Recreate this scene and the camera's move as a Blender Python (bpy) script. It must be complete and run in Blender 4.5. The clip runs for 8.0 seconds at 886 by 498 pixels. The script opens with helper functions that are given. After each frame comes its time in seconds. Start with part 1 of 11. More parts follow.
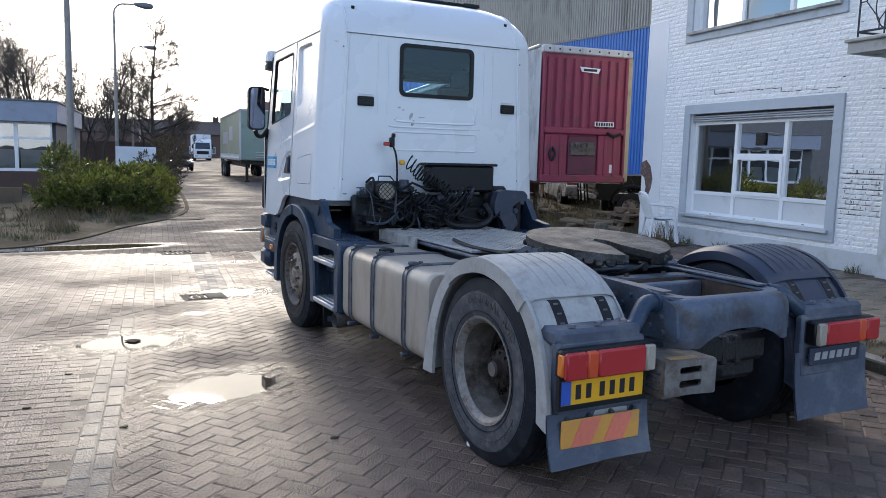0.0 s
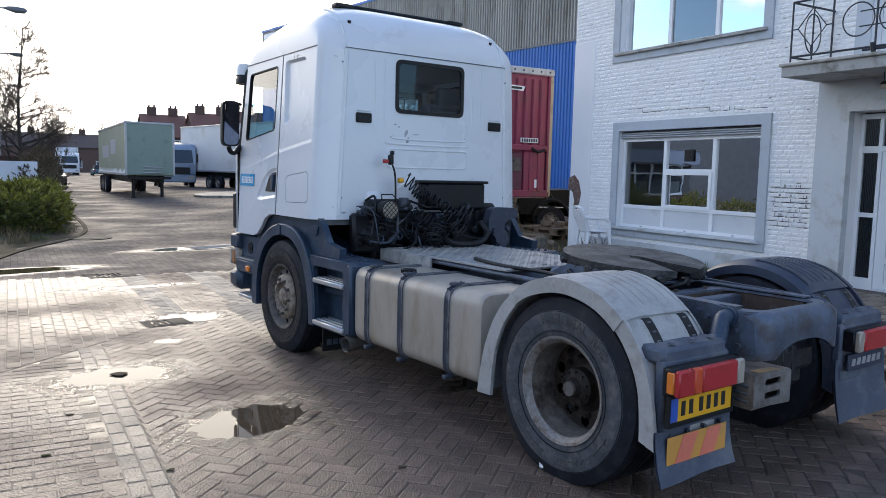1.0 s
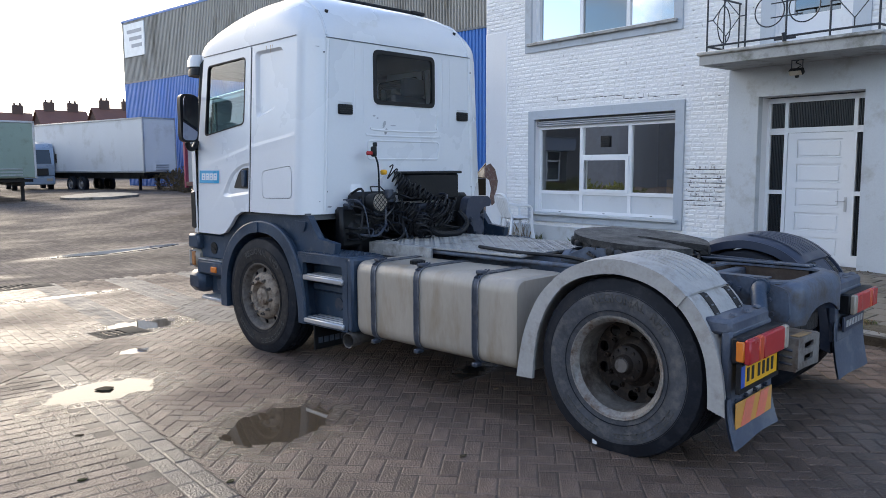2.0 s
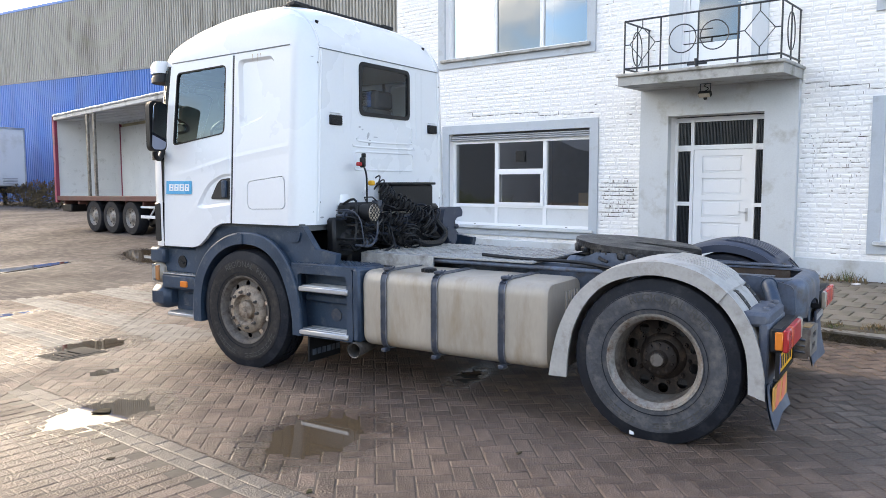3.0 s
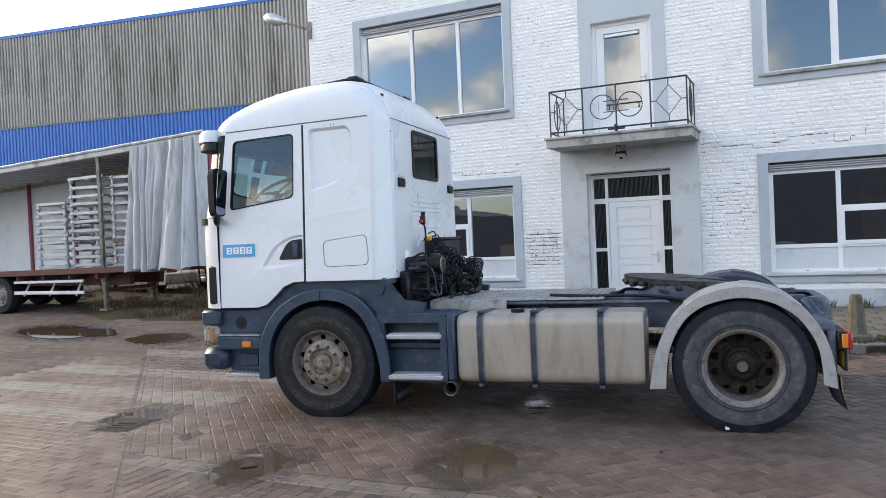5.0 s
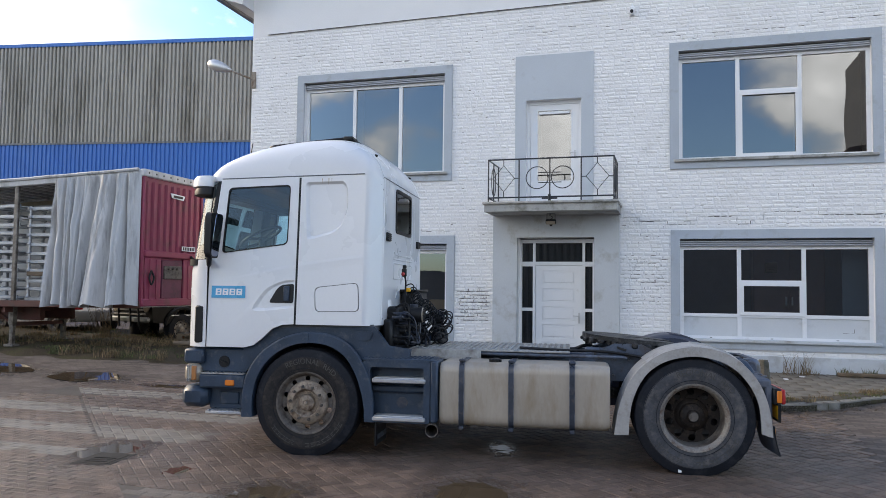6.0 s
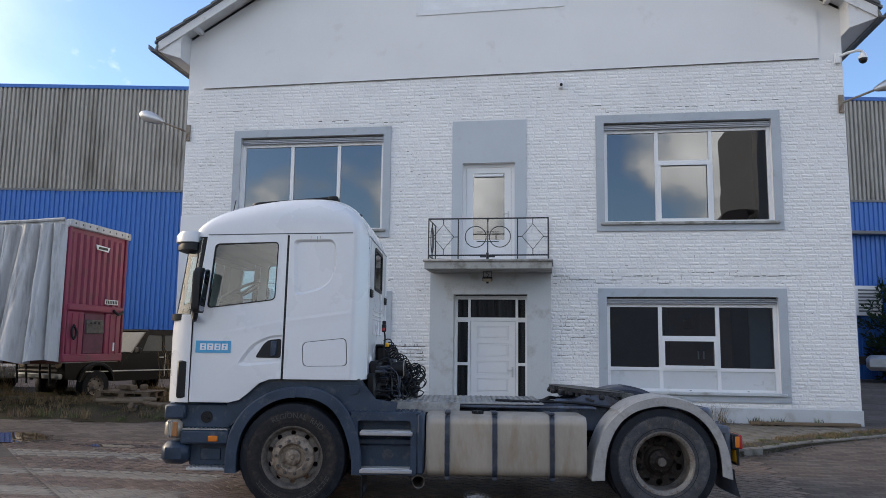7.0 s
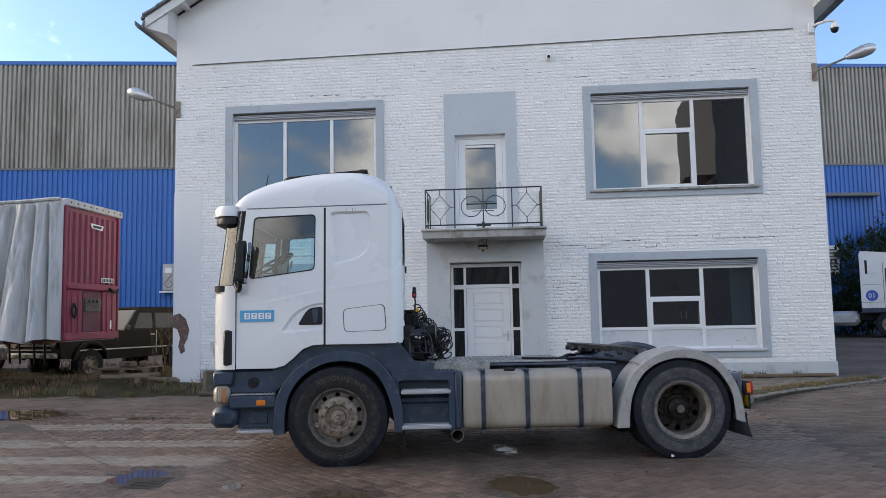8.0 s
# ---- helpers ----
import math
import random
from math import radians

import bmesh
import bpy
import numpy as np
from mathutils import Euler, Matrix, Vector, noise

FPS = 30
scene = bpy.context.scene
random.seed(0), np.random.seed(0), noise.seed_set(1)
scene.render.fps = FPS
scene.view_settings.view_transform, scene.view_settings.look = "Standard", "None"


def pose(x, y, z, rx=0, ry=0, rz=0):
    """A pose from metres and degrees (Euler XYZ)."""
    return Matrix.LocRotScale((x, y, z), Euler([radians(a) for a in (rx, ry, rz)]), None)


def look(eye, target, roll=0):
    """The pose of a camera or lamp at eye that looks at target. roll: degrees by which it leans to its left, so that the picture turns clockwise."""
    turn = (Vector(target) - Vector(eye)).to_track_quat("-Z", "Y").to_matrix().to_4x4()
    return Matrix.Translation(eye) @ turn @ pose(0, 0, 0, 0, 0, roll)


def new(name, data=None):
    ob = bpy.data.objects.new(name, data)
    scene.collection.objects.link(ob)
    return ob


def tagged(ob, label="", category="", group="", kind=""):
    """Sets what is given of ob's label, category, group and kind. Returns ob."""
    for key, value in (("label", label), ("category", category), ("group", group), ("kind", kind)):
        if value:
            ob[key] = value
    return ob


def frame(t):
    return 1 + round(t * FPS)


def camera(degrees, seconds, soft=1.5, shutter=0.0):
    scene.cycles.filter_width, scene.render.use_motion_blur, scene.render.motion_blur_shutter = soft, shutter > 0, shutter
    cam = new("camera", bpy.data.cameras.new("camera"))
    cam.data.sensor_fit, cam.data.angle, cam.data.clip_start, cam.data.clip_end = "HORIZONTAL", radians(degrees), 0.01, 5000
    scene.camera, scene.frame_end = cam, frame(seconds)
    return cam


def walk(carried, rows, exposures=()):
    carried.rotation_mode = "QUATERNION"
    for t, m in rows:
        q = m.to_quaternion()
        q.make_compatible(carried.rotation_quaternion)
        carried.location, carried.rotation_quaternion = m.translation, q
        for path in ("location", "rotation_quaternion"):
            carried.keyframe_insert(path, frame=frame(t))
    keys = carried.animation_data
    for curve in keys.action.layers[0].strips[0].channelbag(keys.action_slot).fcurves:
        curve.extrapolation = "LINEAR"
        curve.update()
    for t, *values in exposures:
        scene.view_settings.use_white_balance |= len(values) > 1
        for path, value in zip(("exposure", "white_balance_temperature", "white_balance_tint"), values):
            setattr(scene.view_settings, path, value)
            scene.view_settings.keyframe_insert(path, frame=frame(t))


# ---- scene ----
import mathutils
import mathutils.geometry

cam = camera(60.5, 8.0, soft=0.5)
PATH = [
    (0, (0.246, 0.128, 1.686), (0.946, 1.986, 1.444), 1.5),
    (0.5, (-0.262, 0.361, 1.685), (0.582, 2.16, 1.461), 1.2),
    (1, (-0.703, 0.65, 1.695), (0.283, 2.379, 1.496), 1.4),
    (1.5, (-1.131, 0.911, 1.696), (0.025, 2.533, 1.507), -0.1),
    (1.7, (-1.3, 1.035, 1.687), (-0.099, 2.621, 1.483), -0.2),
    (2.8, (-2.298, 1.766, 1.641), (-0.826, 3.107, 1.45), -0.3),
    (3, (-2.486, 1.927, 1.635), (-0.953, 3.2, 1.457), -0.1),
    (3.5, (-2.935, 2.323, 1.628), (-1.262, 3.411, 1.488), -0.4),
    (4, (-3.405, 2.68, 1.632), (-1.616, 3.571, 1.544), -0.4),
    (4.5, (-3.872, 3.07, 1.625), (-2.085, 3.966, 1.593), -1.6),
    (4.7, (-4.058, 3.22, 1.625), (-2.267, 4.109, 1.593), -1.8),
    (5.8, (-5.101, 3.932, 1.627), (-3.2, 4.554, 1.663), -0.6),
    (5.9, (-5.191, 4.005, 1.627), (-3.279, 4.59, 1.695), 0.6),
    (6, (-5.272, 4.083, 1.627), (-3.359, 4.657, 1.734), 0.7),
    (6.5, (-5.612, 4.504, 1.637), (-3.666, 4.922, 1.836), 1.0),
    (7, (-5.879, 4.918, 1.616), (-3.917, 5.208, 1.869), 0.7),
    (7.5, (-6.14, 5.294, 1.575), (-4.162, 5.514, 1.772), 1.5),
    (8, (-6.397, 5.63, 1.53), (-4.413, 5.81, 1.709), -1.1),
]
EXPOSURES = [(0.0, 0.86, 7250, 12), (1.0, 0.76, 7250, 12), (1.5, 0.72, 7250, 12), (3.0, 1.70, 8800, 13), (3.5, 1.70, 8800, 12.5), (4.0, 1.66, 8800, 12.5), (4.5, 1.48, 8700, 12.5), (5.8, 1.02, 8450, 13), (6.5, 0.65, 8250, 14), (7.0, 0.55, 8250, 14), (8.0, 0.76, 8500, 14)]
walk(cam, [(t, look(eye, target, roll)) for t, eye, target, roll in PATH], EXPOSURES)

# ---- world, sun, light ----
SUN = Vector((0.03, 0.92, 0.38)).normalized()
world = bpy.data.worlds.new("sky")
scene.world = world
world.use_nodes = True
wn, wl = world.node_tree.nodes, world.node_tree.links
sky = wn.new("ShaderNodeTexSky")
sky.sky_type, sky.sun_disc = "NISHITA", False
sky.sun_elevation, sky.sun_rotation = math.asin(SUN.z), math.atan2(SUN.x, SUN.y)
sky.air_density, sky.dust_density, sky.ozone_density = 1.0, 1.2, 1.5
wc = wn.new("ShaderNodeTexCoord")
wmap = wn.new("ShaderNodeMapping")
wmap.inputs["Scale"].default_value = (1.0, 1.0, 1.45)
wmap.inputs["Location"].default_value = (0.35, 0.1, 0.2)
cloud = wn.new("ShaderNodeTexNoise")
cloud.inputs["Scale"].default_value, cloud.inputs["Detail"].default_value, cloud.inputs["Roughness"].default_value = 3.6, 10.0, 0.52
ramp = wn.new("ShaderNodeValToRGB")
ramp.color_ramp.elements[0].position, ramp.color_ramp.elements[1].position = 0.47, 0.56
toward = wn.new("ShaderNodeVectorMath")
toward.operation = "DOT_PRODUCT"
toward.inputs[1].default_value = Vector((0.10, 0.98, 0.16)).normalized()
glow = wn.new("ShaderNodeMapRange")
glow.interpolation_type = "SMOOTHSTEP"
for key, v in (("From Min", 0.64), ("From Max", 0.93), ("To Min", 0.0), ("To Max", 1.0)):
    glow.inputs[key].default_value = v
cover = wn.new("ShaderNodeMath")
cover.operation, cover.use_clamp = "ADD", True
skyscale = wn.new("ShaderNodeMix")
skyscale.data_type, skyscale.blend_type = "RGBA", "MULTIPLY"
skyscale.inputs[0].default_value = 1.0
skyscale.inputs[7].default_value = (0.108, 0.156, 0.222, 1)
cloudcol = wn.new("ShaderNodeMix")
cloudcol.data_type = "RGBA"
shade = wn.new("ShaderNodeMapRange")
for key, v in (("From Min", 0.48), ("From Max", 0.62)):
    shade.inputs[key].default_value = v
body = wn.new("ShaderNodeMix")
body.data_type = "RGBA"
body.inputs[6].default_value = (0.54, 0.66, 0.82, 1)
body.inputs[7].default_value = (1.44, 1.70, 2.04, 1)
cloudcol.inputs[7].default_value = (2.2, 2.17, 2.1, 1)
skymix = wn.new("ShaderNodeMix")
skymix.data_type = "RGBA"
wl.new(wc.outputs["Generated"], wmap.inputs["Vector"])
wl.new(wmap.outputs["Vector"], cloud.inputs["Vector"])
# clouds gather low; the sky clears overhead
sep = wn.new("ShaderNodeSeparateXYZ")
wl.new(wc.outputs["Generated"], sep.inputs["Vector"])
clear = wn.new("ShaderNodeMapRange")
for key, v in (("From Min", 0.18), ("From Max", 0.75), ("To Min", 0.03), ("To Max", -0.12)):
    clear.inputs[key].default_value = v
thin = wn.new("ShaderNodeMath")
thin.operation = "ADD"
wl.new(sep.outputs["Z"], clear.inputs["Value"])
wl.new(cloud.outputs["Fac"], thin.inputs[0])
wl.new(clear.outputs["Result"], thin.inputs[1])
# and it is clearer over the office side
east = wn.new("ShaderNodeMapRange")
for key, v in (("From Min", 0.35), ("From Max", 0.85), ("To Min", 0.0), ("To Max", -0.10)):
    east.inputs[key].default_value = v
thin2 = wn.new("ShaderNodeMath")
thin2.operation = "ADD"
wl.new(sep.outputs["X"], east.inputs["Value"])
wl.new(thin.outputs["Value"], thin2.inputs[0])
wl.new(east.outputs["Result"], thin2.inputs[1])
wl.new(thin2.outputs["Value"], ramp.inputs["Fac"])
wl.new(cloud.outputs["Fac"], shade.inputs["Value"])
wl.new(shade.outputs["Result"], body.inputs[0])
wl.new(body.outputs[2], cloudcol.inputs[6])
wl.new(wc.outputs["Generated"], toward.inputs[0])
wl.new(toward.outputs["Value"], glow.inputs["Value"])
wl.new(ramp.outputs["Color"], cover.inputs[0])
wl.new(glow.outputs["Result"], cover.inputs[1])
wl.new(sky.outputs["Color"], skyscale.inputs[6])
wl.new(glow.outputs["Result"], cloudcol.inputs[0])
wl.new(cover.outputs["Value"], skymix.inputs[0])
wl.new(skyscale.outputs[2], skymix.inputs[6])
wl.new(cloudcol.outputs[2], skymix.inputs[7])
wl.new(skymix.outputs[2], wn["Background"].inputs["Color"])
wn["Background"].inputs["Strength"].default_value = 1.0

sun = new("sun", bpy.data.lights.new("sun", "SUN"))
sun.data.energy, sun.data.angle, sun.data.color = 1.0, radians(10.0), (1.0, 0.95, 0.87)
sun.matrix_world = look((0, 0, 30) , Vector((0, 0, 30)) - SUN)


# ---- mesh helpers ----
def finish(me, smooth=38):
    me.shade_smooth()
    me.set_sharp_from_angle(angle=radians(smooth))


def part(name, bm, material, parent=None, label="", smooth=38):
    """Links a bmesh as one mesh object; material may be a list, by face index."""
    me = bpy.data.meshes.new(name)
    bmesh.ops.recalc_face_normals(bm, faces=bm.faces)
    bm.to_mesh(me)
    bm.free()
    for m in material if isinstance(material, (list, tuple)) else [material]:
        me.materials.append(m)
    finish(me, smooth)
    ob = new(name, me)
    ob.parent = parent
    if label:
        ob["label"] = label
    return ob


def empty(name, label, category, loc=(0, 0, 0), rz=0.0, group="", kind=""):
    ob = new(name)
    ob.matrix_basis = pose(*loc, 0, 0, rz)
    return tagged(ob, label, category, group, kind)


def box(bm, c, s, bev=0.0, rot=None, mi=0):
    """A box of centre c and size s with chamfered edges, turned by the matrix rot about its centre."""
    h = [max(v / 2, 1e-4) for v in s]
    b = min(bev, *(0.49 * v * 2 / 2 for v in h)) if bev else 0.0
    rot = rot or Matrix.Identity(3)
    c = Vector(c)

    def put(p):
        return bm.verts.new(c + rot @ Vector(p))
    faces = []
    if b <= 0:
        v = {(i, j, k): put((i * h[0], j * h[1], k * h[2])) for i in (-1, 1) for j in (-1, 1) for k in (-1, 1)}
        for a in range(3):
            for sg in (-1, 1):
                q = []
                for p, r in ((-1, -1), (-1, 1), (1, 1), (1, -1)):
                    key = [p, r]
                    key.insert(a, sg)
                    q.append(v[tuple(key)])
                faces.append(bm.faces.new(q))
    else:
        v = {}
        for i in (-1, 1):
            for j in (-1, 1):
                for k in (-1, 1):
                    sg = (i, j, k)
                    for a in range(3):
                        v[sg + (a,)] = put([sg[n] * (h[n] if n == a else h[n] - b) for n in range(3)])
        for a in range(3):
            o, w = [n for n in range(3) if n != a]
            for sg in (-1, 1):
                q = []
                for p, r in ((-1, -1), (-1, 1), (1, 1), (1, -1)):
                    key = [0, 0, 0]
                    key[a], key[o], key[w] = sg, p, r
                    q.append(v[tuple(key) + (a,)])
                faces.append(bm.faces.new(q))
            for p in (-1, 1):
                for r in (-1, 1):
                    q = []
                    for e, ax in ((-1, o), (-1, w), (1, w), (1, o)):
                        key = [0, 0, 0]
                        key[a], key[o], key[w] = e, p, r
                        q.append(v[tuple(key) + (ax,)])
                    faces.append(bm.faces.new(q))
        for i in (-1, 1):
            for j in (-1, 1):
                for k in (-1, 1):
                    faces.append(bm.faces.new([v[(i, j, k, a)] for a in range(3)]))
    for f in faces:
        f.material_index = mi
    return bm


def span(bm, x0, x1, y0, y1, z0, z1, bev=0.0, mi=0):
    return box(bm, ((x0 + x1) / 2, (y0 + y1) / 2, (z0 + z1) / 2), (abs(x1 - x0), abs(y1 - y0), abs(z1 - z0)), bev, None, mi)


def sweep(bm, pts, r, n=8, closed=False, mi=0, caps=True):
    """A tube of radius r (or radii) along points."""
    pts = [Vector(p) for p in pts]
    m = len(pts)
    rs = list(r) if isinstance(r, (list, tuple)) else [r] * m
    up, rings = None, []
    for i, p in enumerate(pts):
        if closed:
            d = pts[(i + 1) % m] - pts[i - 1]
        else:
            d = pts[min(i + 1, m - 1)] - pts[max(i - 1, 0)]
        d = d.normalized() if d.length > 1e-9 else Vector((0, 0, 1))
        if up is None:
            up = d.orthogonal().normalized()
        up = (up - d * up.dot(d))
        up = up.normalized() if up.length > 1e-6 else d.orthogonal().normalized()
        side = d.cross(up)
        rings.append([bm.verts.new(p + (up * math.cos(2 * math.pi * k / n) + side * math.sin(2 * math.pi * k / n)) * rs[i]) for k in range(n)])
    for i in range(m if closed else m - 1):
        a, b = rings[i], rings[(i + 1) % m]
        for k in range(n):
            bm.faces.new((a[k], a[(k + 1) % n], b[(k + 1) % n], b[k])).material_index = mi
    if caps and not closed:
        bm.faces.new(rings[0]).material_index = mi
        bm.faces.new(rings[-1]).material_index = mi
    return bm


def cyl(bm, p0, p1, r0, r1=None, n=20, mi=0, bev=0.0):
    r1 = r0 if r1 is None else r1
    p0, p1 = Vector(p0), Vector(p1)
    if bev:
        d = (p1 - p0).normalized() * bev
        return sweep(bm, [p0, p0 + d, p1 - d, p1], [r0 - bev, r0, r1, r1 - bev], n, mi=mi)
    return sweep(bm, [p0, p1], [r0, r1], n, mi=mi)


def lathe(bm, prof, n=48, mi=0, closed=False):
    """Turns a profile of (x, r) about the x axis."""
    rings = [[bm.verts.new((x, r * math.cos(2 * math.pi * k / n), r * math.sin(2 * math.pi * k / n))) for k in range(n)] for x, r in prof]
    m = len(rings)
    for i in range(m if closed else m - 1):
        a, b = rings[i], rings[(i + 1) % m]
        for k in range(n):
            bm.faces.new((a[k], a[(k + 1) % n], b[(k + 1) % n], b[k])).material_index = mi
    return rings


def grid(bm, fn, nu, nv, mi=0):
    vs = [[bm.verts.new(fn(i / nu, j / nv)) for j in range(nv + 1)] for i in range(nu + 1)]
    for i in range(nu):
        for j in range(nv):
            bm.faces.new((vs[i][j], vs[i + 1][j], vs[i + 1][j + 1], vs[i][j + 1])).material_index = mi
    return vs


def rounded(poly, r, n=5):
    """A polygon with its corners rounded by about r."""
    out, m = [], len(poly)
    for i in range(m):
        p, a, b = (Vector(poly[k % m][:2]) for k in (i, i - 1, i + 1))
        da, db = a - p, b - p
        k = min(r, da.length * 0.45, db.length * 0.45)
        p0, p1 = p + da.normalized() * k, p + db.normalized() * k
        for j in range(n + 1):
            t = j / n
            out.append(tuple(p0 * (1 - t) ** 2 + p * 2 * t * (1 - t) + p1 * t * t))
    return out


def rect(u0, u1, v0, v1, r=0.0, n=4):
    q = [(u0, v0), (u1, v0), (u1, v1), (u0, v1)]
    return rounded(q, r, n) if r else q


def circle(cu, cv, r, n=16, ry=None):
    return [(cu + r * math.cos(2 * math.pi * k / n), cv + (ry or r) * math.sin(2 * math.pi * k / n)) for k in range(n)]


def plate(bm, outline, holes, d0, d1, fn, mi=0):
    """A flat slab with holes: outline in (u, v), from depth d0 to d1, put in space by fn(u, v, d)."""
    loops = [outline, *holes]
    flat = [p for lp in loops for p in lp]
    tris = mathutils.geometry.tessellate_polygon([[Vector((p[0], p[1], 0)) for p in lp] for lp in loops])
    front = [bm.verts.new(fn(p[0], p[1], d0)) for p in flat]
    back = [bm.verts.new(fn(p[0], p[1], d1)) for p in flat]
    for t in tris:
        for vs in (front, back):
            try:
                bm.faces.new([vs[i] for i in t]).material_index = mi
            except ValueError:
                pass
    base = 0
    for lp in loops:
        m = len(lp)
        for i in range(m):
            a, b = base + i, base + (i + 1) % m
            bm.faces.new((front[a], front[b], back[b], back[a])).material_index = mi
        base += m
    return bm


def spline(pts, n=6):
    """Catmull-Rom points through pts, of any dimension."""
    out, m = [], len(pts)
    for i in range(m - 1):
        p0, p1, p2, p3 = (pts[max(i - 1, 0)], pts[i], pts[i + 1], pts[min(i + 2, m - 1)])
        for k in range(n):
            t = k / n
            out.append(tuple(0.5 * (2 * b + (c - a) * t + (2 * a - 5 * b + 4 * c - d) * t * t + (3 * b - a - 3 * c + d) * t ** 3) for a, b, c, d in zip(p0, p1, p2, p3)))
    out.append(tuple(pts[-1]))
    return out


def BM():
    return bmesh.new()


# ---- materials ----
def mat(name, col, rough=0.5, metal=0.0, var=0.12, scale=2.0, fine=45.0, bump=0.15, depth=0.004, dirt=None, dirt_amount=0.45, dirt_scale=3.0, coat=0.0, rough_var=0.12, alpha=1.0, rnd=0.0, stretch=(1, 1, 1), spec=0.5):
    """A surface with colour, grain and dirt at two scales, in metres of the object."""
    m = bpy.data.materials.new(name)
    m.use_nodes = True
    N, L = m.node_tree.nodes, m.node_tree.links
    b = N["Principled BSDF"]
    tc = N.new("ShaderNodeTexCoord")
    mp = N.new("ShaderNodeMapping")
    mp.inputs["Scale"].default_value = stretch
    L.new(tc.outputs["Object"], mp.inputs["Vector"])
    big, small = N.new("ShaderNodeTexNoise"), N.new("ShaderNodeTexNoise")
    for t, s, d in ((big, scale, 5.0), (small, fine, 4.0)):
        t.inputs["Scale"].default_value, t.inputs["Detail"].default_value = s, d
        L.new(mp.outputs["Vector"], t.inputs["Vector"])
    mixn = N.new("ShaderNodeMath")
    mixn.operation = "MULTIPLY_ADD"
    L.new(small.outputs["Fac"], mixn.inputs[0])
    mixn.inputs[1].default_value = 0.5
    L.new(big.outputs["Fac"], mixn.inputs[2])
    val = N.new("ShaderNodeMapRange")
    for key, v in (("From Min", 0.45), ("From Max", 1.05), ("To Min", 1 - var), ("To Max", 1 + var)):
        val.inputs[key].default_value = v
    L.new(mixn.outputs["Value"], val.inputs["Value"])
    tint = N.new("ShaderNodeVectorMath")
    tint.operation = "SCALE"
    tint.inputs[0].default_value = col[:3]
    factor = val.outputs["Result"]
    if rnd:
        info = N.new("ShaderNodeObjectInfo")
        isl = N.new("ShaderNodeNewGeometry")
        add = N.new("ShaderNodeMath")
        add.operation = "ADD"
        L.new(info.outputs["Random"], add.inputs[0])
        L.new(isl.outputs["Random Per Island"], add.inputs[1])
        fr = N.new("ShaderNodeMath")
        fr.operation = "FRACT"
        L.new(add.outputs["Value"], fr.inputs[0])
        mr = N.new("ShaderNodeMapRange")
        mr.inputs["To Min"].default_value, mr.inputs["To Max"].default_value = 1 - rnd, 1 + rnd
        L.new(fr.outputs["Value"], mr.inputs["Value"])
        mul = N.new("ShaderNodeMath")
        mul.operation = "MULTIPLY"
        L.new(mr.outputs["Result"], mul.inputs[0])
        L.new(factor, mul.inputs[1])
        factor = mul.outputs["Value"]
    L.new(factor, tint.inputs["Scale"])
    colour = tint.outputs["Vector"]
    if dirt:
        dn = N.new("ShaderNodeTexNoise")
        dn.inputs["Scale"].default_value, dn.inputs["Detail"].default_value, dn.inputs["Roughness"].default_value = dirt_scale, 8.0, 0.65
        L.new(mp.outputs["Vector"], dn.inputs["Vector"])
        dr = N.new("ShaderNodeMapRange")
        for key, v in (("From Min", 0.72 - dirt_amount * 0.5), ("From Max", 0.95 - dirt_amount * 0.5)):
            dr.inputs[key].default_value = v
        L.new(dn.outputs["Fac"], dr.inputs["Value"])
        mx = N.new("ShaderNodeMix")
        mx.data_type = "RGBA"
        L.new(dr.outputs["Result"], mx.inputs[0])
        L.new(colour, mx.inputs[6])
        mx.inputs[7].default_value = (*dirt[:3], 1)
        colour = mx.outputs[2]
    L.new(colour, b.inputs["Base Color"])
    rr = N.new("ShaderNodeMapRange")
    for key, v in (("From Min", 0.3), ("From Max", 0.7), ("To Min", max(0.02, rough - rough_var)), ("To Max", min(1, rough + rough_var))):
        rr.inputs[key].default_value = v
    L.new(big.outputs["Fac"], rr.inputs["Value"])
    L.new(rr.outputs["Result"], b.inputs["Roughness"])
    b.inputs["Metallic"].default_value = metal
    b.inputs["Specular IOR Level"].default_value = spec
    b.inputs["Coat Weight"].default_value = coat
    b.inputs["Coat Roughness"].default_value = 0.12
    b.inputs["Alpha"].default_value = alpha
    if bump:
        bp = N.new("ShaderNodeBump")
        bp.inputs["Strength"].default_value, bp.inputs["Distance"].default_value = bump, depth
        L.new(small.outputs["Fac"], bp.inputs["Height"])
        L.new(bp.outputs["Normal"], b.inputs["Normal"])
    return m


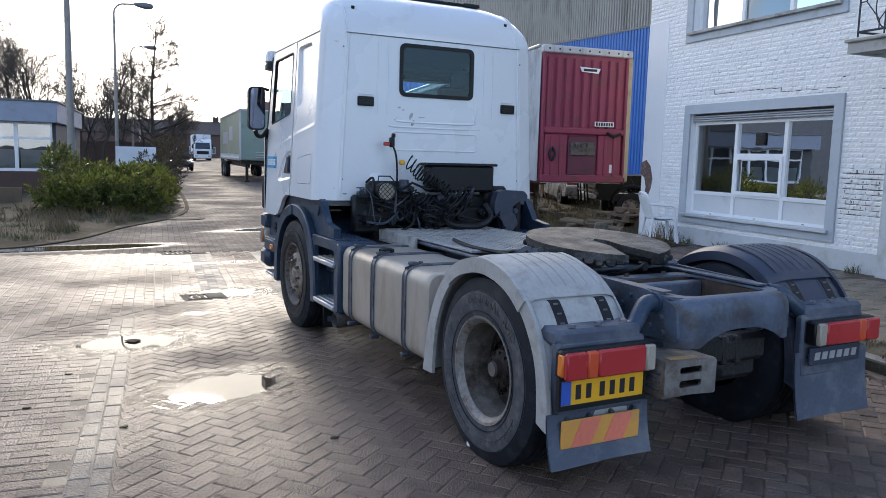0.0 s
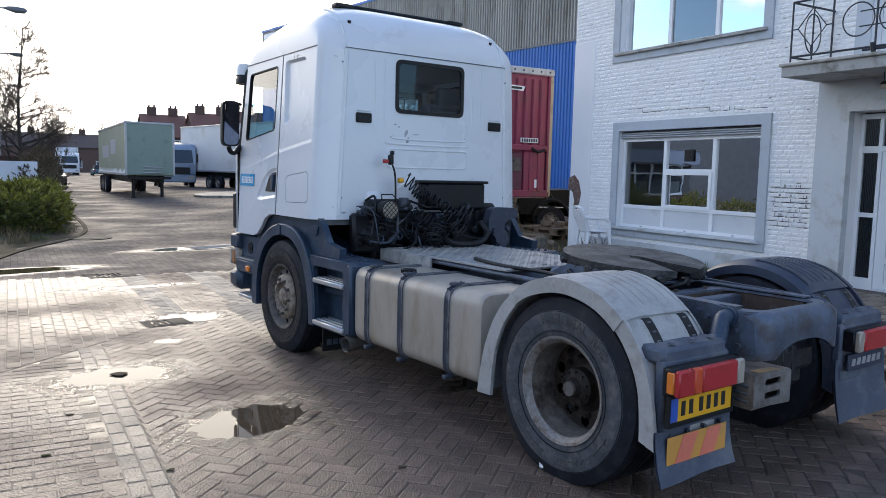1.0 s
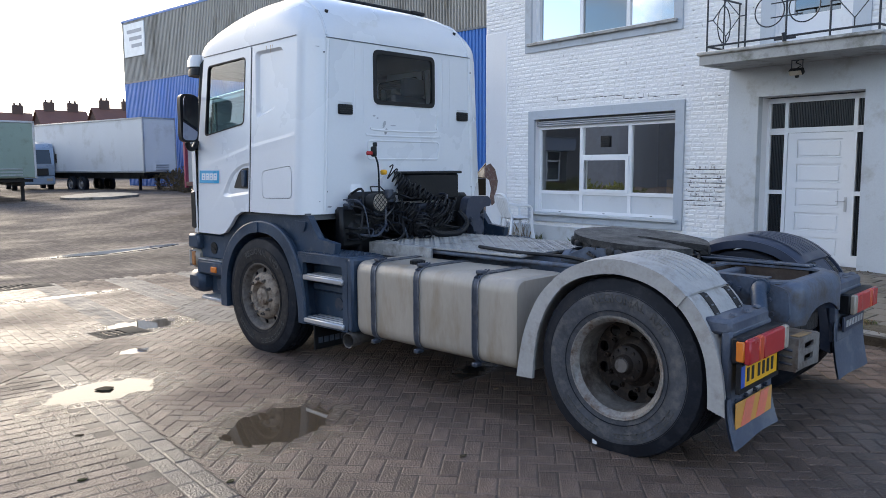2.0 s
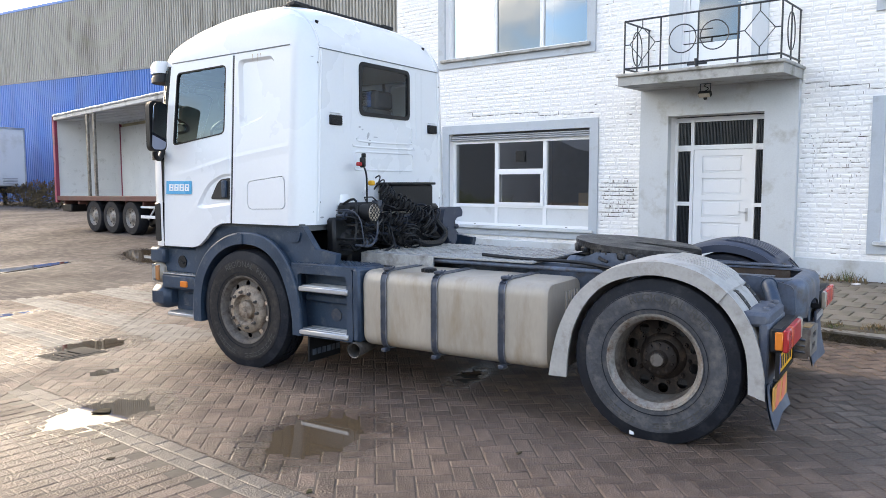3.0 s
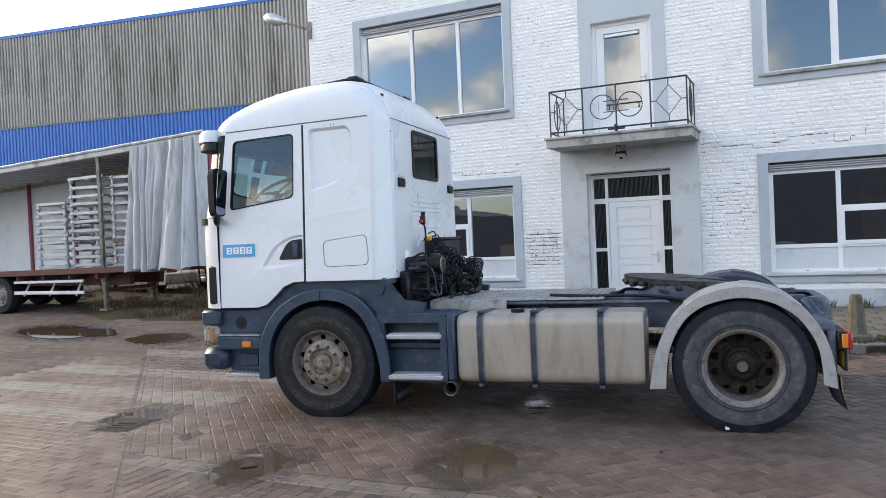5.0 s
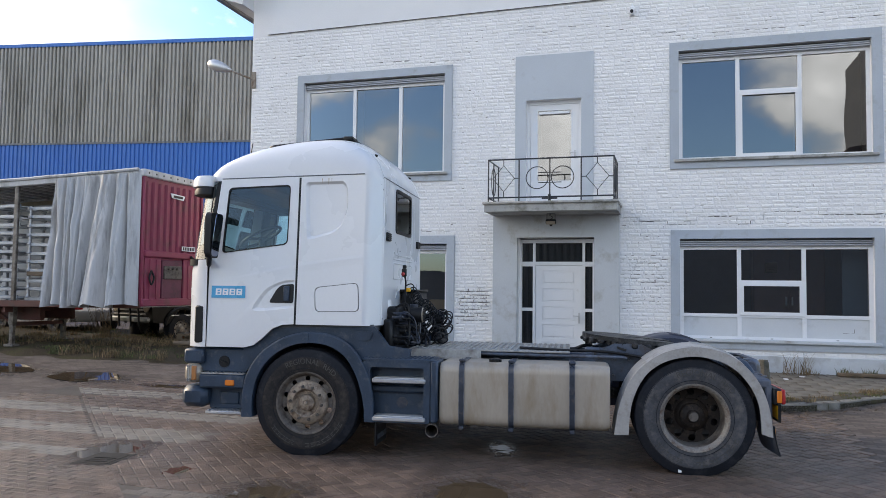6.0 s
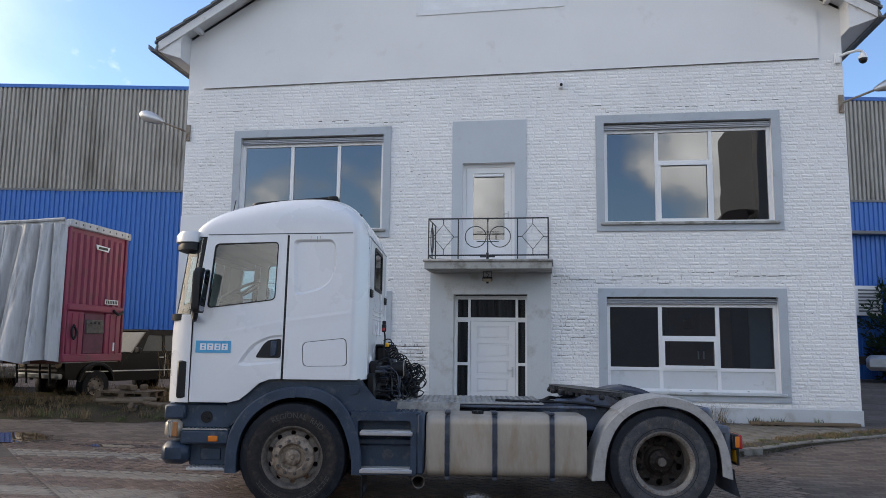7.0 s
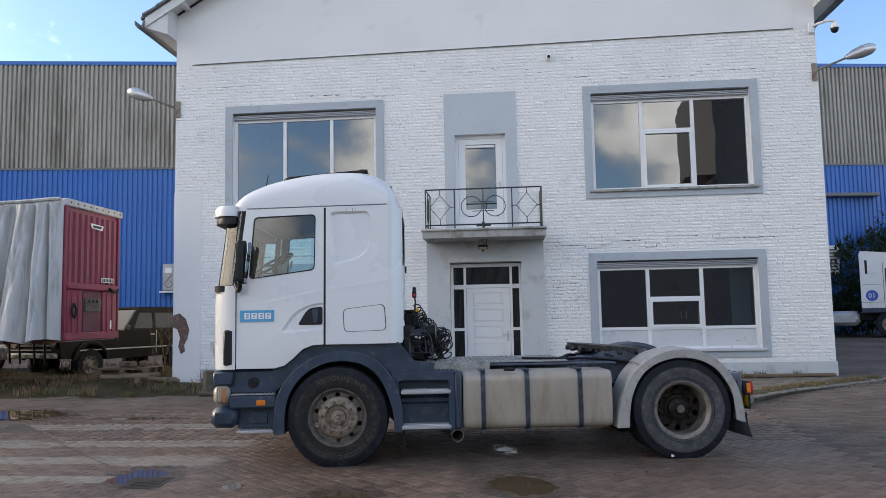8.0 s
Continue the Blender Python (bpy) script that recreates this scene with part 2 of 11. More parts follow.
def glass(name, tint=(0.75, 0.82, 0.85), rough=0.0, see=0.6, gain=2.0, base=0.05):
    """A thin pane: clear from the front, a mirror of the sky at an angle."""
    m = bpy.data.materials.new(name)
    m.use_nodes = True
    N, L = m.node_tree.nodes, m.node_tree.links
    N.remove(N["Principled BSDF"])
    tr, gl, mx, fr = N.new("ShaderNodeBsdfTransparent"), N.new("ShaderNodeBsdfGlossy"), N.new("ShaderNodeMixShader"), N.new("ShaderNodeFresnel")
    tr.inputs["Color"].default_value = (*[c * see for c in tint], 1)
    gl.inputs["Roughness"].default_value = rough
    fr.inputs["IOR"].default_value = 1.6
    nz, bp = N.new("ShaderNodeTexNoise"), N.new("ShaderNodeBump")
    nz.inputs["Scale"].default_value = 1.3
    bp.inputs["Strength"].default_value, bp.inputs["Distance"].default_value = 0.12, 0.01
    L.new(nz.outputs["Fac"], bp.inputs["Height"])
    L.new(bp.outputs["Normal"], gl.inputs["Normal"])
    add = N.new("ShaderNodeMath")
    add.operation, add.use_clamp = "MULTIPLY_ADD", True
    add.inputs[1].default_value, add.inputs[2].default_value = gain, base
    L.new(fr.outputs["Fac"], add.inputs[0])
    L.new(add.outputs["Value"], mx.inputs["Fac"])
    L.new(tr.outputs["BSDF"], mx.inputs[1])
    L.new(gl.outputs["BSDF"], mx.inputs[2])
    L.new(mx.outputs["Shader"], N["Material Output"].inputs["Surface"])
    return m


# Mirror tinted dark blue, in place of a dark reflection
mirror_mat = mat("dark_tinted_mirror", (0.30, 0.34, 0.43), 0.03, 1.0, var=0.01, bump=0, rough_var=0.01)
M_WHITE = mat("white_lacquer", (0.705, 0.715, 0.725), 0.30, var=0.03, scale=1.2, bump=0.02, dirt=(0.55, 0.54, 0.50), dirt_amount=0.16, dirt_scale=2.5, coat=0.35)
M_PLAST = mat("blue_grey_plastic", (0.023, 0.044, 0.074), 0.42, spec=0.45, var=0.3, scale=4, fine=70, bump=0.3, dirt=(0.098, 0.110, 0.122), dirt_amount=0.36, dirt_scale=9)
M_BLACK = mat("black_plastic", (0.0065, 0.0070, 0.0085), 0.5, spec=0.35, var=0.35, bump=0.3, dirt=(0.028, 0.027, 0.027), dirt_amount=0.26, dirt_scale=7)
M_RUBBER = mat("tyre_rubber", (0.0085, 0.0105, 0.0155), 0.7, spec=0.28, var=0.3, scale=6, bump=0.5, dirt=(0.030, 0.032, 0.037), dirt_amount=0.40, dirt_scale=9)
M_RIM = mat("rusty_grey_rim", (0.27, 0.235, 0.195), 0.6, 0.15, var=0.35, scale=9, bump=0.5, dirt=(0.11, 0.06, 0.038), dirt_amount=0.55, dirt_scale=9)
M_RIML = mat("worn_silver_rim", (0.27, 0.255, 0.235), 0.55, 0.3, var=0.5, scale=16, bump=0.6, dirt=(0.13, 0.08, 0.055), dirt_amount=0.53, dirt_scale=16)
# Brown grease, its colour darkened further for shade deep in the rim
M_DARKHUB = mat("greasy_shaded_hub", (0.022, 0.016, 0.013), 0.6, 0.1, spec=0.3, var=0.4, scale=9, bump=0.6, dirt=(0.095, 0.066, 0.048), dirt_amount=0.38, dirt_scale=14)
M_TANK = mat("dusty_beige_tank", (0.385, 0.335, 0.278), 0.42, 0.2, var=0.12, scale=2.2, bump=0.08, dirt=(0.27, 0.205, 0.135), dirt_amount=0.42, dirt_scale=4.0, stretch=(1, 1, 0.3))
M_STRAP = mat("grey_steel_strap", (0.045, 0.056, 0.078), 0.42, 0.3, var=0.35, scale=6, bump=0.3, dirt=(0.13, 0.115, 0.10), dirt_amount=0.38, dirt_scale=12)
M_FENDER = mat("faded_grey_fender", (0.36, 0.35, 0.335), 0.55, var=0.2, scale=4, bump=0.25, dirt=(0.23, 0.21, 0.185), dirt_amount=0.42, dirt_scale=9)
M_FENDER2 = mat("dark_navy_fender", (0.030, 0.040, 0.065), 0.42, var=0.2, bump=0.12, dirt=(0.10, 0.10, 0.11), dirt_amount=0.38)
M_CHASSIS = mat("chassis_grey_paint", (0.078, 0.102, 0.142), 0.45, 0.1, var=0.4, scale=5, bump=0.4, dirt=(0.060, 0.045, 0.036), dirt_amount=0.48, dirt_scale=9)
M_GREASE = mat("greasy_black_steel", (0.014, 0.014, 0.015), 0.55, 0.2, var=0.5, scale=7, bump=0.7, depth=0.008, dirt=(0.13, 0.125, 0.12), dirt_amount=0.36, dirt_scale=9)
M_CHECK = mat("checker_plate", (0.40, 0.39, 0.375), 0.5, 0.3, var=0.3, scale=5, bump=0.3, dirt=(0.13, 0.115, 0.095), dirt_amount=0.46, dirt_scale=5)
M_ALU = mat("aluminium", (0.55, 0.56, 0.57), 0.38, 0.7, var=0.1, bump=0.1, dirt=(0.3, 0.28, 0.26), dirt_amount=0.3)
M_GLASS = glass("cab_glass", tint=(0.66, 0.92, 0.97), see=0.92, gain=1.7, base=0.0)
M_TINT = glass("tinted_rear_glass", tint=(0.62, 0.84, 1.0), see=0.95, gain=0.8, base=0.0)
M_WGLASS = glass("window_glass", see=0.68, gain=2.6, base=0.10)
M_RED = mat("red_lens", (0.44, 0.030, 0.032), 0.25, var=0.1, bump=0.08, dirt=(0.30, 0.07, 0.06), dirt_amount=0.3)
M_ORANGE = mat("orange_lens", (0.75, 0.20, 0.03), 0.25, var=0.1, bump=0.08, dirt=(0.5, 0.2, 0.08), dirt_amount=0.25)
M_CLEAR = mat("clear_lens", (0.36, 0.31, 0.25), 0.2, var=0.1, bump=0.05)
M_YPLATE = mat("yellow_plate", (0.82, 0.40, 0.02), 0.4, var=0.05, bump=0.03, dirt=(0.4, 0.27, 0.06), dirt_amount=0.3)
M_INK = mat("black_ink", (0.015, 0.015, 0.015), 0.5, bump=0)
M_BLUE = mat("blue_sticker", (0.03, 0.10, 0.42), 0.4, bump=0)
M_LOGO = mat("light_blue_sticker", (0.02, 0.33, 0.58), 0.35, var=0.04, bump=0)
M_LOGOW = mat("white_sticker", (0.75, 0.78, 0.8), 0.4, bump=0)
M_HI1 = mat("orange_reflector", (0.68, 0.31, 0.07), 0.4, var=0.08, bump=0.05, dirt=(0.4, 0.25, 0.1), dirt_amount=0.3)
M_HI2 = mat("red_reflector", (0.76, 0.19, 0.12), 0.45, var=0.15, bump=0.05, dirt=(0.40, 0.20, 0.13), dirt_amount=0.35)
M_SEAT = mat("grey_seat_cloth", (0.10, 0.10, 0.11), 0.9, bump=0.3)
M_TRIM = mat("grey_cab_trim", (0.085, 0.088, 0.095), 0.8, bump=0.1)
M_BRICK = mat("white_painted_brick", (0.79, 0.795, 0.79), 0.62, var=0.08, scale=0.8, fine=24, bump=0.9, depth=0.012, dirt=(0.50, 0.50, 0.48), dirt_amount=0.22, dirt_scale=1.5, rnd=0.04)
M_RENDER = mat("white_render", (0.75, 0.76, 0.77), 0.7, var=0.05, scale=0.7, bump=0.35, depth=0.004, dirt=(0.55, 0.54, 0.52), dirt_amount=0.22, dirt_scale=1.2)
M_GREYP = mat("pale_grey_paint", (0.49, 0.525, 0.55), 0.6, var=0.10, scale=1.1, bump=0.25, dirt=(0.30, 0.285, 0.26), dirt_amount=0.40, dirt_scale=2.5)
M_GREYC = mat("clean_blue_grey_paint", (0.47, 0.52, 0.565), 0.6, var=0.06, scale=1.1, bump=0.2, dirt=(0.38, 0.40, 0.42), dirt_amount=0.2, dirt_scale=2.5)
M_GREYW = mat("blue_grey_surround_paint", (0.40, 0.45, 0.50), 0.6, var=0.08, scale=1.4, bump=0.25, dirt=(0.30, 0.31, 0.31), dirt_amount=0.32, dirt_scale=3.5)
M_SHUTL = mat("grey_shutter_slat", (0.34, 0.36, 0.40), 0.4, 0.2, var=0.12, bump=0.1, dirt=(0.2, 0.2, 0.2), dirt_amount=0.3)
M_CONC = mat("weathered_concrete", (0.36, 0.36, 0.35), 0.8, var=0.15, scale=2.5, bump=0.5, dirt=(0.13, 0.13, 0.10), dirt_amount=0.45, dirt_scale=4)
M_UPVC = mat("white_window_frame", (0.74, 0.76, 0.78), 0.4, var=0.03, bump=0.05, dirt=(0.5, 0.5, 0.48), dirt_amount=0.2)
# Dark grey that puts the dimness of rooms into the colour
M_DARK = mat("dim_interior_grey", (0.10, 0.108, 0.115), 0.8, var=0.2, bump=0.1)
M_IRON = mat("dark_wrought_iron", (0.036, 0.042, 0.05), 0.5, 0.3, var=0.2, bump=0.2)
M_SHUT = mat("grey_shutter_box", (0.13, 0.14, 0.15), 0.5, var=0.15, bump=0.1)
M_CORR = mat("weathered_fibre_cement", (0.37, 0.355, 0.325), 0.85, var=0.18, scale=0.6, fine=20, bump=0.4, dirt=(0.17, 0.155, 0.13), dirt_amount=0.45, dirt_scale=1.2, stretch=(1, 1, 0.2))
M_CBLUE = mat("blue_steel_cladding", (0.012, 0.135, 0.45), 0.45, var=0.08, scale=0.6, bump=0.1, dirt=(0.015, 0.10, 0.31), dirt_amount=0.4, dirt_scale=0.8, stretch=(1, 1, 0.2))
M_TILE = mat("grey_roof_tile", (0.13, 0.14, 0.15), 0.7, var=0.15, bump=0.4, rnd=0.12)
M_WOODW = mat("white_painted_wood", (0.66, 0.67, 0.68), 0.6, var=0.06, bump=0.2, dirt=(0.4, 0.38, 0.35), dirt_amount=0.28)


# ---- ground ----
RAMP = [(-1000, 0), (3.0, 0), (6.0, 0.11), (8.0, 0.23), (10.0, 0.28), (22.0, 0.47), (40.0, 0.6), (1000, 0.6)]


def level(x):
    """The ground's height: it rises gently towards the buildings."""
    for (a, za), (b, zb) in zip(RAMP, RAMP[1:]):
        if x <= b:
            return za + (zb - za) * (x - a) / (b - a)
    return 0.6


def paving_material():
    """Wet brick paving: brick-sized relief, brown-grey, damp patches of different gloss."""
    m = mat("wet_brick_paving", (0.132, 0.109, 0.095), 0.42, var=0.35, scale=0.5, fine=25, bump=0.0, rnd=0.0, spec=0.07)
    N, L = m.node_tree.nodes, m.node_tree.links
    b = N["Principled BSDF"]
    tc, mp, br = N.new("ShaderNodeTexCoord"), N.new("ShaderNodeMapping"), N.new("ShaderNodeTexBrick")
    L.new(tc.outputs["Object"], mp.inputs["Vector"])
    mp.inputs["Rotation"].default_value = (0, 0, radians(90))
    L.new(mp.outputs["Vector"], br.inputs["Vector"])
    for key, v in (("Scale", 1.0), ("Brick Width", 0.21), ("Row Height", 0.105), ("Mortar Size", 0.006), ("Mortar Smooth", 0.5)):
        br.inputs[key].default_value = v
    bp = N.new("ShaderNodeBump")
    bp.inputs["Strength"].default_value, bp.inputs["Distance"].default_value = 0.45, 0.006
    bp.invert = True
    L.new(br.outputs["Fac"], bp.inputs["Height"])
    nz = N.new("ShaderNodeTexNoise")
    nz.inputs["Scale"].default_value, nz.inputs["Detail"].default_value = 60, 4
    L.new(tc.outputs["Object"], nz.inputs["Vector"])
    bp2 = N.new("ShaderNodeBump")
    bp2.inputs["Strength"].default_value, bp2.inputs["Distance"].default_value = 0.5, 0.004
    L.new(nz.outputs["Fac"], bp2.inputs["Height"])
    L.new(bp.outputs["Normal"], bp2.inputs["Normal"])
    L.new(bp2.outputs["Normal"], b.inputs["Normal"])
    wet(m, 0.62, 0.92)
    # each brick a little lighter or darker than the next, the joints darker
    for key, v in (("Color1", 0.74), ("Color2", 1.22), ("Mortar", 0.55)):
        br.inputs[key].default_value = (v, v, v, 1)
    src = [l for l in L if l.to_socket == b.inputs["Base Color"]][0].from_socket
    mul = N.new("ShaderNodeMix")
    mul.data_type, mul.blend_type = "RGBA", "MULTIPLY"
    mul.inputs[0].default_value = 1.0
    L.new(src, mul.inputs[6])
    L.new(br.outputs["Color"], mul.inputs[7])
    L.new(mul.outputs[2], b.inputs["Base Color"])
    return m


def wet(m, low=0.30, high=0.72):
    """Lets damp and dry patches share one surface: the gloss follows large noise in world metres."""
    N, L = m.node_tree.nodes, m.node_tree.links
    b = N["Principled BSDF"]
    geo, nz, mr = N.new("ShaderNodeNewGeometry"), N.new("ShaderNodeTexNoise"), N.new("ShaderNodeMapRange")
    nz.inputs["Scale"].default_value, nz.inputs["Detail"].default_value, nz.inputs["Roughness"].default_value = 0.45, 6, 0.6
    L.new(geo.outputs["Position"], nz.inputs["Vector"])
    for key, v in (("From Min", 0.38), ("From Max", 0.62), ("To Min", low), ("To Max", high)):
        mr.inputs[key].default_value = v
    L.new(nz.outputs["Fac"], mr.inputs["Value"])
    for l in [l for l in L if l.to_socket == b.inputs["Roughness"]]:
        L.remove(l)
    L.new(mr.outputs["Result"], b.inputs["Roughness"])


PUDDLES = [(0.64, 5.60, 0.46, 0.30, 1, 0.4), (0.0, 7.12, 0.44, 0.27, 2, 0.2), (0.98, 9.35, 0.42, 0.28, 3, 0.1), (5.35, 13.5, 0.36, 0.75, 4, -0.3),
           (5.75, 16.4, 0.50, 1.30, 11, -0.25), (4.9, 11.4, 0.10, 0.55, 5, 0.0), (2.45, 5.74, 0.26, 0.10, 6, 0.3), (-1.2, 14.1, 1.2, 0.28, 7, 0.2), (0.8, 11.9, 0.75, 0.10, 8, 0.1), (3.0, 17.0, 1.1, 0.25, 9, 0.2), (0.6, 8.25, 0.16, 0.10, 12, 0.0)]


def soaked(m, dark=0.62, gloss=0.07):
    """Soaked paving round the puddles: darker and glossier, fading outwards over a ragged rim."""
    N, L = m.node_tree.nodes, m.node_tree.links
    b = N["Principled BSDF"]
    geo, near_ = N.new("ShaderNodeNewGeometry"), None
    for cx, cy, rx, ry, seed, rz in PUDDLES[:10]:
        mp, ln = N.new("ShaderNodeMapping"), N.new("ShaderNodeVectorMath")
        mp.vector_type, ln.operation = "TEXTURE", "LENGTH"
        mp.inputs["Location"].default_value = (cx, cy, 0)
        mp.inputs["Rotation"].default_value = (0, 0, rz)
        mp.inputs["Scale"].default_value = (rx, ry, 50)
        L.new(geo.outputs["Position"], mp.inputs["Vector"])
        L.new(mp.outputs["Vector"], ln.inputs[0])
        if near_ is None:
            near_ = ln.outputs["Value"]
        else:
            mn = N.new("ShaderNodeMath")
            mn.operation = "MINIMUM"
            L.new(near_, mn.inputs[0])
            L.new(ln.outputs["Value"], mn.inputs[1])
            near_ = mn.outputs["Value"]
    nz, ad, mr = N.new("ShaderNodeTexNoise"), N.new("ShaderNodeMath"), N.new("ShaderNodeMapRange")
    nz.inputs["Scale"].default_value, nz.inputs["Detail"].default_value, nz.inputs["Roughness"].default_value = 5.0, 7.0, 0.65
    L.new(geo.outputs["Position"], nz.inputs["Vector"])
    ad.operation = "MULTIPLY_ADD"
    ad.inputs[1].default_value = 1.6
    L.new(nz.outputs["Fac"], ad.inputs[0])
    L.new(near_, ad.inputs[2])
    mr.interpolation_type = "SMOOTHSTEP"
    for key, v in (("From Min", 1.55), ("From Max", 3.0)):
        mr.inputs[key].default_value = v
    L.new(ad.outputs["Value"], mr.inputs["Value"])
    for key, lo in (("Roughness", gloss), ("Base Color", dark)):
        src = [l for l in L if l.to_socket == b.inputs[key]][0].from_socket
        mx = N.new("ShaderNodeMix")
        L.new(mr.outputs["Result"], mx.inputs[0])
        if key == "Roughness":
            mx.inputs[2].default_value = lo
            L.new(src, mx.inputs[3])
            L.new(mx.outputs[0], b.inputs[key])
        else:
            mx.data_type = "RGBA"
            sc = N.new("ShaderNodeVectorMath")
            sc.operation = "SCALE"
            sc.inputs["Scale"].default_value = lo
            L.new(src, sc.inputs[0])
            L.new(sc.outputs["Vector"], mx.inputs[6])
            L.new(src, mx.inputs[7])
            L.new(mx.outputs[2], b.inputs[key])


M_PAVE = paving_material()
M_PAVER = mat("wet_brown_paver", (0.129, 0.091, 0.072), 0.4, var=0.42, scale=5, fine=75, bump=1.0, depth=0.012, rnd=0.26, spec=0.30, dirt=(0.140, 0.115, 0.097), dirt_amount=0.38, dirt_scale=1.1)
wet(M_PAVER)
M_PALE = mat("wet_pale_paver", (0.150, 0.126, 0.105), 0.4, var=0.35, scale=5, fine=75, bump=1.0, depth=0.010, spec=0.30, rnd=0.15)
wet(M_PALE)
for m_ in (M_PAVE, M_PAVER, M_PALE):
    soaked(m_)
M_WATER = mat("puddle_water", (0.075, 0.055, 0.036), 0.02, spec=0.36, var=0.1, bump=0.0, rough_var=0.01)
M_FLAG = mat("damp_paving_flag", (0.135, 0.112, 0.085), 0.55, var=0.2, scale=2, bump=0.4, rnd=0.12, dirt=(0.06, 0.06, 0.035), dirt_amount=0.45, dirt_scale=2)
M_KERB = mat("concrete_kerb", (0.20, 0.19, 0.17), 0.65, var=0.2, bump=0.5, dirt=(0.065, 0.058, 0.042), dirt_amount=0.5)
M_SOIL = mat("muddy_soil", (0.064, 0.049, 0.034), 0.92, spec=0.12, var=0.35, scale=1.2, fine=18, bump=0.9, depth=0.03, dirt=(0.055, 0.060, 0.024), dirt_amount=0.5, dirt_scale=2.5)
M_GRASS = mat("winter_grass", (0.085, 0.10, 0.035), 0.8, var=0.3, bump=0, rnd=0.4)
M_STRAW = mat("dry_weed_stalk", (0.17, 0.12, 0.065), 0.85, var=0.3, bump=0, rnd=0.35)

bm = BM()
xs = [-900, -300, -80, -30, -12, -6, -3, 0, 2, 3.0, 4.5, 6.0, 7.0, 8.0, 9.0, 10.0, 14, 22, 30, 40, 90, 300, 900]
ys = [-900, -300, -80, -30, -12, -4, 0, 4, 8, 12, 16, 20, 26, 34, 45, 60, 90, 140, 300, 900]
vs = [[bm.verts.new((x, y, level(x))) for y in ys] for x in xs]
for i in range(len(xs) - 1):
    for j in range(len(ys) - 1):
        bm.faces.new((vs[i][j], vs[i + 1][j], vs[i + 1][j + 1], vs[i][j + 1]))
ground = tagged(part("ground", bm, M_PAVE), "wet brown-grey brick paving of an industrial street", "ground", kind="structure")


def blob(cx, cy, rx, ry, seed, n=44, rough=0.28, rz=0.0):
    """An uneven closed outline."""
    rnd = random.Random(seed)
    ph = [rnd.uniform(0, 6.28) for _ in range(6)]
    out = []
    for k in range(n):
        a = 2 * math.pi * k / n
        r = 1 + rough * sum(math.sin((i + 2) * a + ph[i]) / (i + 1.6) for i in range(6)) * 0.6
        x, y = rx * r * math.cos(a), ry * r * math.sin(a)
        out.append((cx + x * math.cos(rz) - y * math.sin(rz), cy + x * math.sin(rz) + y * math.cos(rz)))
    return out


for cx, cy, rx, ry, seed, rz in PUDDLES:
    bm = BM()
    pts = blob(cx, cy, rx * 1.12, ry * 1.12, seed, rz=rz)
    bm.faces.new([bm.verts.new((x, y, 0.0085 + level(x))) for x, y in pts])
    tagged(part("puddle", bm, M_WATER), "shallow brown rain puddle on the brick paving", "puddle", "puddles on the paving", "structure")

# drain covers in the paving
M_CASTIRON = mat("wet_cast_iron", (0.035, 0.033, 0.031), 0.8, 0.0, spec=0.2, var=0.2, bump=0.3)


def drain(cx, cy, r, square=False):
    th = empty("drain_cover", "dark wet cast iron drain cover set in the paving", "drain cover", (cx, cy, level(cx) + 0.004), 8, "drain covers")
    bm = BM()
    if square:
        plate(bm, rect(-r, r, -r * 0.75, r * 0.75), [rect(-r + 0.04 + k * 0.075, -r + 0.075 + k * 0.075, -r * 0.6, r * 0.6) for k in range(int((2 * r - 0.1) / 0.075))], 0, 0.012, lambda u, v, d: (u, v, d))
    else:
        plate(bm, circle(0, 0, r, 32), [], 0, 0.008, lambda u, v, d: (u, v, d))
    part("cover", bm, M_CASTIRON, th)
    bm = BM()
    if square:
        plate(bm, rect(-r - 0.05, r + 0.05, -r * 0.75 - 0.05, r * 0.75 + 0.05), [rect(-r - 0.004, r + 0.004, -r * 0.75 - 0.004, r * 0.75 + 0.004)], 0, 0.009, lambda u, v, d: (u, v, d))
    else:
        plate(bm, circle(0, 0, r + 0.09, 32), [circle(0, 0, r + 0.01, 32)], 0, 0.012, lambda u, v, d: (u, v, d))
    part("rim", bm, M_CASTIRON, th)


drain(0.72, 9.16, 0.19, True)
drain(0.82, 19.85, 0.42)
drain(0.60, 13.2, 0.30, True)

# ---- the white building ----
FX, Y0, Y1 = 9.16, -0.60, 12.80
BASE = 0.16
WINDOWS = {  # outer y0 y1 z0 z1 of the surround, mullions, bar in the middle bay, panel top, shutter
    "w1": (8.17, 11.58, 0.62, 2.70, (9.30, 10.37), 1.82, 1.17),
    "w2": (0.61, 4.08, 0.64, 2.76, (1.85, 2.91), 1.82, 1.23),
    "u1": (8.25, 11.68, 3.80, 6.13, (9.39, 10.41), None, None),
    "u2": (0.60, 4.09, 3.88, 6.22, (1.88, 2.91), 5.26, None),
}
SUR = 0.16
OPEN = {k: (a + SUR, b - SUR, c + SUR, d - SUR) for k, (a, b, c, d, *_) in WINDOWS.items()}
OPEN["door"] = (5.45, 6.90, BASE + 0.09, 2.64)
OPEN["updoor"] = (5.70, 6.755, 3.24, 5.31)
RIDGE_Y, EAVE_Z, PITCH = 6.10, 8.20, 0.60


def gable_z(y):
    return EAVE_Z + PITCH * (6.7 - abs(y - RIDGE_Y))


bm = BM()
outline = [(Y0, -0.3), (Y1, -0.3), (Y1, gable_z(Y1)), (RIDGE_Y, gable_z(RIDGE_Y)), (Y0, gable_z(Y0))]
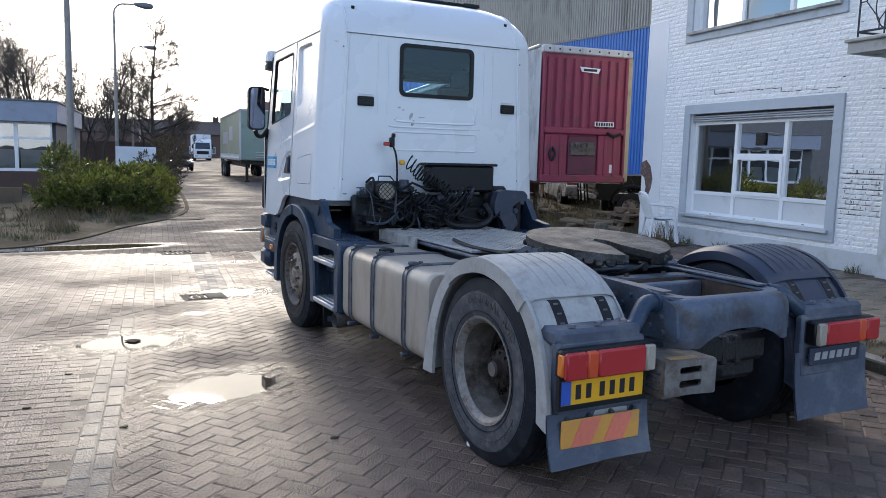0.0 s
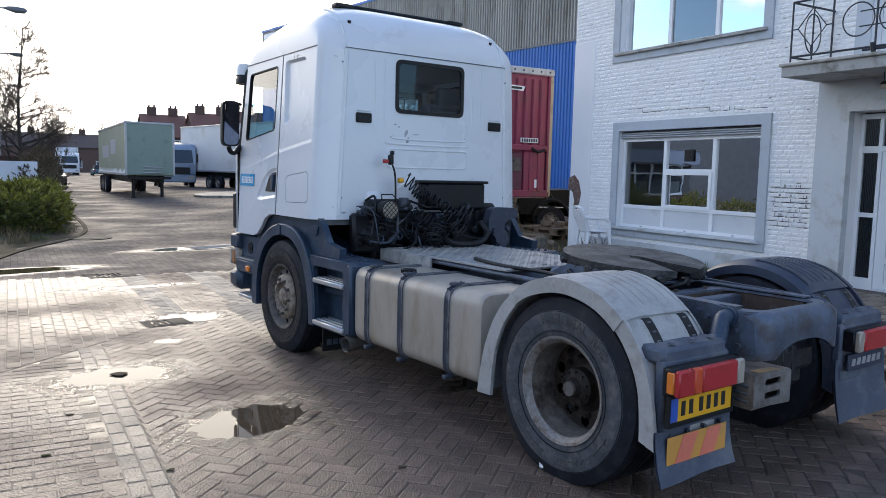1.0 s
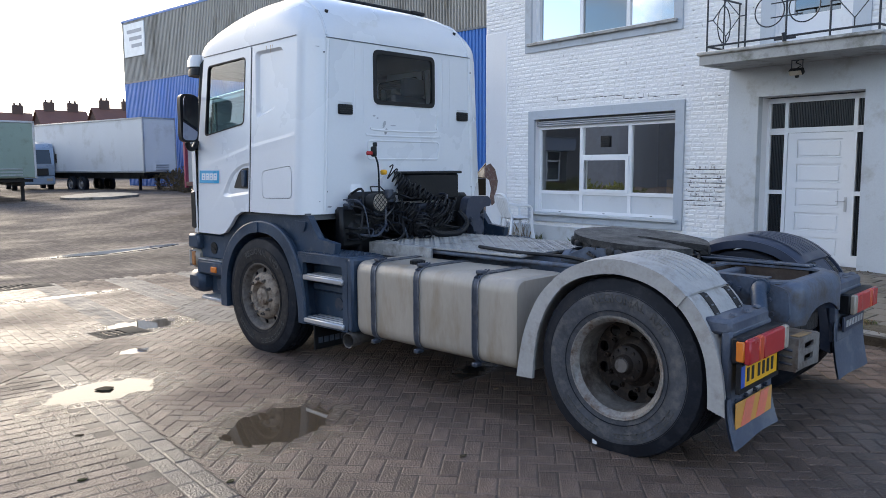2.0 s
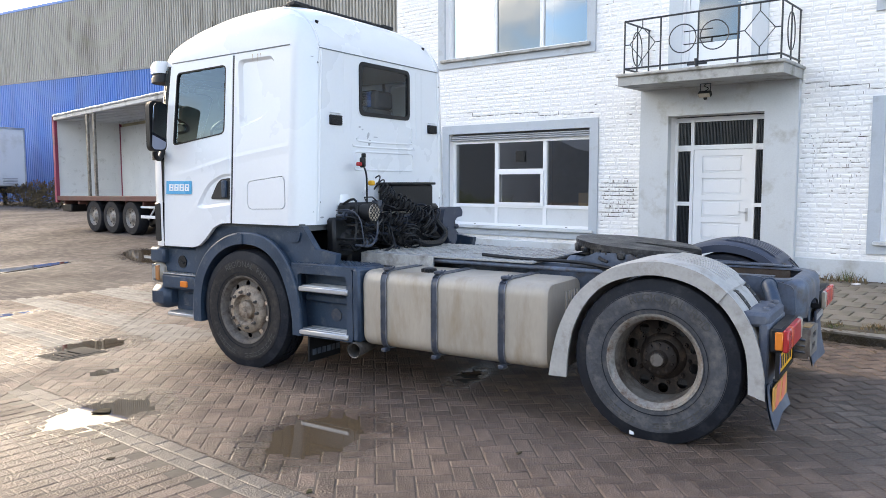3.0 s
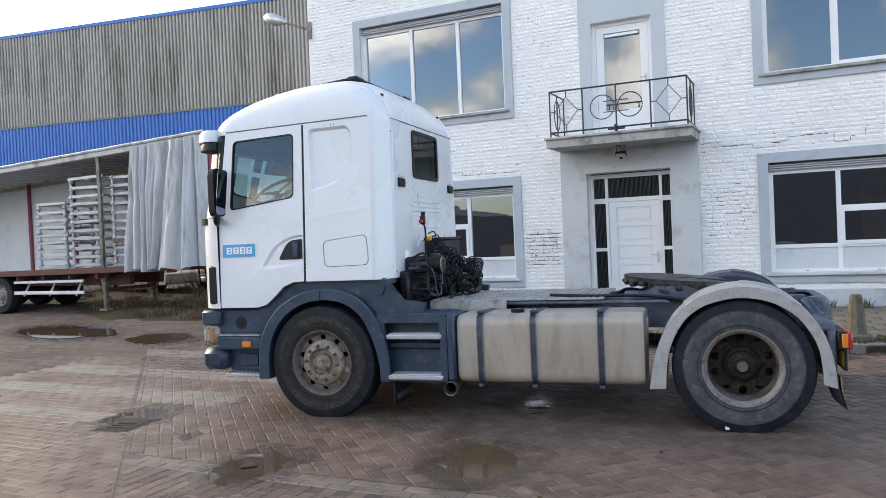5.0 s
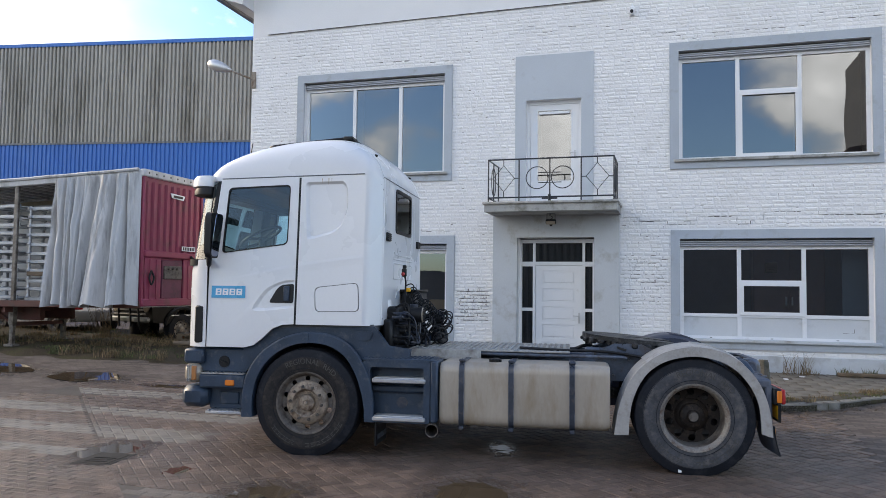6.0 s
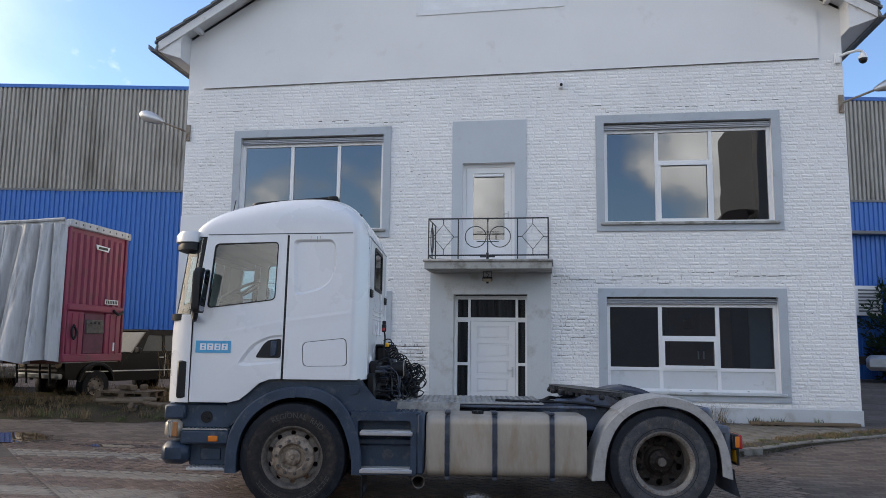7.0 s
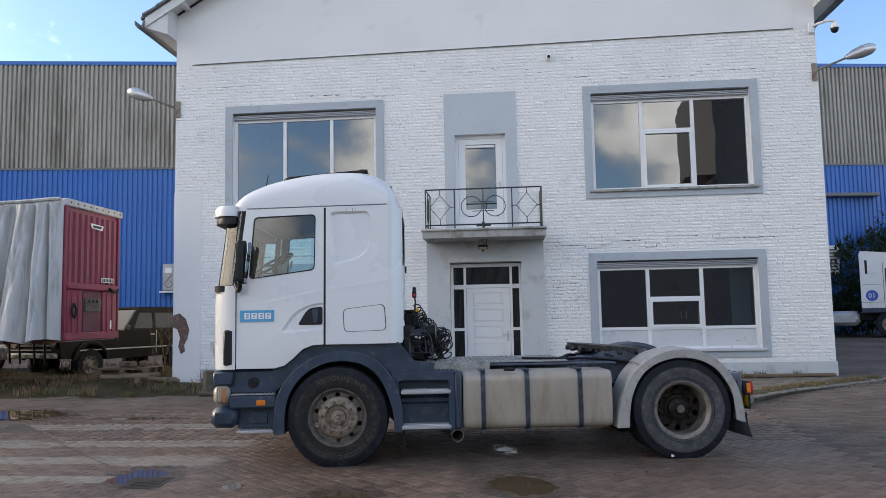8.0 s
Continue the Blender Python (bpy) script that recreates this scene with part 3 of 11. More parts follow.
plate(bm, outline, [rect(a, b, c, d) for a, b, c, d in OPEN.values()], 0, 0.32, lambda u, v, d: (FX + d, u, v))
house = tagged(part("wall_west", bm, M_RENDER), "white painted brick front wall of a two-storey office with a gable", "wall", kind="structure")
# weathered mortar and bare patches on the wall behind the bricks
for nm, ya, yb in (("wall_north", Y1 - 0.32, Y1), ("wall_south", Y0, Y0 + 0.32)):
    bm = BM()
    span(bm, FX + 0.32, FX + 16, ya, yb, -0.3, gable_z(Y1))
    tagged(part(nm, bm, M_RENDER), "white painted side wall of the office", "wall", kind="structure")
bm = BM()
span(bm, FX + 15.7, FX + 16, Y0 + 0.32, Y1 - 0.32, -0.3, gable_z(Y1))
tagged(part("wall_east", bm, M_RENDER), "white painted rear wall of the office", "wall", kind="structure")
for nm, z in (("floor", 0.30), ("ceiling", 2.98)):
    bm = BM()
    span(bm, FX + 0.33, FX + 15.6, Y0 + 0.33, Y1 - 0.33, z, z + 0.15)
    tagged(part(nm, bm, M_TRIM if z > 1 else M_DARK), "plain " + ("grey office floor" if z < 1 else "dark grey ceiling slab of the office"), nm, kind="structure")
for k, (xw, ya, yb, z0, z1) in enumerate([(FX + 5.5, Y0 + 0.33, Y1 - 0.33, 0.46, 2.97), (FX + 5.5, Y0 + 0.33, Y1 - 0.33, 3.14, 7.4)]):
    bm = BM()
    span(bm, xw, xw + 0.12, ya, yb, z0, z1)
    tagged(part("wall_inner", bm, M_DARK), "inner wall of the office in a dark grey for dimness", "wall", kind="structure")
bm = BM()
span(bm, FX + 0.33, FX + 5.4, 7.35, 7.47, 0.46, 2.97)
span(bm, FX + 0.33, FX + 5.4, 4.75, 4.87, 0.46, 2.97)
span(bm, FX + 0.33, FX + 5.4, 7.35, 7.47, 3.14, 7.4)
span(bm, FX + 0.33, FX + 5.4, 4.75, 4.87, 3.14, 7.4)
tagged(part("wall_partition", bm, M_DARK), "partition walls inside the office in a dark grey for dimness", "wall", kind="structure")
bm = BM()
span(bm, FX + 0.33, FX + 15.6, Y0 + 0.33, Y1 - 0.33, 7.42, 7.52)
tagged(part("ceiling", bm, M_TRIM), "dark grey upper ceiling of the office", "ceiling", kind="structure")

# cupboard and panel added for the tones in the ground-floor window, coloured dim
cup = empty("office_cupboard", "dim red-brown cupboard added inside the office", "cupboard", (FX + 1.9, 1.95, 0.45))
M_CUP = mat("red_brown_wood", (0.13, 0.055, 0.045), 0.6, var=0.2, bump=0.1)
bm = BM()
span(bm, 0.0, 0.55, -0.75, 0.55, 0, 2.1, 0.01)
part("body", bm, M_CUP, cup)
for ya, yb in ((-0.74, -0.11), (-0.09, 0.54)):
    bm = BM()
    span(bm, -0.02, 0.0, ya, yb, 0.06, 2.05, 0.006)
    dd_ = part("door", bm, M_CUP, cup)
    bm = BM()
    span(bm, -0.045, -0.02, (-0.17 if ya < -0.5 else -0.06), (-0.14 if ya < -0.5 else -0.03), 0.95, 1.12, 0.004)
    part("handle", bm, M_ALU, dd_)
bm = BM()
span(bm, FX + 0.75, FX + 0.80, 0.72, 1.12, 0.46, 2.95)
tagged(part("wall_panel", bm, mat("dim_blue_panel", (0.13, 0.19, 0.24), 0.7, var=0.1, bump=0.1)), "narrow blue-grey panel added inside the office", "wall", kind="structure")

# smooth gable field, a little proud of the brick
bm = BM()
gy0, gy1 = -0.17, 12.43
plate(bm, [(gy0, 7.23), (gy1, 7.10), (gy1, gable_z(gy1) - 0.25), (RIDGE_Y, gable_z(RIDGE_Y) - 0.25), (gy0, gable_z(gy0) - 0.25)], [], -0.03, 0.0, lambda u, v, d: (FX + d, u, v))
tagged(part("gable_render", bm, M_RENDER, house), "smooth white render field of the gable", kind="structure")
bm = BM()
plate(bm, rounded([(4.68, 8.55), (7.78, 8.50), (7.72, 9.7), (4.74, 9.7)], 0.04), [rounded([(4.80, 8.66), (7.66, 8.61), (7.62, 9.6), (4.84, 9.6)], 0.03)], -0.05, -0.024, lambda u, v, d: (FX + d, u, v))
banner = part("banner_frame", bm, M_UPVC)
tagged(banner, "white framed banner board fixed high on the gable", "sign")
bm = BM()
plate(bm, [(4.8, 8.66), (7.66, 8.61), (7.62, 9.6), (4.84, 9.6)], [], -0.034, -0.026, lambda u, v, d: (FX + d, u, v))
part("banner_sheet", bm, M_LOGOW, banner)
# plinth and left pilaster
bm = BM()
for ya, yb in ((Y0 - 0.02, 5.0), (7.36, 12.2)):
    span(bm, FX - 0.035, FX, ya, yb, -0.2, 0.54, 0.01)
tagged(part("plinth", bm, M_GREYP, house), "pale grey painted plinth of the office", kind="structure")
bm = BM()
span(bm, FX - 0.014, FX + 0.3, 12.2, Y1 + 0.006, -0.2, 4.30, 0.006)
pil = tagged(part("pilaster", bm, M_RENDER), "smooth white rendered corner strip with a bare brick patch", "pilaster", kind="structure")
M_BARE = mat("bare_dark_brick", (0.14, 0.08, 0.065), 0.8, var=0.3, scale=9, bump=0.6, dirt=(0.28, 0.26, 0.24), dirt_amount=0.45, dirt_scale=12)
bm = BM()
plate(bm, [(12.84, 1.66), (12.66, 1.72), (12.52, 1.60), (12.44, 1.36), (12.48, 1.18), (12.55, 1.05), (12.53, 0.92), (12.62, 0.86), (12.68, 1.02), (12.64, 1.2), (12.70, 1.38), (12.84, 1.45)], [], -0.020, -0.0145, lambda u, v, d: (FX + d, u, v))
part("bare_patch", bm, M_BARE, pil, "patch of bare dark brick where the render fell off")


M_PANEL = mat("dull_window_panel", (0.56, 0.59, 0.61), 0.5, var=0.05, bump=0.05, dirt=(0.42, 0.43, 0.43), dirt_amount=0.3)


def window(name, key, label):
    a, b, c, d, mull, bar, panel = WINDOWS[key]
    oa, ob_, oc, od = OPEN[key]
    th = tagged(empty(name, label, "window", kind="structure"), kind="structure")
    bm = BM()
    plate(bm, rect(a, b, c, d), [rect(oa, ob_, oc, od)], -0.035, 0.001, lambda u, v, w: (FX + w, u, v))
    part("surround", bm, M_GREYW, th, "pale grey painted surround")
    bm = BM()
    span(bm, FX - 0.09, FX + 0.16, oa - 0.08, ob_ + 0.08, oc - 0.04, oc + 0.012, 0.008)
    part("window_sill", bm, M_CONC if panel is None else M_GREYP, th)
    top = od - 0.13
    bm = BM()
    # the top slat is coloured dark, in place of the shaded gap above
    for k in range(4):
        span(bm, FX + (0.03, 0.024, 0.036, 0.10)[k], FX + 0.12, oa + 0.002, ob_ - 0.002, top + k * 0.034, top + 0.028 + k * 0.034, 0.006, 1 if k == 3 else 0)
    part("roller_shutter", bm, [M_SHUTL, M_SHUT], th, "grey rolled-up shutter with a dark slat for the gap above")
    x0, x1 = FX + 0.10, FX + 0.17
    edges = [oa + 0.045, *mull, ob_ - 0.045]
    holes, panes, panels = [], [], []
    f = 0.035
    for k in range(3):
        u0, u1 = edges[k] + (f if k else 0.02), edges[k + 1] - (f if k < 2 else 0.02)
        lo = oc + 0.06
        if panel:
            holes.append(rect(u0, u1, lo, panel - 0.03))
            panels.append((u0, u1, lo, panel - 0.03))
            lo = panel + 0.03
        if k == 1 and bar:
            for z0, z1 in ((lo, bar - 0.04), (bar + 0.04, top - 0.06)):
                holes.append(rect(u0, u1, z0, z1))
                panes.append((u0, u1, z0, z1))
        else:
            holes.append(rect(u0, u1, lo, top - 0.06))
            panes.append((u0, u1, lo, top - 0.06))
    bm = BM()
    plate(bm, rect(oa, ob_, oc + 0.012, top), holes, 0, 0.07, lambda u, v, w: (x0 + w, u, v))
    if bar:
        lo = (panel + 0.03) if panel else oc + 0.06
        u0, u1 = edges[1] + f, edges[2] - f
        plate(bm, rect(u0 - 0.02, u1 + 0.02, lo - 0.02, bar + 0.0), [rect(u0 + 0.04, u1 - 0.04, lo + 0.04, bar - 0.06)], -0.02, 0.0, lambda u, v, w: (x0 + w, u, v))
    part("window_frame", bm, M_UPVC, th)
    for u0, u1, z0, z1 in panels:
        bm = BM()
        span(bm, x0 + 0.02, x0 + 0.05, u0 - 0.003, u1 + 0.003, z0 - 0.003, z1 + 0.003, 0.004)
        part("panel", bm, M_PANEL, th, "dull grey-white panel")
    for u0, u1, z0, z1 in panes:
        bm = BM()
        q = [bm.verts.new((x0 + 0.035, u, v)) for u, v in ((u0, z0), (u1, z0), (u1, z1), (u0, z1))]
        bm.faces.new(q)
        part("pane", bm, M_WGLASS, th).visible_shadow = False
    if panel:
        bm = BM()
        u = (edges[1] + edges[2]) / 2
        span(bm, x0 - 0.0, x0 + 0.03, u - 0.10, u + 0.10, bar + 0.17, bar + 0.37, 0.02)
        for k in range(4):
            span(bm, x0 - 0.006, x0 + 0.01, u - 0.08, u + 0.08, bar + 0.195 + k * 0.04, bar + 0.215 + k * 0.04, 0.003)
        part("fan_grille", bm, M_BLACK, th, "small dark ventilation grille set in the pane")
    bm = BM()
    for k in range(3):
        u = (edges[k] + edges[k + 1]) / 2
        span(bm, x0 - 0.01, x0 + 0.002, u - 0.02, u + 0.02, oc + 0.025, oc + 0.038)
    part("drain_cap", bm, M_SHUT, th)
    return th


window("window_1", "w1", "wide white framed ground floor window with grey surround and shutter")
window("window_2", "w2", "wide white framed ground floor window with grey surround and shutter")
window("window_3", "u1", "three-pane white framed upper window with grey surround")
window("window_4", "u2", "white framed upper window with a hinged middle pane")

# cardboard boxes seen through the ground floor window
M_CARD = mat("brown_cardboard", (0.36, 0.23, 0.12), 0.8, var=0.12, bump=0.15)
bm = BM()
span(bm, FX + 0.55, FX + 0.95, 8.42, 8.86, 0.95, 1.42, 0.006)
tagged(part("cardboard_box", bm, M_CARD), "brown cardboard box standing on a ledge behind the window", "box")
bm = BM()
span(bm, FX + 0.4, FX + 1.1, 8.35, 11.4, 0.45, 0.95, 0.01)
tagged(part("window_bench", bm, M_TRIM), "dark grey low cabinet under the office window", "cabinet")

# entrance: projecting grey surround, frame, sidelights, panelled door
door = empty("door_1", "white panelled front door with narrow dark ribbed sidelights and transom", "door", kind="structure")
bm = BM()
plate(bm, rect(4.99, 7.37, BASE - 0.1, 3.06), [rect(5.45, 6.90, BASE - 0.1 + 1e-4, 2.64)], -0.12, 0.0, lambda u, v, d: (FX + d, u, v))
part("surround", bm, M_GREYP, door, "pale grey rendered surround")
dx = FX + 0.16
bm = BM()
S0, S1 = 5.45, 6.90
dl0, dl1 = 5.69, 6.59
hol = [rect(S0 + 0.05, dl0 - 0.05, z0, z1) for z0, z1 in ((0.42, 1.24), (1.30, 2.10))] + [rect(dl1 + 0.05, S1 - 0.05, z0, z1) for z0, z1 in ((0.42, 1.24), (1.30, 2.10))]
hol += [rect(S0 + 0.05, dl0 - 0.05, 2.19, 2.55), rect(dl0 + 0.0, dl1 - 0.0, 2.19, 2.55), rect(dl1 + 0.05, S1 - 0.05, 2.19, 2.55), rect(dl0, dl1, 0.285, 2.12)]
plate(bm, rect(S0, S1, 0.255, 2.62), hol, 0, 0.07, lambda u, v, d: (dx + d, u, v))
part("door_frame", bm, M_UPVC, door)
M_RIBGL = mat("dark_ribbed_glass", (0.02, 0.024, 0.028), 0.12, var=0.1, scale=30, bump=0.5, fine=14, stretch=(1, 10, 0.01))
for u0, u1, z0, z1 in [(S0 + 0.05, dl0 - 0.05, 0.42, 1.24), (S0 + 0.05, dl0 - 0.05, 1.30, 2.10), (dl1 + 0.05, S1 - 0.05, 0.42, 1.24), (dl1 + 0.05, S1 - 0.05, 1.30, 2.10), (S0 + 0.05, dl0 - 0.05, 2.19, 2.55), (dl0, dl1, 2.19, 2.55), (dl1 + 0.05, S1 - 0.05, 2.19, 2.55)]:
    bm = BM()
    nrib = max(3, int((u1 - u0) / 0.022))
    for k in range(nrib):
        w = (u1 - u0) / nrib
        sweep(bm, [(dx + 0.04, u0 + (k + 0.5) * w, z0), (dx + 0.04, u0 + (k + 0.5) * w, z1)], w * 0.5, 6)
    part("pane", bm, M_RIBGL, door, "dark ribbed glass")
bm = BM()
ph = [rect(dl0 + 0.14, dl1 - 0.14, 0.38 + k * 0.345, 0.38 + k * 0.345 + 0.26) for k in range(5)]
plate(bm, rect(dl0 + 0.005, dl1 - 0.005, 0.29, 2.115), ph, 0.015, 0.055, lambda u, v, d: (dx + d, u, v))
leaf = part("door_leaf", bm, M_UPVC, door)
for k in range(5):
    bm = BM()
    box(bm, (dx + 0.04, (dl0 + dl1) / 2, 0.38 + k * 0.345 + 0.13), (0.02, dl1 - dl0 - 0.28, 0.26), 0.008)
    box(bm, (dx + 0.03, (dl0 + dl1) / 2, 0.38 + k * 0.345 + 0.13), (0.022, dl1 - dl0 - 0.34, 0.20), 0.008)
    part("door_panel", bm, M_UPVC, leaf)
bm = BM()
box(bm, (dx + 0.005, dl0 + 0.06, 1.12), (0.012, 0.035, 0.20), 0.004)
sweep(bm, [(dx, dl0 + 0.06, 1.16), (dx - 0.05, dl0 + 0.06, 1.16), (dx - 0.05, dl0 + 0.17, 1.16)], 0.009, 8)
part("door_handle", bm, M_ALU, leaf, "metal lever handle")
bm = BM()
span(bm, FX - 0.35, FX + 0.3, 5.2, 7.15, BASE - 0.05, BASE + 0.085, 0.012)
tagged(part("door_step", bm, M_CONC), "flat grey stone step at the front door", "step", kind="structure")
# Dark sheet in the dim-room grey, in place of the hall behind
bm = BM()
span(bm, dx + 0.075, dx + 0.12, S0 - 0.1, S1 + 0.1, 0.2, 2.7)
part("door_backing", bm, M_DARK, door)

# upper balcony door with its tall grey panel
ud = empty("door_2", "white glazed balcony door set in a tall grey panel", "door", kind="structure")
bm = BM()
plate(bm, rect(5.47, 6.97, 3.22, 6.19), [rect(5.70, 6.755, 3.2201, 5.31)], -0.02, 0.001, lambda u, v, d: (FX + d, u, v))
part("surround", bm, M_GREYC, ud, "tall pale blue-grey painted panel")
bm = BM()
plate(bm, rect(5.70, 6.755, 3.24, 5.31), [rect(5.77, 6.69, 3.30, 5.24)], 0, 0.07, lambda u, v, d: (FX + 0.10 + d, u, v))
part("door_frame", bm, M_UPVC, ud)
bm = BM()
plate(bm, rect(5.775, 6.685, 3.305, 5.235), [rect(5.91, 6.55, 3.75, 5.12)], 0.01, 0.06, lambda u, v, d: (FX + 0.10 + d, u, v))
leaf2 = part("door_leaf", bm, M_UPVC, ud)
bm = BM()
bm.faces.new([bm.verts.new((FX + 0.13, u, v)) for u, v in ((5.91, 3.75), (6.55, 3.75), (6.55, 5.12), (5.91, 5.12))])
part("pane", bm, M_WGLASS, leaf2).visible_shadow = False
bm = BM()
box(bm, (FX + 0.10, 6.23, 5.07), (0.04, 0.60, 0.06), 0.01)
part("vent_strip", bm, M_ALU, leaf2)
bm = BM()
box(bm, (FX + 0.095, 5.83, 4.25), (0.012, 0.03, 0.16), 0.004)
sweep(bm, [(FX + 0.09, 5.83, 4.28), (FX + 0.05, 5.83, 4.28), (FX + 0.05, 5.93, 4.28)], 0.008, 8)
part("door_handle", bm, M_ALU, leaf2)

# balcony slab and iron railing
bm = BM()
plate(bm, rect(4.97, 7.35, 3.06, 3.20), [], 0, 0.96, lambda u, v, d: (FX - d, u, v))
box(bm, (FX - 0.50, 6.16, 3.215), (1.0, 2.44, 0.045), 0.012)
balcony = tagged(part("balcony", bm, M_CONC), "weathered concrete balcony slab over the front door", "balcony", kind="structure")
rail = empty("balcony_railing", "dark wrought iron balcony railing with circles and diamonds", "railing")
RX, RY0, RY1, RZ0, RZ1 = FX - 0.88, 5.03, 7.29, 3.32, 4.02


def bar_part(name, pts, r=0.011, closed=False, n=6):
    bm = BM()
    sweep(bm, pts, r, n, closed)
    return part(name, bm, M_IRON, rail)


for yy in (RY0, 5.60, 6.16, 6.72, RY1):
    bar_part("baluster", [(RX, yy, 3.235), (RX, yy, RZ1)], 0.013)
for xx in (FX - 0.45, FX - 0.04):
    for yy in (RY0, RY1):
        bar_part("baluster", [(xx, yy, 3.235), (xx, yy, RZ1)], 0.012)
for zz in (RZ0, RZ1):
    bar_part("front_rail", [(RX, RY0, zz), (RX, RY1, zz)], 0.014)
    for yy in (RY0, RY1):
        bar_part("side_rail", [(RX, yy, zz), (FX, yy, zz)], 0.014)
zc = (RZ0 + RZ1) / 2
for yy in (5.315, 7.005):
    bar_part("diamond", [(RX, yy - 0.2, zc), (RX, yy, zc + 0.24), (RX, yy + 0.2, zc), (RX, yy, zc - 0.24)], 0.009, True, 5)
    bar_part("diamond_stem", [(RX, yy, zc + 0.24), (RX, yy, RZ1)], 0.008)
    bar_part("diamond_stem", [(RX, yy, zc - 0.24), (RX, yy, RZ0)], 0.008)
    for sgn in (-1, 1):
        bar_part("diamond_stem", [(RX, yy + sgn * 0.2, zc), (RX, yy + sgn * 0.285, zc)], 0.008)
for yy in (5.93, 6.39):
    bar_part("ring", [(RX, yy + 0.20 * math.cos(a), zc + 0.20 * math.sin(a)) for a in np.linspace(0, 2 * math.pi, 24, endpoint=False)], 0.009, True, 5)
for zz in (zc + 0.09, zc - 0.09):
    bar_part("cross_bar", [(RX, 5.95, zz), (RX, 6.37, zz)], 0.008)
bar_part("flag_holder", [(RX - 0.02, 6.16, 3.22), (RX - 0.06, 6.16, 3.36)], 0.026)
bar_part("flag_holder_arm", [(RX - 0.02, 6.02, 3.29), (RX - 0.02, 6.30, 3.29)], 0.016)
for yy in (RY0, RY1):
    ring = [(FX - 0.45 + 0.17 * math.cos(a), yy, zc + 0.26 * math.sin(a)) for a in np.linspace(0, 2 * math.pi, 20, endpoint=False)]
    bar_part("ring", ring, 0.009, True, 5)

# floodlight under the slab
lamp = empty("flood_light", "small black floodlight on a wire bracket under the balcony slab", "lamp", (FX - 0.45, 6.2, 3.06))
bm = BM()
sweep(bm, [(0.0, -0.075, 0.0), (0.0, -0.075, -0.13)], 0.006, 6)
sweep(bm, [(0.0, 0.075, 0.0), (0.0, 0.075, -0.13)], 0.006, 6)
sweep(bm, [(0.0, -0.08, -0.002), (0.0, 0.08, -0.002)], 0.007, 6)
part("bracket", bm, M_IRON, lamp)
bm = BM()
tip_ = Matrix.Rotation(radians(-35), 3, "Y")
box(bm, (-0.01, 0, -0.155), (0.07, 0.19, 0.085), 0.012, tip_)
box(bm, (0.03, 0, -0.135), (0.05, 0.10, 0.05), 0.012, tip_)
cyl(bm, (0.0, 0, -0.19), (0.01, 0, -0.235), 0.032, 0.022, 12)
fl_body = part("housing", bm, M_BLACK, lamp)
bm = BM()
box(bm, (-0.045, 0, -0.178), (0.006, 0.165, 0.066), 0.002, tip_)
part("lens", bm, M_CLEAR, fl_body)
sweep_ = BM()
sweep(sweep_, spline([(0.02, 0.02, -0.11), (0.05, -0.03, -0.07), (0.03, 0.03, -0.03), (0.04, 0.0, 0.0)], 5), 0.006, 5)
part("cable", sweep_, M_BLACK, lamp)

# roof with verge boards, tiles and gutters
bm = BM()
for sg in (1, -1):
    def slope(u, v, d, sg=sg):
        y = RIDGE_Y + sg * u
        return (v, y, gable_z(RIDGE_Y) - PITCH * u + 0.13 + d)
    plate(bm, rect(0, 7.28, FX - 0.50, FX + 16.3), [], 0.0, 0.05, slope)
roof = tagged(part("roof", bm, M_TILE), "grey tiled gable roof with white verge boards", "roof", kind="structure")
bm = BM()
for sg in (1, -1):
    for k in range(24):
        u0, u1 = k * 0.3, (k + 1) * 0.3 + 0.03
        for i in range(2):
            x0 = FX - 0.54 + i * 0.3
            z0, z1 = gable_z(RIDGE_Y) - PITCH * u0 + 0.185, gable_z(RIDGE_Y) - PITCH * u1 + 0.215
            q = [(x0, RIDGE_Y + sg * u0, z0), (x0 + 0.29, RIDGE_Y + sg * u0, z0), (x0 + 0.29, RIDGE_Y + sg * u1, z1), (x0, RIDGE_Y + sg * u1, z1)]
            top = [bm.verts.new(p) for p in q]
            bot = [bm.verts.new((p[0], p[1], p[2] - 0.05)) for p in q]
            bm.faces.new(top)
            bm.faces.new(bot)
            for a in range(4):
                bm.faces.new((top[a], top[(a + 1) % 4], bot[(a + 1) % 4], bot[a]))
tagged(part("verge_tiles", bm, M_TILE, roof), "grey verge tiles", kind="stuff")
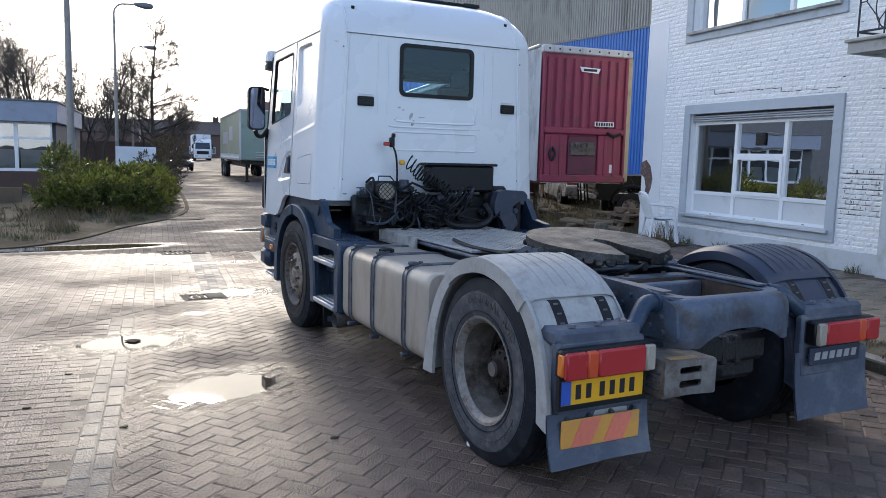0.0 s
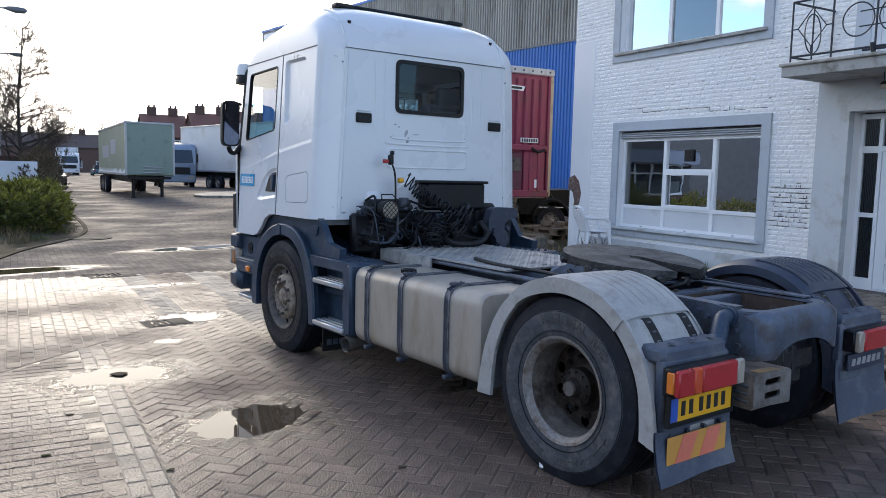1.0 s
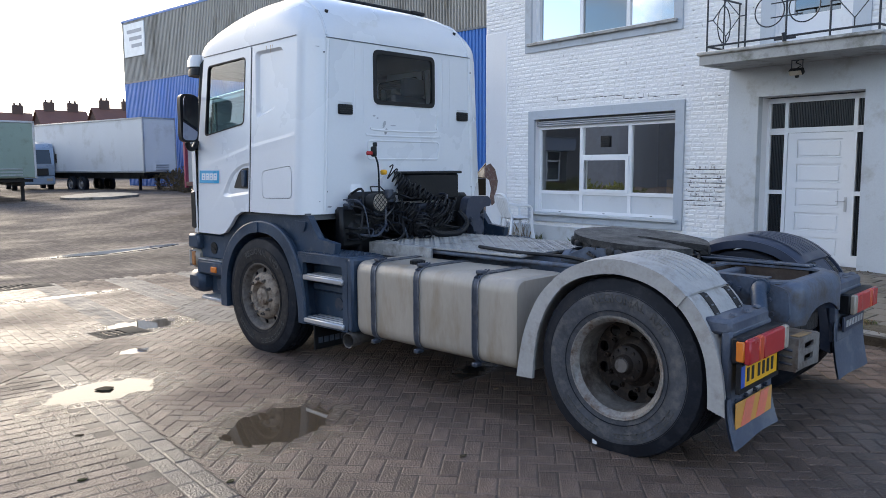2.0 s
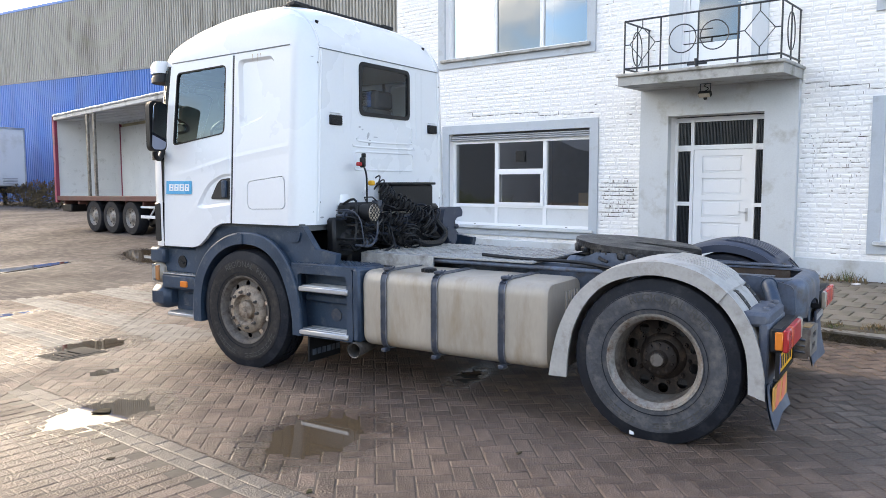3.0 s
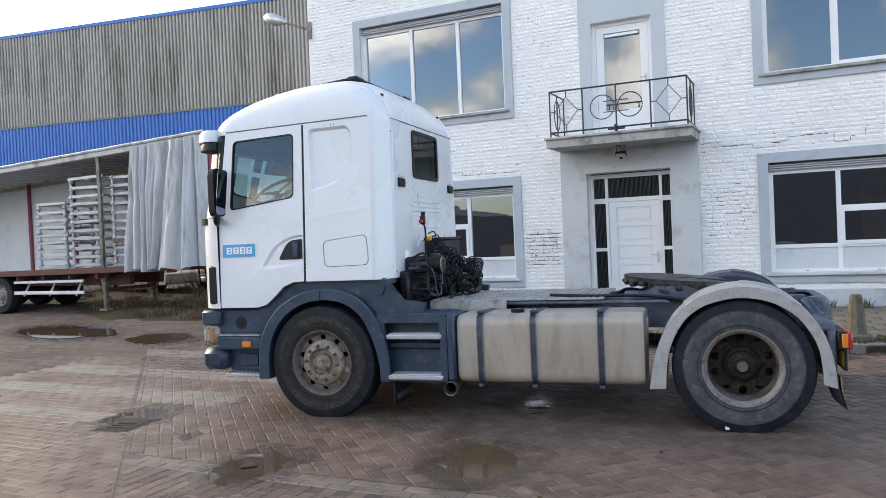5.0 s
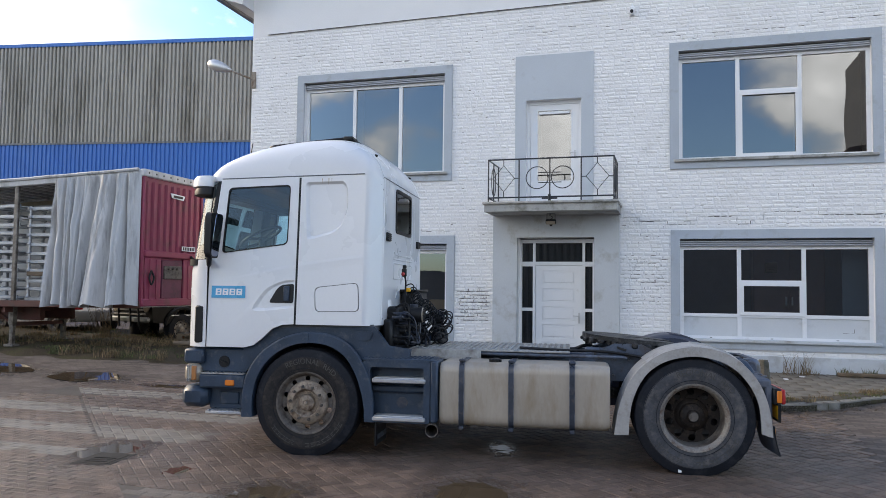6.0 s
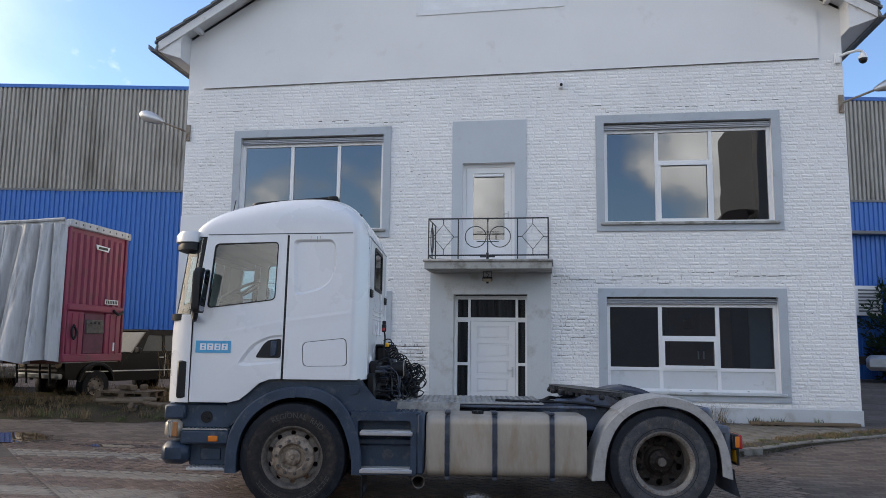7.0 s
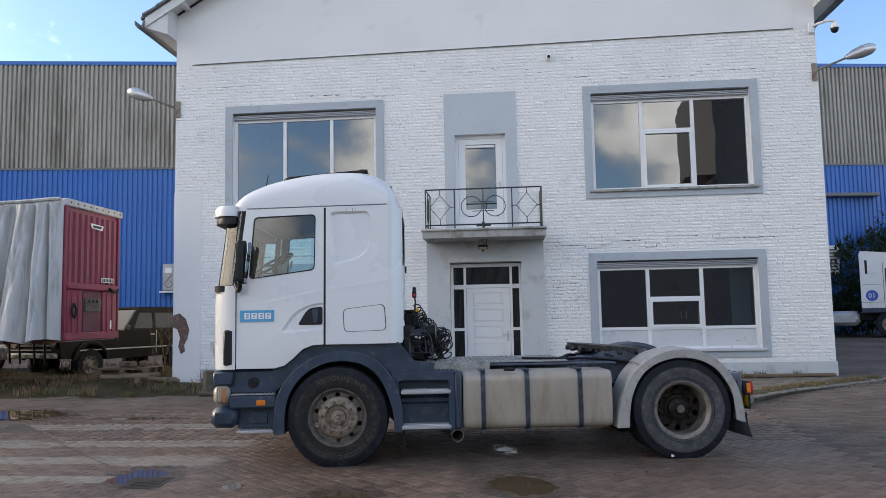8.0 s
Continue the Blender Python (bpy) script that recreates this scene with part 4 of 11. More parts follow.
for sg in (1, -1):
    bm = BM()
    plate(bm, [(0, 0.12), (7.2, 0.12 - PITCH * 7.2), (7.2, -0.08 - PITCH * 7.2), (0, -0.08)], [], 0, 0.03, lambda u, v, d: (FX - 0.48 + d, RIDGE_Y + sg * u, gable_z(RIDGE_Y) + v))
    part("verge_board", bm, M_WOODW, roof, "white painted verge board")
    bm = BM()
    plate(bm, rect(0.0, 7.1, FX - 0.45, FX - 0.001), [], 0.0, 0.02, lambda u, v, d: (v, RIDGE_Y + sg * u, gable_z(RIDGE_Y) - PITCH * u + 0.08 - d))
    part("soffit", bm, M_WOODW, roof)
    for u in (1.5, 3.4, 5.2, 6.45):
        bm = BM()
        z = gable_z(RIDGE_Y) - PITCH * u
        span(bm, FX - 0.44, FX, RIDGE_Y + sg * u - 0.05, RIDGE_Y + sg * u + 0.05, z - 0.04, z + 0.06, 0.008)
        part("purlin_end", bm, M_WOODW, roof)
    bm = BM()
    yg, zg = RIDGE_Y + sg * 7.30, gable_z(RIDGE_Y) - PITCH * 7.30 + 0.02
    prof = [(-0.085, 0.09), (-0.08, 0.0), (-0.04, -0.06), (0.04, -0.06), (0.08, 0.0), (0.085, 0.09), (0.07, 0.09), (0.03, -0.045), (-0.03, -0.045), (-0.07, 0.09)]
    plate(bm, prof, [], FX - 0.52, FX + 16.2, lambda u, v, d: (d, yg + u * 1.25, zg + v))
    part("gutter", bm, M_SHUT, roof, "dark grey eaves gutter")
    bm = BM()
    plate(bm, [(6.70, -PITCH * 6.7 + 0.06), (7.2, -PITCH * 7.2 + 0.06), (7.2, -PITCH * 7.2 - 0.08), (6.70, -PITCH * 6.7 - 0.55)], [], FX - 0.44, FX + 16, lambda u, v, d: (d, RIDGE_Y + sg * u, gable_z(RIDGE_Y) + v))
    part("eaves_box", bm, M_WOODW, roof)

# siren, camera and two bracket lamps on the facade
siren = empty("alarm_siren", "small white alarm box fixed to the brick wall", "alarm", (FX, 4.76, 6.88))
bm = BM()
box(bm, (-0.05, 0, 0), (0.09, 0.09, 0.16), 0.015)
cyl(bm, (-0.05, 0, 0.08), (-0.05, 0, 0.14), 0.03, 0.02)
part("housing", bm, M_UPVC, siren)
bm = BM()
cyl(bm, (-0.10, 0, -0.02), (-0.13, 0, -0.02), 0.03)
part("lens", bm, M_BLACK, siren)
cctv = empty("security_camera", "white dome security camera on a bracket at the corner", "camera", (FX - 0.05, -0.52, 7.2))
bm = BM()
box(bm, (0, 0.02, 0), (0.06, 0.10, 0.20), 0.01)
sweep(bm, [(0, 0, 0.03), (-0.1, -0.12, 0.06), (-0.15, -0.30, 0.09), (-0.15, -0.38, 0.06), (-0.15, -0.38, -0.0)], 0.03, 8)
cyl(bm, (-0.15, -0.38, 0.02), (-0.15, -0.38, -0.08), 0.06, 0.085, 16)
part("bracket", bm, M_UPVC, cctv)
bm = BM()
bmesh.ops.create_uvsphere(bm, u_segments=16, v_segments=10, radius=0.075, matrix=Matrix.Translation((-0.15, -0.38, -0.10)))
part("dome", bm, M_BLACK, cctv)
for sg, yb, zb, ln in ((1, Y1 - 0.06, 6.12, 0.98), (-1, Y0 + 0.07, 6.30, 1.05)):
    bl = empty("bracket_lamp", "old grey street lamp head on a rusty wall bracket", "lamp", (FX - 0.03, yb, zb), 0, "bracket lamps on the office")
    bm = BM()
    box(bm, (0, 0, 0), (0.03, 0.10, 0.36), 0.008)
    part("wall_plate", bm, M_RIM, bl)
    bm = BM()
    sweep(bm, [(0, sg * 0.02, 0.02), (-0.05, sg * ln * 0.62, 0.26)], 0.022, 8)
    part("arm", bm, M_RIM, bl)
    bm = BM()
    p0, p1 = Vector((-0.05, sg * ln * 0.55, 0.24)), Vector((-0.09, sg * ln * 1.12, 0.44))
    pts = [p0.lerp(p1, t) for t in (0, 0.1, 0.3, 0.55, 0.8, 0.95, 1.0)]
    sweep(bm, pts, [0.03, 0.06, 0.10, 0.125, 0.115, 0.07, 0.02], 14)
    part("lamp_head", bm, M_ALU, bl)

# ---- warehouse of two-tone corrugated sheet ----
WA = radians(9.0)
M_GALV0 = mat("dull_grey_cabinet", (0.38, 0.40, 0.41), 0.5, 0.2, var=0.1, bump=0.1, dirt=(0.25, 0.25, 0.24), dirt_amount=0.35)
WD, WNRM = Vector((-math.sin(WA), math.cos(WA), 0)), Vector((math.cos(WA), math.sin(WA), 0))
WO = WNRM * 25.5
WTOP, WMID = 12.1, 7.74


def corrugated(s0, s1, z0, z1, pitch, depth, off, name, material, parent, label, valley):
    bm = BM()
    n = int((s1 - s0) / pitch)
    prof = []
    for k in range(n):
        a = s0 + k * pitch
        prof += [(a, 0), (a + pitch * valley, 0), (a + pitch * (valley + 0.14), depth), (a + pitch * 0.86, depth)]
    lo = [bm.verts.new(WO + WD * s - WNRM * (d + off) + Vector((0, 0, z0))) for s, d in prof]
    hi = [bm.verts.new(WO + WD * s - WNRM * (d + off) + Vector((0, 0, z1))) for s, d in prof]
    for k in range(len(prof) - 1):
        if (prof[k + 1][0] - prof[k][0]) > 1e-5:
            bm.faces.new((lo[k], lo[k + 1], hi[k + 1], hi[k]))
    return part(name, bm, material, parent, label, 20)


wh = empty("warehouse", "large warehouse clad in blue and weathered grey corrugated sheet", "warehouse", kind="structure")
S0w, S1w = -26.0, 56.0
corrugated(S0w, S1w, WMID, WTOP - 0.1, 0.178, 0.11, -0.03, "upper_cladding", M_CORR, wh, "weathered grey-brown corrugated fibre cement sheet", 0.26)
corrugated(S0w, S1w, 0.0, WMID, 0.195, 0.045, 0.02, "lower_cladding", M_CBLUE, wh, "blue profiled steel sheet", 0.20)


def along(bm, s0, s1, d0, d1, z0, z1, bev=0.0, mi=0):
    c = WO + WD * ((s0 + s1) / 2) + WNRM * ((d0 + d1) / 2) + Vector((0, 0, (z0 + z1) / 2))
    return box(bm, c, (abs(d1 - d0), abs(s1 - s0), abs(z1 - z0)), bev, Matrix.Rotation(WA, 3, "Z"), mi)


bm = BM()
along(bm, S0w, S1w, -0.10, 0.3, WTOP - 0.12, WTOP + 0.04, 0.01)
part("roof_trim", bm, M_CBLUE, wh, "blue roof edge trim")
bm = BM()
along(bm, S0w, S1w, -0.09, 0.0, WMID - 0.06, WMID + 0.02)
part("joint_flashing", bm, M_SHUT, wh)
bm = BM()
along(bm, S0w + 0.01, S1w - 0.01, 0.02, 26, -0.2, WTOP - 0.15)
part("hall_body", bm, M_CORR, wh)
bm = BM()
along(bm, -14.04, -9.9, -0.45, -0.05, 6.30, 6.44, 0.02)
part("door_canopy", bm, M_SHUT, wh, "dark canopy over the loading door")
bm = BM()
along(bm, S1w - 3.4, S1w - 0.5, -0.16, -0.07, 9.5, 11.8, 0.02)
sign = part("wall_sign", bm, M_LOGOW)
tagged(sign, "pale square company board high on the warehouse end", "sign")
M_GREYTXT = mat("faded_grey_print", (0.35, 0.37, 0.40), 0.6, bump=0)
for k in range(3):
    bm = BM()
    along(bm, S1w - 3.1, S1w - 1.0 - 0.3 * k, -0.168, -0.161, 11.1 - 0.5 * k, 11.35 - 0.5 * k)
    part("lettering_bar", bm, M_GREYTXT, sign)
ac = empty("air_conditioner", "pale grey louvred vent box on the blue cladding", "vent", tuple(WO + WD * -11.62 - WNRM * 0.1 + Vector((0, 0, 3.62))), 9)
bm = BM()
box(bm, (-0.10, 0, 0), (0.2, 1.1, 1.2), 0.02)
part("housing", bm, M_UPVC, ac)
for k in range(7):
    bm = BM()
    box(bm, (-0.215, 0, -0.42 + k * 0.14), (0.03, 0.85, 0.06), 0.005)
    part("louvre", bm, M_SHUT, ac)

# meter cabinet on the blue cladding
mc = empty("meter_cabinet", "grey metal meter cabinet with a black hose on the blue cladding", "cabinet", tuple(WO + WD * 15.38 - WNRM * 0.06 + Vector((0, 0, 3.32))), 9)
bm = BM()
box(bm, (-0.12, 0, 0), (0.24, 0.52, 1.05), 0.03)
part("housing", bm, M_GALV0, mc)
bm = BM()
box(bm, (-0.25, 0.03, 0.26), (0.03, 0.26, 0.22), 0.01)
part("dial_box", bm, M_UPVC, mc)
bm = BM()
sweep(bm, spline([(-0.26, -0.1, 0.1), (-0.30, 0.05, -0.1), (-0.30, 0.16, -0.3), (-0.30, 0.0, -0.42), (-0.30, -0.14, -0.28), (-0.28, -0.05, -0.15)], 5), 0.013, 6)
part("hose", bm, M_SHUT, mc)
bm = BM()
span(bm, -0.40, 0.0, -0.34, 0.34, -0.62, -0.55, 0.01)
part("shelf", bm, M_UPVC, mc)


# ---- the tractor unit: local x to its right, y ahead, z up, from the rear axle ----
truck = empty("tractor_unit", "white two-axle tractor unit parked with no trailer on wet paving", "truck", (3.067, 4.024, 0.0), 7.0)
W, YB, ZB, ZT = 1.175, 2.94, 1.27, 2.72
AXF = 3.62


def lean(z):
    return max(0.0, z - ZB) * 0.055


def T(name, bm, m, label="", parent=None, smooth=38):
    return part(name, bm, m, parent or truck, label, smooth)


def sidefn(s):
    return lambda u, v, d: (s * (W - lean(v) + d), u, v)


M_RUSTY = mat("rust_stain", (0.36, 0.25, 0.15), 0.7, var=0.3, scale=20, bump=0)
DOOR = [(3.761, 1.272), (3.88, 1.265), (3.98, 1.225), (4.08, 1.13), (4.17, 1.06), (4.27, 1.035), (4.665, 1.035), (4.672, 1.90), (4.585, 2.70), (3.761, 2.735)]
WIN = rounded([(4.545, 1.965), (4.50, 2.63), (3.845, 2.655), (3.855, 2.055)], 0.05)
PRESS = spline([(3.770, 1.705), (3.86, 1.70), (3.96, 1.668), (4.06, 1.61), (4.13, 1.53), (4.195, 1.425), (4.17, 1.398), (4.10, 1.395), (3.95, 1.41), (3.770, 1.43)], 3)
PRESS_IN = spline([(3.770, 1.682), (3.86, 1.677), (3.945, 1.647), (4.035, 1.593), (4.10, 1.515), (4.145, 1.44), (4.125, 1.428), (4.07, 1.425), (3.95, 1.437), (3.770, 1.455)], 3)
CORNER = [(2.94, 0.20), (2.945, 0.188), (3.008, 0.050), (3.022, 0.030), (3.038, 0.015), (3.056, 0.004), (3.075, 0.0)]


def corner_in(y):
    """How far the cab's rear corner stands in from its side."""
    for (ya, a), (yb, b) in zip(CORNER, CORNER[1:]):
        if y <= yb:
            return a + (b - a) * max(0.0, y - ya) / (yb - ya)
    return 0.0


def crease(bm, f, a, b, wide, high, fade):
    """A soft fold pressed into a side panel, its sharper edge above, fading from a to b."""
    def at(p, q):
        rise = q / 0.68 if q < 0.68 else (1 - q) / 0.32
        return f(a[0] + (b[0] - a[0]) * p, a[1] + (b[1] - a[1]) * p + (q - 0.68) * wide, high * (1 - fade * p) * rise - 0.0006)
    grid(bm, at, 12, 25)


for s in (-1, 1):
    f = sidefn(s)
    bm = BM()
    plate(bm, DOOR, [WIN, PRESS], -0.035, 0.0, f)
    d = T("cab_door", bm, M_WHITE)
    # hollow pressed round the handle
    bm = BM()
    o = [bm.verts.new(f(*p, 0.0)) for p in PRESS]
    i_ = [bm.verts.new(f(*p, -0.015)) for p in PRESS_IN]
    for k in range(len(o)):
        bm.faces.new((o[k], o[(k + 1) % len(o)], i_[(k + 1) % len(o)], i_[k]))
    bm.faces.new(i_)
    T("handle_hollow", bm, M_WHITE, "", d, 10)
    bm = BM()
    crease(bm, f, (3.765, 1.838), (4.62, 1.665), 0.12, 0.0028, 0.8)
    T("crease", bm, M_WHITE, "", d, 4)
    bm = BM()
    inner = rounded([(4.535, 1.976), (4.492, 2.62), (3.855, 2.645), (3.865, 2.066)], 0.045)
    plate(bm, WIN, [inner], -0.03, 0.004, f)
    T("window_seal", bm, M_BLACK, "black rubber window seal", d)
    bm = BM()
    bm.faces.new([bm.verts.new(f(u, v, -0.012)) for u, v in inner])
    T("side_window", bm, M_GLASS, "", d).visible_shadow = False
    bm = BM()
    plate(bm, rounded([(3.772, 1.478), (4.03, 1.478), (3.95, 1.615), (3.90, 1.655), (3.772, 1.668)], 0.03), [], -0.0145, -0.008, f)
    T("handle_recess", bm, M_BLACK, "", d)
    bm = BM()
    box(bm, (s * (W - 0.022), 3.845, 1.57), (0.04, 0.06, 0.15), 0.014)
    T("door_handle", bm, M_PLAST, "dark door handle", d)
    if s < 0:
        bm = BM()
        plate(bm, rect(4.275, 4.63, 1.52, 1.64), [], 0.0015, 0.004, f)
        lg = T("door_sticker", bm, M_LOGO, "light blue company sticker with white mark", d)
        for k in range(4):
            bm = BM()
            u = 4.585 - k * 0.073
            plate(bm, rect(u - 0.060, u, 1.548, 1.612), [rect(u - 0.045 + 0.012 * (k % 2), u - 0.018, 1.560, 1.574), rect(u - 0.045, u - 0.018, 1.586, 1.600)], 0.0045, 0.0065, f)
            T("sticker_mark", bm, M_LOGOW, "", lg)
    # side panel behind the door, with a pressed blind window and a locker lid
    blind = [(3.695, 2.680), (3.30, 2.685), (3.262, 2.64), (3.25, 2.53), (3.252, 2.40), (3.30, 2.245), (3.40, 2.165), (3.66, 2.095)]
    blind = rounded(blind, 0.05)
    lid = rounded([(3.10, 1.405), (3.548, 1.395), (3.562, 1.635), (3.12, 1.685)], 0.055)
    bm = BM()
    plate(bm, [(3.075, ZB), (3.738, ZB), (3.738, 2.735), (3.075, ZT - 0.006)], [blind, lid], -0.035, 0.0, f)
    sp = T("side_panel", bm, M_WHITE)
    bm = BM()
    cen = Vector((sum(p[0] for p in blind) / len(blind), sum(p[1] for p in blind) / len(blind)))
    inn = [tuple(cen + (Vector(p) - cen) * 0.90) for p in blind]
    n = len(blind)
    o = [bm.verts.new(f(*p, -0.0)) for p in blind]
    i_ = [bm.verts.new(f(*p, -0.026)) for p in inn]
    for k in range(n):
        bm.faces.new((o[k], o[(k + 1) % n], i_[(k + 1) % n], i_[k]))
    bm.faces.new(i_)
    T("blind_window", bm, M_WHITE, "", sp, 20)
    bm = BM()
    cen = Vector((sum(p[0] for p in lid) / len(lid), sum(p[1] for p in lid) / len(lid)))
    plate(bm, [tuple(cen + (Vector(p) - cen) * 0.962) for p in lid], [], -0.03, 0.001, f)
    T("locker_lid", bm, M_WHITE, "", sp)
    # Black sheet behind the lid fills its outline gap
    bm = BM()
    plate(bm, rect(3.08, 3.6, 1.36, 1.72), [], -0.06, -0.034, f)
    T("seal_strip", bm, M_BLACK, "", sp)
    bm = BM()
    plate(bm, rect(3.735, 3.765, 1.262, 2.742), [], -0.05, -0.005, f)
    T("seam_gap", bm, M_BLACK, "", sp)
    # rust runs from the roof seam
    for u, ln, wd in ((3.52, 0.05, 0.004), (3.455, 0.07, 0.005), (3.425, 0.03, 0.004)):
        bm = BM()
        plate(bm, [(u - wd, 2.714), (u + wd, 2.714), (u + 0.4 * wd, 2.714 - 0.4 * ln), (u + 0.002, 2.714 - ln), (u - 0.4 * wd, 2.714 - 0.5 * ln)], [], 0.0, 0.0012, f)
        T("rust_run", bm, M_RUSTY, "", sp)
    # crease along the side
    bm = BM()
    crease(bm, f, (3.735, 1.842), (3.085, 1.932), 0.12, 0.0028, 0.0)
    T("crease", bm, M_WHITE, "", sp, 4)
    # rounded rear corner
    bm = BM()
    rows_ = []
    for b in range(7):
        z = ZB + (ZT + 0.01 - ZB) * b / 6
        rows_.append([bm.verts.new((s * (W - lean(z) - o_), y_, z)) for y_, o_ in CORNER])
    for r0_, r1_ in zip(rows_, rows_[1:]):
        for k in range(len(CORNER) - 1):
            bm.faces.new((r0_[k], r0_[k + 1], r1_[k + 1], r1_[k]))
    T("rear_corner", bm, M_WHITE)
    # front corner and pillar
    bm = BM()
    def nose(a, b):
        z = 1.03 + (1.90 - 1.03) * b
        back = 0.02 * max(0, (b - 0.75) / 0.25) ** 2
        return (s * (W - 0.26 + 0.26 * math.cos(a * math.pi / 2)), 4.675 + (0.27 - back) * math.sin(a * math.pi / 2), z)
    grid(bm, nose, 10, 8)
    T("front_corner", bm, M_WHITE)
    bm = BM()
    span(bm, s * (W + 0.004), s * (W - 0.06), 4.70, 4.80, 1.07, 1.44, 0.02)
    T("air_slot", bm, M_BLACK, "black air slot at the front corner")
    bm = BM()
    plate(bm, [(4.68, 1.90), (4.735, 1.90), (4.665, 2.66), (4.595, 2.70)], [], -0.05, -0.004, f)
    T("pillar", bm, M_BLACK)
    # mirror on two arms
    bm = BM()
    plate(bm, rounded(rect(-0.088, 0.088, -0.225, 0.225), 0.06), [], -0.035, 0.022, lambda u, v, d: (s * (W + 0.115 + u), 4.585 + d, 2.135 + v))
    plate(bm, rounded(rect(-0.070, 0.070, -0.205, 0.205), 0.05), [], 0.020, 0.045, lambda u, v, d: (s * (W + 0.115 + u * (1 - 6 * max(0, d - 0.03))), 4.585 + d, 2.135 + v * (1 - 3 * max(0, d - 0.03))))
    mir = T("mirror", bm, M_BLACK, "black door mirror")
    bm = BM()
    plate(bm, rounded(rect(-0.075, 0.075, -0.208, 0.208), 0.05), [], 0, 0.004, lambda u, v, d: (s * (W + 0.115 + u), 4.538 + d - 0.12 * v - 0.015, 2.135 + v))
    T("mirror_glass", bm, mirror_mat, "", mir)
    bm = BM()
    sweep(bm, spline([(s * (W + 0.12), 4.60, 1.91), (s * (W + 0.10), 4.61, 1.86), (s * (W + 0.04), 4.64, 1.85), (s * (W - 0.03), 4.68, 1.92)], 4), 0.024, 10)
    T("mirror_arm", bm, M_BLACK, "", mir)
    bm = BM()
    sweep(bm, [(s * (W + 0.12), 4.61, 2.35), (s * (W + 0.05), 4.63, 2.355), (s * (W - 0.04), 4.68, 2.34)], 0.015, 8)
    T("upper_arm", bm, M_BLACK, "", mir)

# back wall with pressed ribs, vents and the rear window
backfn = lambda u, v, d: (u, YB - d, v)
RW = rounded(rect(-0.37, 0.375, 2.235, 2.685), 0.055)
bm = BM()
plate(bm, [(-0.975, ZB), (0.975, ZB), (0.905, 2.74), (-0.905, 2.74)], [RW], -0.03, 0.0, backfn)
back = T("back_wall", bm, M_WHITE)
bm = BM()
plate(bm, rounded(rect(-0.385, 0.39, 2.222, 2.70), 0.065), [rounded(rect(-0.350, 0.355, 2.257, 2.665), 0.045)], -0.02, 0.010, backfn)
T("window_seal", bm, M_BLACK, "thick black rubber window seal", back)
bm = BM()
bm.faces.new([bm.verts.new(backfn(u, v, 0.0)) for u, v in rounded(rect(-0.355, 0.36, 2.252, 2.67), 0.045)])
T("rear_window", bm, M_TINT, "", back).visible_shadow = False
bm = BM()
for q, closed in ((rounded(rect(-0.46, 0.45, 1.735, 1.90), 0.04), True), (spline([(-0.47, 1.96), (-0.40, 1.945), (0.40, 1.945), (0.46, 1.96)], 3), False), (spline([(-0.40, 2.03), (-0.36, 1.995), (0.36, 1.995), (0.42, 2.04), (0.43, 2.15)], 4), False), (spline([(-0.35, 1.53), (-0.27, 1.59), (-0.1, 1.615), (0.1, 1.615), (0.27, 1.59), (0.35, 1.53)], 4), False)):
    sweep(bm, [backfn(u, v, -0.005) for u, v in q], 0.011, 8, closed)
for x in (-0.60, -0.50, 0.50, 0.60):
    sweep(bm, [backfn(x, z, -0.0125) for z in (2.05, 2.70)], 0.015, 10)
T("pressed_rib", bm, M_WHITE, "", back)
# covers over the lower cab bolts
for x in (-0.60, 0.66):
    bm = BM()
    grid(bm, lambda a, b: (x + 0.085 * math.cos(a * math.pi) * (1 - 0.3 * b), YB - 0.03 * math.sin(a * math.pi) * (1 - b) ** 0.5, 1.40 + 0.12 * b), 10, 5)
    T("bolt_cover", bm, M_WHITE, "", back)
# groove at each corner column, running up over the roof, and the scuffs of many trailers
for s in (-1, 1):
    bm = BM()
    sweep(bm, [(s * (0.945 - 0.047 * (z - ZB)), YB + 0.004, z) for z in (1.30, 2.0, 2.735)], 0.014, 10)
    T("corner_groove", bm, M_WHITE, "", back)
M_SCUFF = mat("rubber_scuff", (0.38, 0.39, 0.40), 0.6, var=0.4, scale=20, bump=0)
rs_ = random.Random(8)
for k, (x, z) in enumerate(((-0.38, 2.12), (-0.34, 2.10), (-0.27, 2.02), (-0.24, 1.985), (-0.15, 2.04), (-0.30, 1.90), (0.33, 1.99), (-0.26, 2.05), (-1.0, 1.38), (-0.9, 1.33), (-0.99, 2.66))):
    bm = BM()
    w_, h_ = rs_.uniform(0.008, 0.05), rs_.uniform(0.003, 0.009)
    if k in (3, 7):
        w_, h_ = 0.018, 0.03
    plate(bm, [(u + 0.3 * v, v) for u, v in circle(0, 0, w_, 7, h_)], [], 0.0, 0.0012, lambda u, v, d: (x + u, YB - d + (0.004 if abs(x) > 0.95 else 0), z + v))
    T("scuff_mark", bm, M_SCUFF, "", back)
for a, b in ((-0.79, -0.635), (0.705, 0.86)):
    bm = BM()
    box(bm, ((a + b) / 2, YB - 0.005, 2.16), (b - a, 0.03, 0.085), 0.012)
    for k in range(4):
        box(bm, ((a + b) / 2, YB - 0.022, 2.130 + k * 0.02), (b - a - 0.02, 0.008, 0.007))
    T("air_vent", bm, M_BLACK, "small black louvred vent", back)
    bm = BM()
    box(bm, ((a + b) / 2, YB - 0.004, 2.222), (b - a - 0.02, 0.012, 0.007), 0.002)
    T("vent_lip", bm, M_WHITE, "", back)
